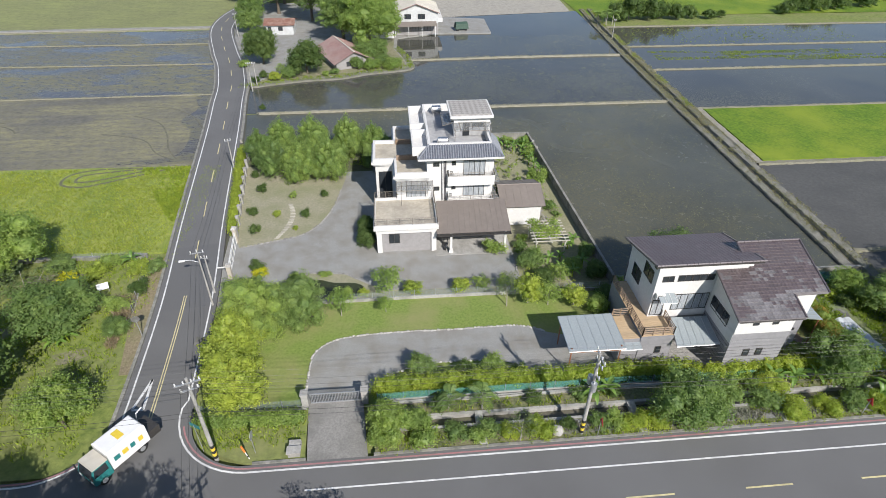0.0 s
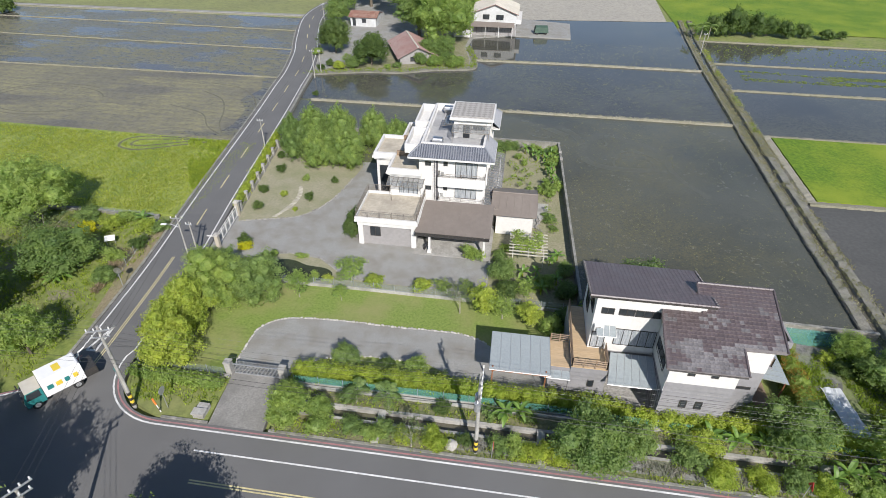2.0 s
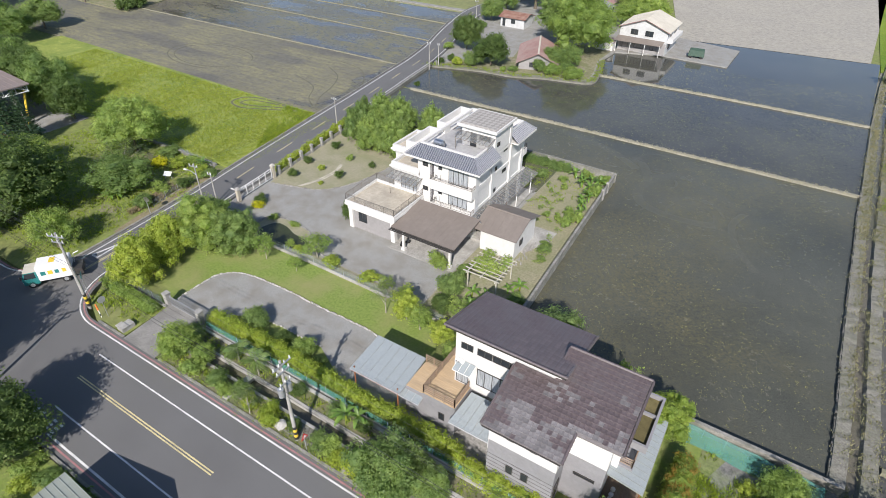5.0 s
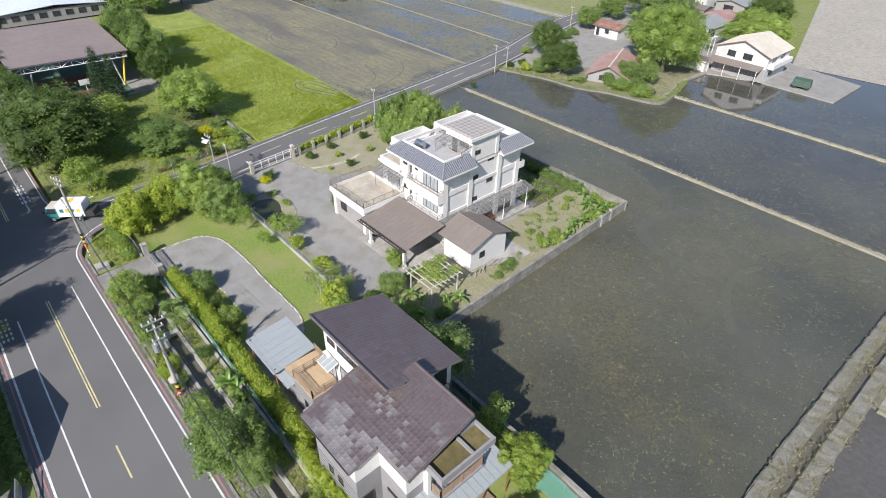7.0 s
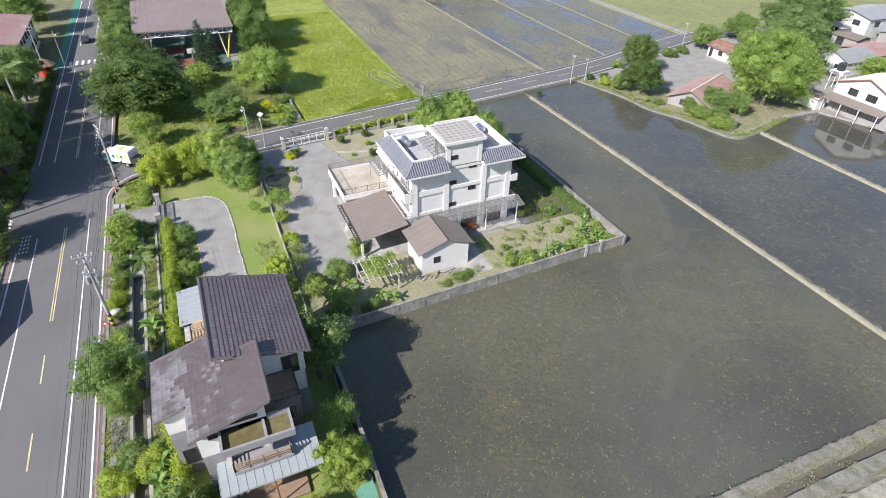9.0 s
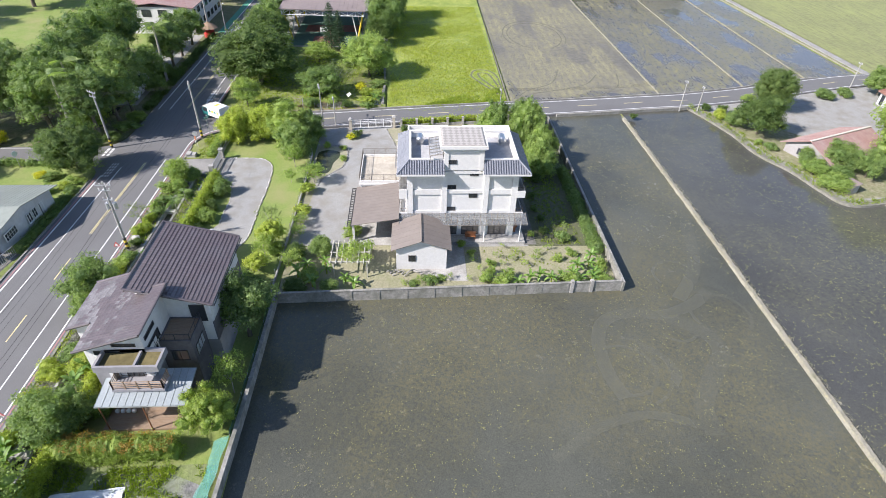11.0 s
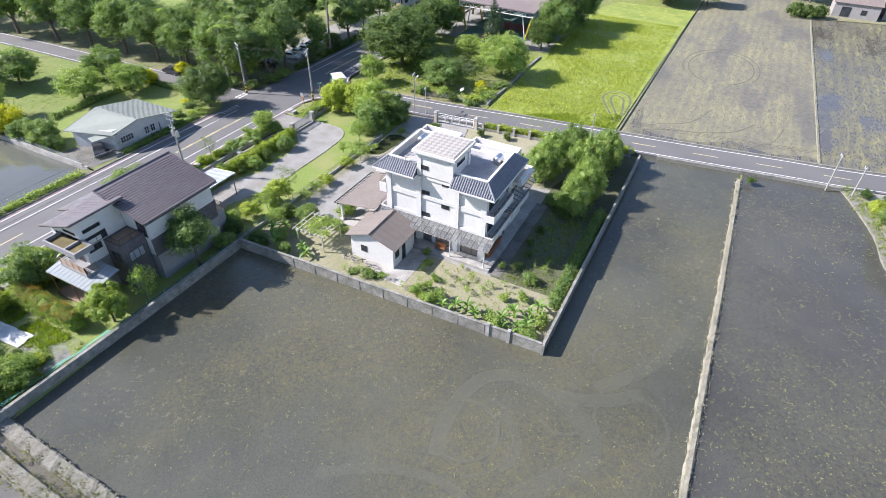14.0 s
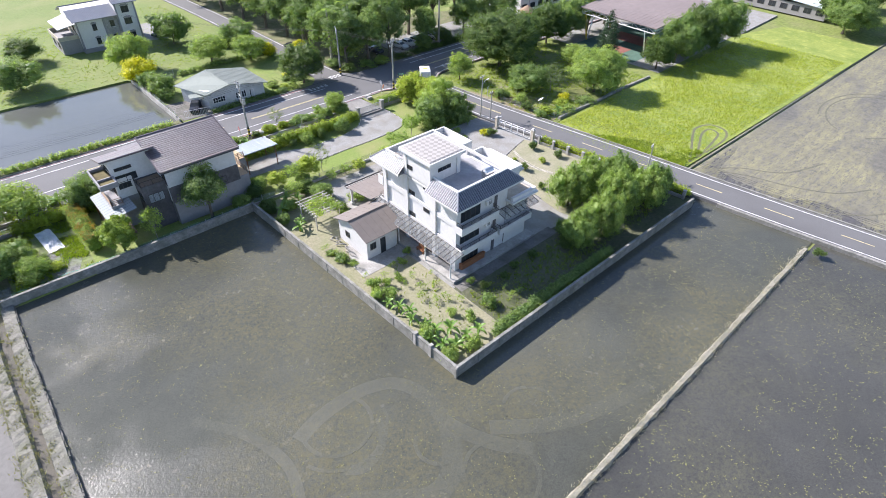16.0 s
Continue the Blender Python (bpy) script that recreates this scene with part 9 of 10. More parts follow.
# coarse grass: tufts in the rice, on the bunds and over the meadow
def tufts(name, label, spots, blades, height, material, seed, category="grass", wide=(0.03, 0.07)):
    r7 = np.random.default_rng(seed)
    n = len(spots)
    c = np.repeat(np.array(spots, float), blades, axis=0)
    m = len(c)
    a = r7.uniform(0, 2 * math.pi, m)
    c[:, :2] += r7.normal(0, 0.16, (m, 2))
    h = height * r7.uniform(0.6, 1.3, m)
    w = r7.uniform(wide[0], wide[1], m)
    lean = r7.normal(0, 0.45, (m, 2)) * h[:, None]
    d = np.stack([np.cos(a), np.sin(a)], 1) * w[:, None]
    v = np.zeros((m, 3, 3))
    v[:, 0, :2], v[:, 1, :2], v[:, 2, :2] = c[:, :2] - d, c[:, :2] + d, c[:, :2] + lean
    v[:, 0, 2] = v[:, 1, 2] = c[:, 2]
    v[:, 2, 2] = c[:, 2] + h
    g = Geo()
    g.v, g.f = [tuple(x) for x in v.reshape(-1, 3).tolist()], [tuple(x) for x in np.arange(3 * m).reshape(-1, 3).tolist()]
    return single(name, g, M[material], label, category, kind="stuff")


def scatter(poly_box, count, seed, z, keep=lambda x, y: True):
    r8 = random.Random(seed)
    x0, y0, x1, y1 = poly_box
    out = []
    while len(out) < count:
        x, y = r8.uniform(x0, x1), r8.uniform(y0, y1)
        if noise.noise((x * 0.12, y * 0.12, seed)) + r8.uniform(-0.6, 0.6) > -0.2 and keep(x, y):
            out.append((x, y, z))
    return out


_bs = []
for pts, half in (([(-25.6, 106.2), (5, 106.6), (57, 106.9)], 0.5), ([(3.6, 137.5), (30, 138.5), (58.5, 138.6)], 0.45)):
    for x, y, h in along(pts, 0.1):
        _bs.append((x + rng.uniform(-half, half), y + rng.uniform(-half, half), -0.22))
_fb = []
for x, y, h in along([(-31.6, 120), (-29.3, 121.6), (-18.7, 124.8), (-11.3, 125.6), (-5, 128.4), (1, 129.8), (5.0, 131.6), (4.4, 138), (2.2, 147)], 0.16):
    _fb.append((x + rng.uniform(-0.7, 0.7), y + rng.uniform(-0.6, 1.6), -0.18))
tufts("bank_weeds", "green weeds along the bank of the farm pond", _fb, 7, 0.5, "blade", 90)
_ds = []
for pts, o, half in ((DITCH_W, 0.45, 0.22), (DITCH_E, -0.5, 0.2), (DITCH_E, 0.55, 0.28), (DITCH_W, 0.0, 0.5)):
    for x, y, h in along(pts[:10], 0.13 if o else 0.4):
        if noise.noise((x * 0.4, y * 0.4, o)) > -0.15:
            _ds.append((x + o + rng.gauss(0, half), y, -0.12))
tufts("ditch_grass", "straw-coloured and olive grass along the irrigation ditch", _ds, 7, 0.22, "blade_olive", 94)
tufts("bund_grass", "dry grass tufts on the bunds", _bs, 9, 0.2, "blade_dry", 82, "grass", (0.012, 0.03))
_vs = scatter((-2.5, 28.9, 60, 30.9), 700, 83, 0.02, lambda x, y: x < 13.5 or x > 50 or y < 29.5 or noise.noise((x * 0.4, y, 7.0)) > 0.15) + scatter((-2.5, 32.8, 56, 34.0), 420, 84, -0.1) + scatter((-17.5, 30.5, -9, 34), 240, 85, 0.0)
tufts("verge_grass", "long green weeds along the ditch and verge", _vs, 6, 0.26, "blade", 87)
_ws = scatter((-62, 31, -28.5, 59.8), 3200, 88, -0.25) + scatter((-30.2, 58, -27.6, 84), 500, 89, -0.2)
tufts("plot_grass", "rough grass tufts on the plot by the road", _ws, 5, 0.32, "blade", 90)
_rs = scatter((-104, 61, -30.5, 85), 19000, 95, -0.16, lambda x, y: x < -27.6 - (y - 60) * 0.165 and y < 84.4 and not (-51.5 < x < -35 and y > 78 and min((x - a) ** 2 + (y - b) ** 2 for a, b in _rt) < 0.3))
tufts("rice_crop", "yellow-green rice leaning in loose patches", _rs, 3, 0.26, "blade_rice", 96, "rice")
_rs = scatter((-41, 68, -29.5, 84), 650, 97, -0.16, lambda x, y: x < -28.6 - (y - 60) * 0.165 and x > -40 + (84 - y) * 0.55)
tufts("field_weeds", "tall fresh green weeds in the corner of the rice field", _rs, 8, 0.45, "blade", 98)
_tw = scatter((-33.2, 43.6, -29.6, 52.0), 240, 101, -0.22, lambda x, y: x > -29.0 - (y - 40) * 0.3 and x < -27.6 - (y - 40) * 0.22)
tufts("brush_heap", "heap of dry brown cut brush along the fence", _tw, 9, 0.55, "twig", 102, "brush")
_pw = scatter((66, 132, 135, 141), 1500, 103, PAD, lambda x, y: noise.noise((x * 0.06, y * 0.5, 4.0)) > 0.0) + scatter((62, 148, 130, 163), 500, 104, PAD)
tufts("paddy_weeds", "green weeds in streaks over the flooded paddy", _pw, 6, 0.16, "blade", 105)
_dg = []
for x, y, h in along(DITCH_E[6:], 0.09):
    if noise.noise((x * 0.3, y * 0.12, 2.0)) > 0.02:
        _dg.append((x + rng.gauss(0.2, 0.3), y, -0.12))
tufts("ditch_weeds", "green weeds in patches on the far ditch bank", _dg, 6, 0.3, "blade", 106)
_dg = []
for pts in (DITCH_E[6:], DITCH_W[6:]):
    _dg += [(x + rng.gauss(0.1, 0.35), y, -0.12) for x, y, h in along(pts, 0.1)]
tufts("ditch_straw", "olive and straw-coloured grass on the far ditch banks", _dg, 7, 0.26, "blade_olive", 107)
_cv = [(x, 29.8 + 0.38 * i + rng.gauss(0, 0.05), 0.02) for i in range(3) for x in np.arange(14, 49, 0.16) if noise.noise((x * 0.5, i * 3.0, 5.0)) > -0.12]
tufts("cut_stems", "rows of dead grey cut stems on the verge", _cv, 7, 0.2, "dead_stem", 108)
_pg = scatter((45.8, 35.4, 54.2, 48.4), 1300, 109, LOT, lambda x, y: noise.noise((x * 0.35, y * 0.35, 9.0)) > -0.1 - 0.3 * (x > 50.5) and not (47.7 < x < 50.1 and 35.8 < y < 41.9))
tufts("plot_weeds", "fresh green weeds over the rubble plot", _pg, 7, 0.3, "blade", 110)
_ws = scatter((-3, -60, 60, -11), 3000, 91, -0.12)
tufts("meadow_grass", "rough grass tufts in the meadow", _ws, 5, 0.2, "blade", 92)

# white board on two posts in the plot by the road
wb = thing("white_board", "small tilted white board on two thin posts", "board", -34.0, 53.1, -0.25, 25)
part("panel", Geo().slab([(-0.6, -0.35, 0.75), (0.6, -0.35, 0.75), (0.6, 0.35, 1.15), (-0.6, 0.35, 1.15)], 0.03), M["white_metal"], wb)
for px_ in (-0.5, 0.5):
    part("post", Geo().tube([(px_, 0.0, 0.0), (px_, 0.0, 0.92)], 0.03, 6), M["steel"], wb)
_gs = scatter((-22, 82.8, 14.6, 88), 700, 91, LOT + 0.02) + scatter((15.4, 73, 22, 88), 90, 92, LOT + 0.02)
tufts("garden_weeds", "low green weeds over the garden soil", _gs, 7, 0.24, "blade", 93)

# ---- the grey house and its neighbours ----
gh = thing("grey_bungalow", "single-storey pale grey house with a pale grey-green metal gable roof", "house", 11, 11, -0.12)
GHW = [(4.9, 7.0), (17.8, 7.3), (15.6, 14.4), (11.8, 15.2), (4.9, 15.6)]
wpart("wall", Geo().prism(GHW, -0.12, lambda x, y: 2.85 + max(0.0, 1.0 - abs(x - 11.8) / 6.5) * 1.0), "old_white", gh, "pale grey stone-faced walls")
rib_roof(gh, [(4.2, 16.5, 2.9), (4.3, 6.4, 2.9), (11.9, 6.2, 4.25), (11.7, 16.1, 4.25)], 0.08, "sage_metal", 0.5, "roof", "pale grey-green metal roof slope")
rib_roof(gh, [(18.8, 6.7, 2.9), (16.1, 15.0, 2.9), (11.7, 16.1, 4.25), (11.9, 6.2, 4.25)], 0.08, "sage_metal", 0.5, "roof", "pale grey-green metal roof slope")
wpart("porch_roof", Geo().slab([(14.5, 13.2, 2.8), (18.2, 11.8, 2.6), (18.6, 13.4, 2.5), (15.0, 14.8, 2.7)], 0.1), "sage_metal", gh)
for u in (5.6, 8.6, 9.8):
    win(gh, "N", 15.42, u, u + 0.9, 0.9, 2.2, 1, "white_metal", sill=True, cross=1)
win(gh, "N", 15.0, 12.6, 15.0, 1.0, 2.1, 4, "white_metal", cross=1)
win(gh, "N", 15.42, 7.0, 7.9, 0.0, 2.1, 0, "white_metal", name="door")
g2 = thing("bungalow_gate", "grey steel gate of the bungalow yard", "gate", 18.6, 15.8, -0.12)
wpart("rail", Geo().tube([(16.2, 16.3, 1.3), (20.8, 15.4, 1.3)], 0.04, 5), "steel", g2)
wpart("rail", Geo().tube([(16.2, 16.3, 0.1), (20.8, 15.4, 0.1)], 0.04, 5), "steel", g2)
for i in range(18):
    p = Vector((16.2, 16.3, 0.1)).lerp(Vector((20.8, 15.4, 0.1)), i / 17)
    wpart("bar", Geo().tube([p, p + Vector((0, 0, 1.2))], 0.025, 4), "steel", g2)
setting("pavement_bungalow", sheet([(15.4, 8), (21.4, 7), (21.4, 15.8), (16, 16.6), (15.4, 14)], -0.1), M["dark_concrete"], "dark concrete yard of the bungalow", "yard")
_bw = Geo().ribbon([(21.9, 15.6), (22.0, 4), (22.0, -9.6)], 0.14, -0.6, 0.35)
setting("wall_pond", _bw, M["concrete"], "low concrete wall along the pond", "wall")


def block_house(name, label, x0, y0, x1, y1, h, walls, roof, roof_label, wins, overhang=0.6, rise=1.2, along_x=True, z=-0.15, storeys=1):
    """A plain farmhouse: walls, gable roof of two slopes, windows on the faces that are seen."""
    th = thing(name, label, "house", (x0 + x1) / 2, (y0 + y1) / 2, z)
    xm, ym = (x0 + x1) / 2, (y0 + y1) / 2
    if along_x:
        top = lambda x, y: h + rise * (1 - abs(y - ym) / (ym - y0)) - 0.05
        wpart("wall", Geo().prism([(x0, y0), (x1, y0), (x1, ym), (x1, y1), (x0, y1), (x0, ym)], z, top), walls, th)
        o = overhang
        k = rise * o / (ym - y0)
        rib_roof(th, [(x0 - o, y0 - o, h - k), (x1 + o, y0 - o, h - k), (x1 + o, ym, h + rise), (x0 - o, ym, h + rise)], 0.1, roof, 0.6, "roof", roof_label)
        rib_roof(th, [(x1 + o, y1 + o, h - k), (x0 - o, y1 + o, h - k), (x0 - o, ym, h + rise), (x1 + o, ym, h + rise)], 0.1, roof, 0.6, "roof", roof_label)
    else:
        top = lambda x, y: h + rise * (1 - abs(x - xm) / (xm - x0)) - 0.05
        wpart("wall", Geo().prism([(x0, y0), (xm, y0), (x1, y0), (x1, y1), (xm, y1), (x0, y1)], z, top), walls, th)
        o = overhang
        k = rise * o / (xm - x0)
        rib_roof(th, [(x0 - o, y1 + o, h - k), (x0 - o, y0 - o, h - k), (xm, y0 - o, h + rise), (xm, y1 + o, h + rise)], 0.1, roof, 0.6, "roof", roof_label)
        rib_roof(th, [(x1 + o, y0 - o, h - k), (x1 + o, y1 + o, h - k), (xm, y1 + o, h + rise), (xm, y0 - o, h + rise)], 0.1, roof, 0.6, "roof", roof_label)
    for face, pos, u0, u1, z0, z1, bars in wins:
        win(th, face, pos, u0, u1, z0, z1, bars)
    return th


# farm cluster
cream = block_house("cream_roofed_house", "white two-storey farmhouse with a cream gable roof", 1.9, 159.6, 13.7, 171.5, 5.6, "old_white", "cream_roof", "cream metal roof slope",
                    [("S", 159.6, 4.6, 6.4, 3.9, 5.2, 1), ("S", 159.6, 8.2, 10.2, 3.9, 5.2, 1), ("S", 159.6, 3.0, 4.4, 0.3, 2.4, 0), ("S", 159.6, 6.0, 8.4, 0.8, 2.2, 2), ("S", 159.6, 10.0, 12.4, 0.8, 2.2, 2), ("E", 13.7, 162, 164, 0.9, 2.3, 1), ("E", 13.7, 162, 164, 3.9, 5.2, 1), ("E", 13.7, 166.5, 168.5, 3.9, 5.2, 1)], 0.5, 2.2, False)
rib_roof(cream, [(1.6, 156.9, 2.6), (13.2, 157.4, 2.6), (13.2, 159.6, 3.3), (1.6, 159.6, 3.3)], 0.06, "metal_brown", 0.5, "porch_roof", "rusty brown porch roof")
for x in (2.0, 5.6, 9.2, 12.8):
    wpart("porch_post", Geo().tube([(x, 157.3, -0.15), (x, 157.3, 2.7)], 0.07, 6), "white_metal", cream)
wpart("porch_wall", Geo().box(1.95, 159.575, -0.1, 13.65, 159.6, 2.75), "warm_grey", cream, "grey-tiled lower wall behind the porch")
wpart("gable_trim", Geo().tube([(1.4, 159.08, 5.42), (7.8, 159.08, 7.82), (14.2, 159.08, 5.42)], 0.11, 5), "red_roof", cream, "faded red gable trim")
wpart("balcony", Geo().box(13.7, 160.2, 2.9, 15.0, 170.6, 3.9), "white", cream, "white side balcony")
block_house("white_cottage", "small white cottage with a rusty red-brown roof", -32.9, 161.8, -25.6, 167.6, 2.6, "old_white", "rust_roof", "rusty red-brown roof slope", [("S", 161.8, -32.3, -31.4, 0.0, 2.0, 0), ("S", 161.8, -29.6, -28.4, 0.9, 2.0, 1), ("W", -32.9, 163.6, 164.8, 0.9, 2.0, 1)], 0.5, 0.9)
rr = block_house("red_roofed_shed", "low farm shed with a faded red metal roof", -15.0, 131.6, -6.5, 145.4, 1.7, "warm_grey", "red_roof", "faded red metal roof slope", [("S", 131.6, -12.6, -11.0, 0.4, 1.5, 1)], 0.7, 2.0, False)
wpart("ridge_board", Geo().box(-10.95, 130.9, 3.68, -10.55, 146.1, 3.78), "cream_roof", rr)
rr.matrix_basis = pose(-10.75, 138.5, -0.15, 0, 0, 21.9)
block_house("grey_farm_shed", "white-walled farm shed with a grey metal gable roof", -17.4, 180.6, -9.8, 190.6, 3.1, "old_white", "grey_roof", "grey metal roof slope", [("S", 180.6, -15.8, -14.6, 0.8, 2.0, 1), ("S", 180.6, -12.6, -11.4, 0.8, 2.0, 1)], 0.4, 1.5, False)
block_house("red_farm_shed", "farm shed with a red metal roof behind the grey one", -19.0, 191.6, -11.0, 201.6, 3.0, "warm_grey", "red_roof", "red metal roof slope", [("E", -11.0, 194, 196, 0.8, 1.9, 1)], 0.5, 0.9, False)
block_house("long_grey_shed", "long low shed with a grey metal roof by the farm", -24.6, 214.0, -15.6, 229.0, 3.0, "warm_grey", "grey_roof", "grey metal roof slope", [("S", 214.0, -22, -19, 0.0, 2.4, 0)], 0.5, 1.0, False)
block_house("rusty_lean_to", "low shed with a rusty brown roof beside the tall house", -29.5, 202.4, -22.5, 207.6, 2.4, "warm_grey", "metal_brown", "rusty brown metal roof slope", [("S", 202.4, -28, -26, 0.0, 2.0, 0)], 0.4, 0.6)
block_house("white_far_house", "pale two-storey house beyond the farm trees", -37.0, 209.5, -25.6, 224.0, 6.2, "old_white", "grey_roof", "grey metal roof slope", [("S", 209.5, -35, -33, 0.9, 2.2, 1), ("S", 209.5, -35, -33, 3.9, 5.2, 1), ("S", 209.5, -30, -28, 3.9, 5.2, 1), ("E", -25.6, 212, 214, 3.9, 5.2, 1), ("E", -25.6, 218, 220, 3.9, 5.2, 1)], 0.5, 1.2, False)
for x0, y0, x1, y1, h in ((-149, 121.5, -139.5, 133.0, 3.8), (-151, 134.5, -142.5, 146.5, 4.2), (-152, 149.0, -144, 158.5, 3.6)):
    block_house("storage_shed", "grey sheet-metal storage shed at the end of the fields", x0, y0, x1, y1, h, "warm_grey", "metal_taupe", "dull grey metal roof slope", [("E", x1, y0 + 2, y0 + 4.4, 0.0, 2.6, 0), ("E", x1, y0 + 7, y0 + 8.4, 0.9, 2.2, 1)], 0.4, 1.2, False, -0.25)
th = thing("lean_to", "small pale lean-to at the water's edge", "shed", -0.6, 157.6, -0.15)
part("wall", Geo().box(-2.2, -1.2, 0, 2.2, 1.4, 2.2), M["white"], th)
part("roof", Geo().slab([(-2.4, -1.4, 2.1), (2.4, -1.4, 2.1), (2.4, 1.6, 2.6), (-2.4, 1.6, 2.6)], 0.08), M["metal_taupe"], th)
th = thing("pump_hut", "tiny block hut with a tin roof on the bank", "hut", 1.4, 133.6, -0.15, 20)
part("wall", Geo().box(-0.9, -0.8, 0, 0.9, 0.8, 1.4), M["concrete"], th)
part("roof", Geo().slab([(-1.1, -1.0, 1.4), (1.1, -1.0, 1.4), (1.1, 1.0, 1.65), (-1.1, 1.0, 1.65)], 0.06), M["metal_taupe"], th)
th = thing("water_tower", "dark water tank on a pale steel frame", "tank", -5.0, 170.6, -0.15)
for x in (-1, 1):
    for y in (-1, 1):
        part("leg", Geo().tube([(x, y, 0), (x, y, 4.2)], 0.08, 5), M["white_metal"], th)
part("platform", Geo().box(-1.3, -1.3, 4.1, 1.3, 1.3, 4.25), M["white_metal"], th)
part("tank", Geo().tube([(0, 0, 4.25), (0, 0, 5.6), (0, 0, 5.9)], [0.8, 0.8, 0.4], 12), M["car_dark"], th)
th = thing("covered_trailer", "trailer under a dark green tarpaulin in the farmyard", "trailer", 20.6, 163.6, -0.15, 8)
part("cover", Geo().add([(-1.9, -1.1, 0.5), (1.9, -1.1, 0.5), (1.9, 1.1, 0.5), (-1.9, 1.1, 0.5), (-1.7, -0.9, 1.9), (1.7, -0.9, 1.9), (1.7, 0.9, 1.9), (-1.7, 0.9, 1.9), (-1.6, 0, 2.25), (1.6, 0, 2.25)], [(0, 1, 5, 4), (2, 3, 7, 6), (1, 2, 6, 9, 5), (3, 0, 4, 8, 7), (4, 5, 9, 8), (6, 7, 8, 9), (3, 2, 1, 0)]), M["green_tarp"], th)
for x in (-1.2, 1.2):
    part("wheel", Geo().tube([(x, -1.0, 0.35), (x, 1.0, 0.35)], 0.35, 10), M["rubber"], th)

# school pavilion over a ball court
pv = thing("court_pavilion", "large open pavilion with a taupe metal roof on yellow columns", "pavilion", -82, 44, -0.2)
rib_roof(pv, [(-70.8, 33.6, 7.3), (-70.8, 54.3, 6.9), (-94.2, 54.3, 8.5), (-94.2, 33.6, 8.7)], 0.18, "metal_taupe", 1.1, "roof", "wide taupe sheet-metal roof")


def truss(house, a, b, depth, n):
    a, b = Vector(a), Vector(b)
    d = Vector((0, 0, -depth))
    g = Geo().tube([a, b], 0.1, 5).tube([a + d, b + d], 0.1, 5)
    for i in range(n):
        p, q = a.lerp(b, i / n), a.lerp(b, (i + 1) / n)
        g.tube([p, q + d] if i % 2 else [p + d, q], 0.06, 4)
        g.tube([p, p + d], 0.06, 4)
    wpart("truss", g, "white_metal", house, "white steel lattice truss")


truss(pv, (-71.2, 34, 6.95), (-71.2, 54, 6.7), 1.1, 10)
truss(pv, (-93.6, 34, 8.2), (-93.6, 54, 8.1), 1.1, 10)
truss(pv, (-71.2, 34.1, 6.9), (-93.6, 34.1, 8.2), 1.1, 11)
truss(pv, (-71.2, 53.9, 6.6), (-93.6, 53.9, 8.0), 1.1, 11)
for x, top in ((-72, 5.8), (-82, 6.4), (-92.6, 7.0)):
    for y, s in ((34.6, 1), (53.4, -1)):
        wpart("column", Geo().tube([(x, y + s * 1.3, -0.2), (x, y - s * 0.2, top)], 0.22, 8), "yellow", pv, "yellow steel column")
        wpart("brace", Geo().tube([(x, y + s * 1.3, -0.2), (x + 0.2, y + s * 2.4, top)], 0.14, 6), "white_metal", pv)
setting("pavement_court_green", sheet([(-66.8, 36), (-94, 36), (-94, 52.5), (-66.8, 52.5)], -0.17), M["court_green"], "green ball court", "court")
setting("pavement_court_red", sheet([(-66.5, 41), (-74, 41), (-74, 47.5), (-66.5, 47.5)], -0.15), M["court_red"], "red key of the ball court", "court")
setting("pavement_court_red_2", sheet([(-78, 38), (-84, 38), (-84, 52), (-78, 52)], -0.15), M["court_red"], "red stripe of the ball court", "court")
th = thing("basketball_hoop", "steel basketball stand with a white backboard", "hoop", -67.6, 44.4, -0.2, 90)
part("post", Geo().tube([(0, -0.6, 0), (0, -0.6, 2.2), (0, 0.5, 3.2)], 0.09, 6), M["steel"], th)
part("backboard", Geo().box(-0.9, 0.5, 2.9, 0.9, 0.55, 3.95), M["white_metal"], th)
part("ring", Geo().tube([(0.22 * math.cos(a), 0.8 + 0.22 * math.sin(a), 3.05) for a in [i * math.pi / 6 for i in range(13)]], 0.02, 4), M["orange"], th)


def long_block(name, label, x0, y0, x1, y1, h, storeys, wall, roof, face, turn_z=-0.2, n=8):
    th = thing(name, label, "school building", (x0 + x1) / 2, (y0 + y1) / 2, turn_z)
    wpart("wall", Geo().box(x0, y0, turn_z, x1, y1, h), wall, th)
    rib_roof(th, [(x0 - 0.6, y0 - 0.6, h), (x1 + 0.6, y0 - 0.6, h), (x1 + 0.6, (y0 + y1) / 2, h + 1.1), (x0 - 0.6, (y0 + y1) / 2, h + 1.1)], 0.12, roof, 0.8, "roof")
    rib_roof(th, [(x1 + 0.6, y1 + 0.6, h), (x0 - 0.6, y1 + 0.6, h), (x0 - 0.6, (y0 + y1) / 2, h + 1.1), (x1 + 0.6, (y0 + y1) / 2, h + 1.1)], 0.12, roof, 0.8, "roof")
    s = h / storeys
    for k in range(storeys):
        for i in range(n):
            if face in "EW":
                u = y0 + (y1 - y0) * (i + 0.2) / n
                win(th, face, x1 if face == "E" else x0, u, u + 0.6 * (y1 - y0) / n, k * s + 0.9, k * s + 2.3, 1)
            else:
                u = x0 + (x1 - x0) * (i + 0.2) / n
                win(th, face, y1 if face == "N" else y0, u, u + 0.6 * (x1 - x0) / n, k * s + 0.9, k * s + 2.3, 1)
    return th


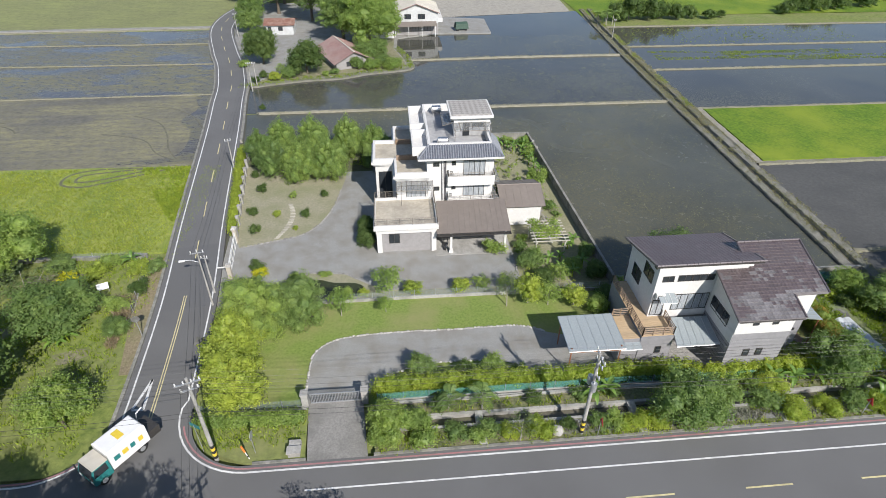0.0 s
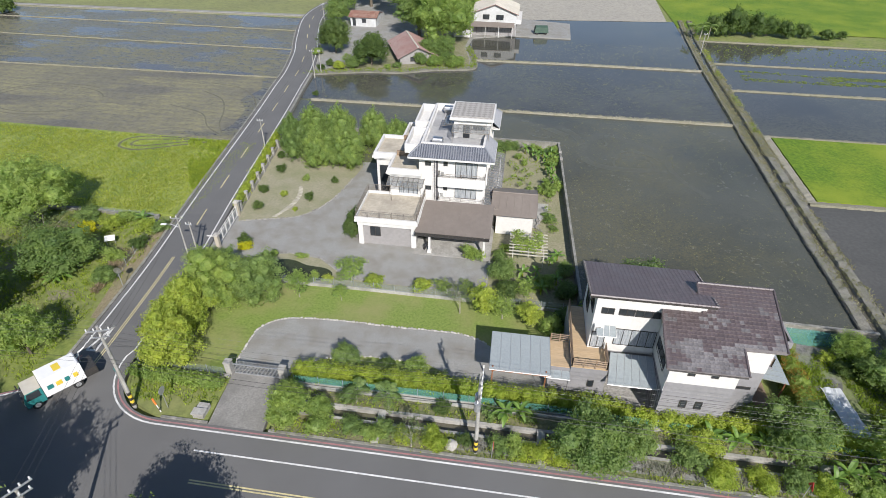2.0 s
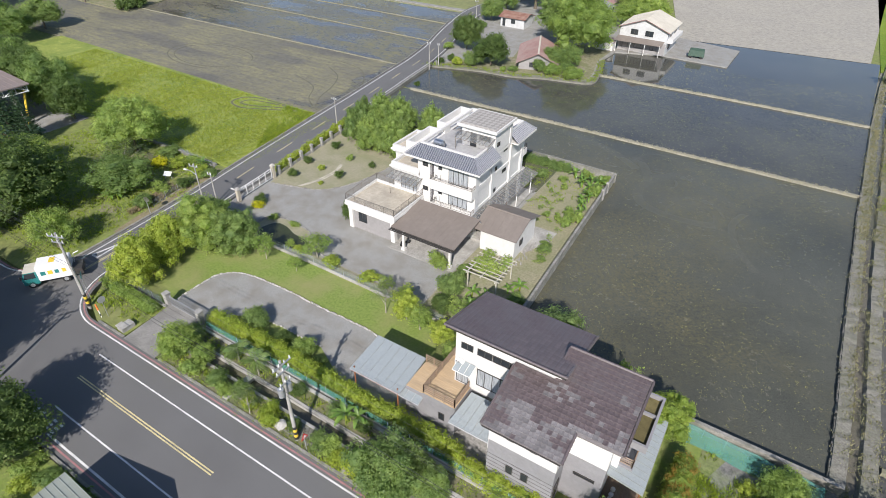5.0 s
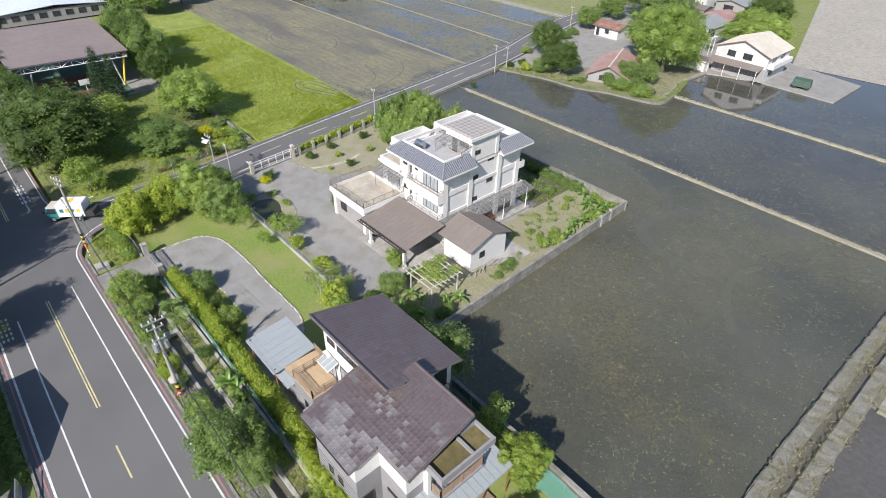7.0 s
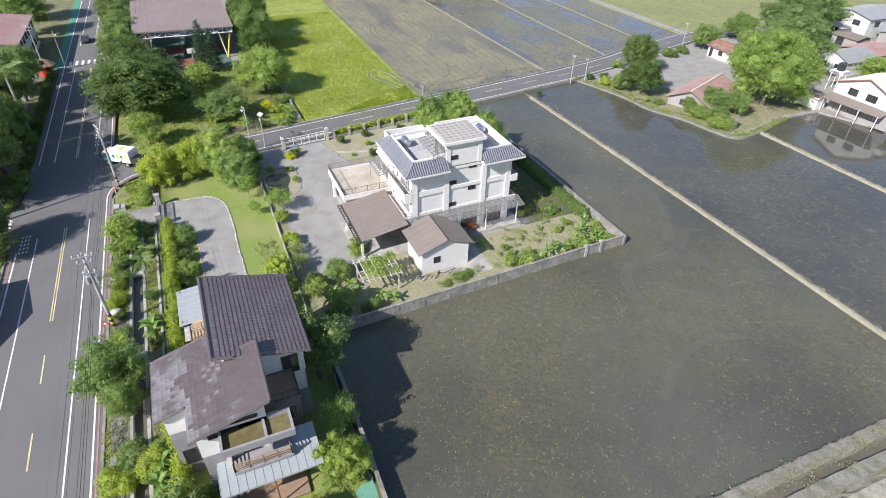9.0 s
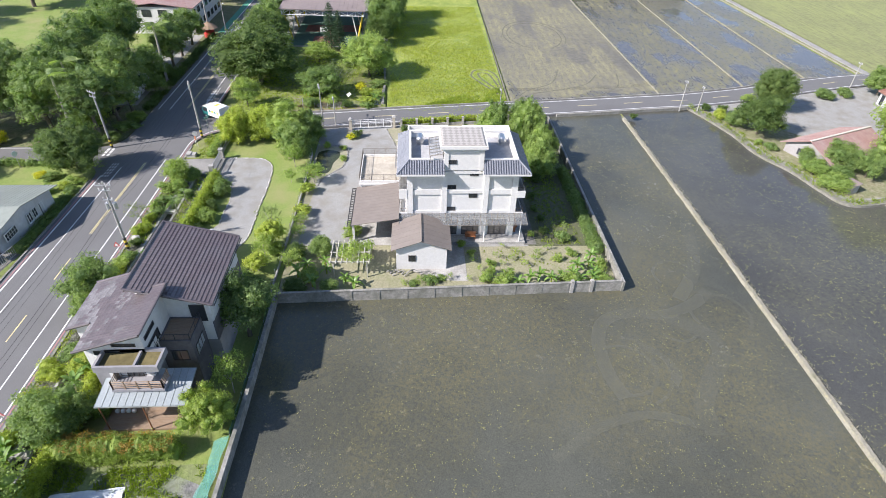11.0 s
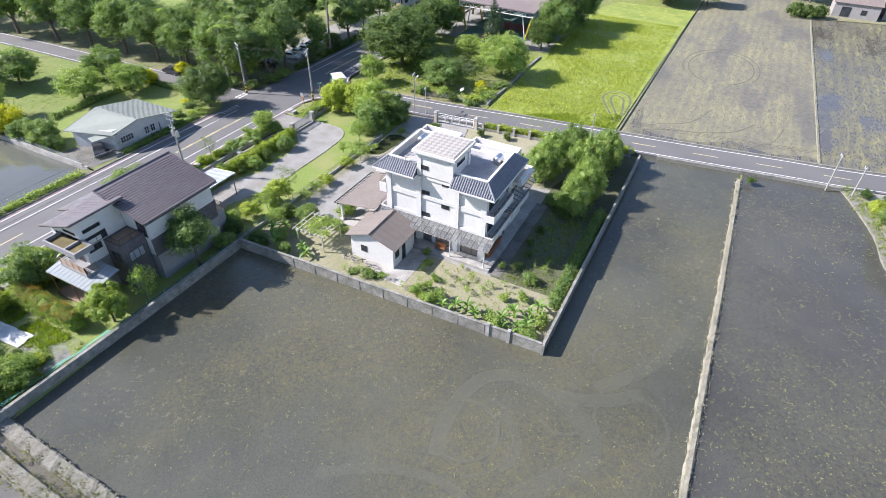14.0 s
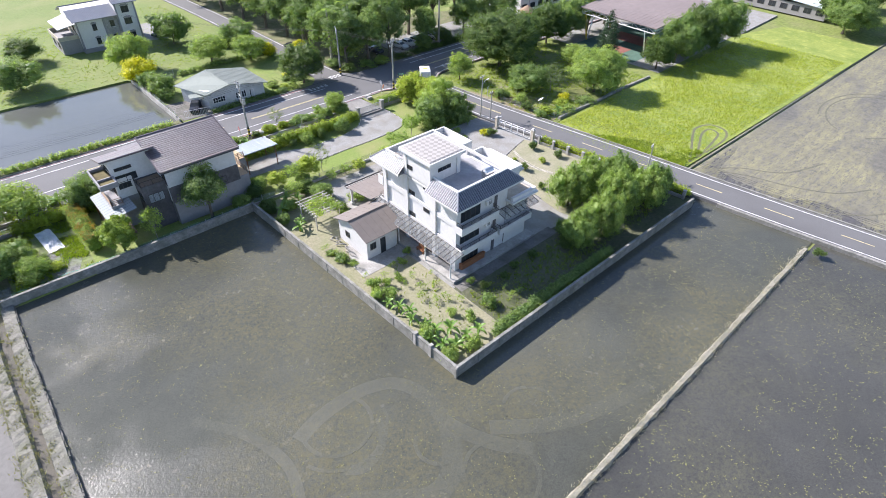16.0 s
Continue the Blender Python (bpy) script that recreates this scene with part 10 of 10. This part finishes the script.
long_block("school_wing", "long low school wing with a pale blue metal roof", -150, 40, -134, 69, 2.9, 1, "warm_grey", "blue_roof", "E", n=9)
sb = long_block("school_hall", "white two-storey school building with solar panels", -98, -6, -74.5, 11.5, 6.2, 2, "white", "red_roof", "N", n=7)
for i in range(5):
    for j in range(2):
        wpart("solar_panel", Geo().slab([(-95 + i * 3.6, 2.7 + 2.6 + j * 2.6, 6.75 - j * 0.36 + 0.15), (-91.7 + i * 3.6, 2.7 + 2.6 + j * 2.6, 6.75 - j * 0.36 + 0.15), (-91.7 + i * 3.6, 2.7 + 0.1 + j * 2.6, 7.1 - j * 0.36 + 0.15), (-95 + i * 3.6, 2.7 + 0.1 + j * 2.6, 7.1 - j * 0.36 + 0.15)], 0.06), "solar", sb, "dark blue solar panel")
for k in range(2):
    for i in range(4):
        win(sb, "E", -74.5, -4.5 + i * 3.9, -2.3 + i * 3.9, 0.8 + 3.1 * k, 2.5 + 3.1 * k, 1)
th = thing("garden_hut", "small round hut with a brown tiered roof", "hut", -73.0, 15.2, -0.1)
part("wall", Geo().tube([(0, 0, 0), (0, 0, 2.2)], 1.3, 10), M["red"], th)
part("roof", Geo().tube([(0, 0, 2.1), (0, 0, 2.9), (0, 0, 3.5)], [2.3, 1.2, 0.1], 10), M["brick"], th)

# far house in the meadow
fh = thing("stone_faced_house", "three-storey pale house with a grey tile roof and stone-faced bay", "house", 18, -38, -0.12)
wpart("wall", Geo().box(15.4, -44, -0.12, 24.2, -32.4, 7.0), "white", fh, "pale rendered wall")
wpart("tower", Geo().box(11.2, -43, -0.12, 15.4, -31.9, 9.4), "white", fh, "taller pale rendered bay")
wpart("base", Geo().box(11.1, -44.1, -0.12, 24.3, -31.8, 0.7), "grey_clad", fh, "grey plinth")
wpart("stone_bay", Geo().box(15.5, -32.45, 0.7, 18.4, -32.25, 7.0), "grey_stone", fh, "grey stone-faced bay")
for x, y, top in ((24.1, -32.3, 7.0), (18.5, -32.3, 7.0), (15.35, -31.85, 9.4), (11.3, -31.85, 9.4)):
    wpart("pilaster", Geo().box(x - 0.18, y - 0.12, -0.1, x + 0.18, y + 0.06, top), "grey_clad", fh)
rib_roof(fh, [(25.0, -31.3, 6.9), (15.5, -31.3, 6.9), (15.5, -35.6, 8.5), (25.0, -35.6, 8.5)], 0.14, "tile_roll", 0.34, "roof", "grey tiled roof slope")
rib_roof(fh, [(15.5, -44.6, 6.9), (25.0, -44.6, 6.9), (25.0, -40.4, 8.5), (15.5, -40.4, 8.5)], 0.14, "tile_roll", 0.34, "roof", "grey tiled roof slope")
wpart("roof_terrace", Geo().box(15.5, -40.4, 6.9, 24.8, -35.6, 8.3), "white", fh)
rib_roof(fh, [(15.9, -31.0, 9.3), (10.7, -31.0, 9.3), (10.7, -34.6, 10.6), (15.9, -34.6, 10.6)], 0.14, "tile_roll", 0.34, "tower_roof", "grey tiled roof slope")
wpart("tower_parapet", Geo().box(11.2, -43, 9.4, 15.4, -34.6, 10.4), "white", fh)
wpart("porch", Geo().box(24.2, -42, -0.12, 28.2, -33.6, 2.9), "grey_clad", fh)
wpart("balcony", ring(Geo(), 24.2, -42.2, 28.4, -33.4, 0.2, 2.9, 3.8), "terrace", fh)
wpart("porch_roof", Geo().slab([(24.0, -33, 6.2), (27.8, -33.6, 5.4), (27.8, -42, 5.4), (24.0, -43, 6.2)], 0.12), "white", fh)
for u0, z0, face in ((20.2, 1.2, -32.4), (20.2, 4.2, -32.4), (16.4, 1.4, -32.25), (16.4, 4.4, -32.25), (12.6, 1.2, -31.9), (12.6, 4.4, -31.9), (12.6, 7.0, -31.9)):
    w = 0.9 if face < -32.0 else 1.6
    win(fh, "N", face, u0, u0 + w, z0, z0 + 1.4, 1, sill=True)
    wpart("window_arch", Geo().box(u0 - 0.15, face - 0.05, z0 + 1.45, u0 + w + 0.15, face + 0.12, z0 + 1.68).box(u0 + 0.15, face - 0.05, z0 + 1.68, u0 + w - 0.15, face + 0.12, z0 + 1.85), "grey_clad", fh)
for u in (-40.5, -36.5):
    win(fh, "E", 28.2, u, u + 1.5, 0.9, 2.4, 1)
    win(fh, "E", 24.2, u, u + 1.5, 4.0, 6.0, 1)
setting("pavement_far_house", sheet([(2, -46), (11.6, -46), (11.6, -32), (2, -30)], -0.1), M["gravel"], "gravel yard of the far house", "yard")


# ---- vehicles ----
def car(x, y, turn, paint, label, z=-0.1, group=""):
    th = thing("parked_car", label, "car", x, y, z, turn, group)
    prof = [(-2.1, 0.35), (-2.15, 0.75), (-1.95, 0.95), (-1.5, 1.0), (-1.0, 1.42), (0.35, 1.45), (1.05, 1.0), (1.95, 0.85), (2.15, 0.6), (2.1, 0.35)]
    n = len(prof)
    g = Geo()
    v = [(px, -0.82, pz) for px, pz in prof] + [(px, 0.82, pz) for px, pz in prof]
    for i in (4, 5):
        for o, s in ((0, 1), (n, -1)):
            v[o + i] = (v[o + i][0], v[o + i][1] + s * 0.14, v[o + i][2])
    g.add(v, [tuple(range(n)), tuple(range(n, 2 * n))[::-1]] + [(i, n + i, n + (i + 1) % n, (i + 1) % n) for i in range(n)])
    b = part("body", g, M[paint], th)
    part("windscreen", Geo().add([(0.42, -0.62, 1.42), (0.42, 0.62, 1.42), (1.02, 0.74, 1.04), (1.02, -0.74, 1.04)], [(0, 3, 2, 1)]), M["glass"], th)
    part("rear_window", Geo().add([(-1.06, -0.62, 1.41), (-1.06, 0.62, 1.41), (-1.5, 0.74, 1.04), (-1.5, -0.74, 1.04)], [(0, 1, 2, 3)]), M["glass"], th)
    for s in (-1, 1):
        part("side_window", Geo().add([(-1.3, s * 0.825, 1.04), (0.85, s * 0.825, 1.04), (0.3, s * 0.7, 1.4), (-0.95, s * 0.7, 1.4)], [(0, 1, 2, 3)]), M["glass"], th)
    for px in (-1.35, 1.35):
        for s in (-1, 1):
            w = part("wheel", Geo().tube([(px, s * 0.66, 0.31), (px, s * 0.86, 0.31)], 0.31, 12), M["rubber"], th)
            part("rim", Geo().tube([(px, s * 0.8, 0.31), (px, s * 0.87, 0.31)], 0.18, 10), M["steel"], w)
    return th


for i, (x, y) in enumerate(((-32.6, 11.0), (-35.2, 10.8), (-37.8, 10.8), (-40.4, 10.6), (-43.0, 10.4), (-45.6, 10.2), (-26.2, 9.8))):
    car(x, y, 96 + rng.uniform(-4, 4), "car_white" if i not in (3, 6) else "car_dark", "white parked car under the trees" if i not in (3, 6) else "dark parked car under the trees", group="cars in the car park")
car(-12.6, -4.4, 92, "car_dark", "dark parked car on the lane side")
car(6.8, -33.5, 20, "car_dark", "dark car in the yard of a house")
car(17.6, 12.6, 60, "car_dark", "dark car under the bungalow porch")

tr = thing("refuse_lorry", "white box lorry with a teal cab turning at the junction", "lorry", -23.9, 30.3, 0.02, 54)
# the lorry drives towards the junction; its nose points along local -x
part("chassis", Geo().box(-2.6, -0.45, 0.45, 3.0, 0.45, 0.75), M["dark_metal"], tr)
bx = part("box_body", Geo().add([(-1.15, -1.05, 0.8), (2.2, -1.05, 0.8), (2.2, 1.05, 0.8), (-1.15, 1.05, 0.8), (-1.15, -1.05, 2.65), (2.2, -1.05, 2.65), (2.2, 1.05, 2.65), (-1.15, 1.05, 2.65), (-1.0, -0.9, 2.75), (2.1, -0.9, 2.75), (2.1, 0.9, 2.75), (-1.0, 0.9, 2.75)], [(3, 2, 1, 0), (0, 1, 5, 4), (1, 2, 6, 5), (2, 3, 7, 6), (3, 0, 4, 7), (4, 5, 9, 8), (5, 6, 10, 9), (6, 7, 11, 10), (7, 4, 8, 11), (8, 9, 10, 11)]), M["car_white"], tr, "white box body")
for s in (-1, 1):
    for i, (m_, w_) in enumerate((("teal", 0.5), ("yellow", 0.5), ("teal", 0.4), ("yellow", 0.4))):
        part("coloured_panel", Geo().box(-0.8 + i * 0.72, s * 1.052 - 0.004, 1.5, -0.8 + i * 0.72 + w_, s * 1.052 + 0.004, 2.0), M[m_], bx)
part("roof_mark", Geo().box(0.2, -0.5, 2.752, 0.8, 0.5, 2.758), M["yellow"], bx)
cab = part("cab", Geo().add([(-2.75, -0.98, 0.5), (-1.2, -0.98, 0.5), (-1.2, 0.98, 0.5), (-2.75, 0.98, 0.5), (-2.8, -0.98, 1.25), (-1.2, -0.98, 1.25), (-1.2, 0.98, 1.25), (-2.8, 0.98, 1.25), (-2.45, -0.9, 2.1), (-1.2, -0.9, 2.1), (-1.2, 0.9, 2.1), (-2.45, 0.9, 2.1)], [(3, 2, 1, 0), (0, 1, 5, 4), (1, 2, 6, 5), (2, 3, 7, 6), (3, 0, 4, 7), (4, 5, 9, 8), (5, 6, 10, 9), (6, 7, 11, 10), (7, 4, 8, 11), (8, 9, 10, 11)]), M["teal"], tr, "teal driver's cab")
part("cab_roof", Geo().box(-2.5, -0.92, 2.1, -1.2, 0.92, 2.22), M["cream_roof"], cab, "cream cab roof")
part("windscreen", Geo().add([(-2.805, -0.85, 1.32), (-2.805, 0.85, 1.32), (-2.49, 0.8, 2.04), (-2.49, -0.8, 2.04)], [(0, 3, 2, 1)]), M["glass"], cab)
for s in (-1, 1):
    part("side_window", Geo().add([(-2.6, s * 0.985, 1.3), (-1.4, s * 0.985, 1.3), (-1.4, s * 0.91, 2.0), (-2.4, s * 0.91, 2.0)], [(0, 1, 2, 3)]), M["glass"], cab)
    part("mirror", Geo().box(-2.85, s * 1.15 - 0.08, 1.5, -2.75, s * 1.15 + 0.08, 1.9), M["black"], cab)
    part("headlight", Geo().box(-2.83, s * 0.75 - 0.14, 0.85, -2.77, s * 0.75 + 0.14, 1.05), M["white_metal"], cab)
part("loader", Geo().box(2.2, -0.95, 0.7, 3.3, 0.95, 1.5), M["dark_metal"], tr, "dark rear loader")
part("lift_arm", Geo().tube([(2.4, 0.6, 1.5), (2.6, 0.6, 2.7), (3.2, 0.6, 2.9)], 0.07, 5), M["steel"], tr)
for x in (-2.0, 1.4):
    for s in (-1, 1):
        w = part("wheel", Geo().tube([(x, s * 0.7, 0.42), (x, s * 0.98, 0.42)], 0.42, 14), M["rubber"], tr)
        part("rim", Geo().tube([(x, s * 0.9, 0.42), (x, s * 0.99, 0.42)], 0.24, 10), M["steel"], w)
car(-95.0, 21.5, 2, "car_dark", "blue-grey car on the road by the school", 0.01)

# small far greenhouse frames and barns
th = thing("far_barn", "low far barn with a pale metal roof", "barn", 190, 196, -0.4)
part("wall", Geo().box(-16, -5, 0, 16, 5, 3.0), M["warm_grey"], th)
part("roof", Geo().slab([(-17, -6, 2.9), (17, -6, 2.9), (17, 6, 4.4), (-17, 6, 4.4)], 0.15), M["blue_roof"], th)
for k in range(7):
    th = thing("far_house", "low grey village house at the far field edge", "house", -196 - 9 * k, 100 + 7.5 * k, -0.4, 38)
    part("wall", Geo().box(-4.5, -3.5, 0, 4.5, 3.5, 3.2 + 0.5 * (k % 3)), M["white"], th)
    part("roof", Geo().add([(-5, -4, 3.1 + 0.5 * (k % 3)), (5, -4, 3.1 + 0.5 * (k % 3)), (5, 4, 3.1 + 0.5 * (k % 3)), (-5, 4, 3.1 + 0.5 * (k % 3)), (-5, 0, 4.6 + 0.5 * (k % 3)), (5, 0, 4.6 + 0.5 * (k % 3))], [(0, 1, 5, 4), (2, 3, 4, 5), (0, 4, 3), (1, 2, 5), (3, 2, 1, 0)]), M["metal_taupe" if k % 2 else "metal_grey"], th)
    for i in range(3):
        part("window", Geo().box(-3.6 + i * 2.8, -3.54, 1.0, -2.2 + i * 2.8, -3.5, 2.2), M["glass"], th)

for _kind in list(K.values()):
    if _kind.name not in _used:
        for _c in list(_kind.children):
            bpy.data.objects.remove(_c)
        bpy.data.objects.remove(_kind)
clear_marks()
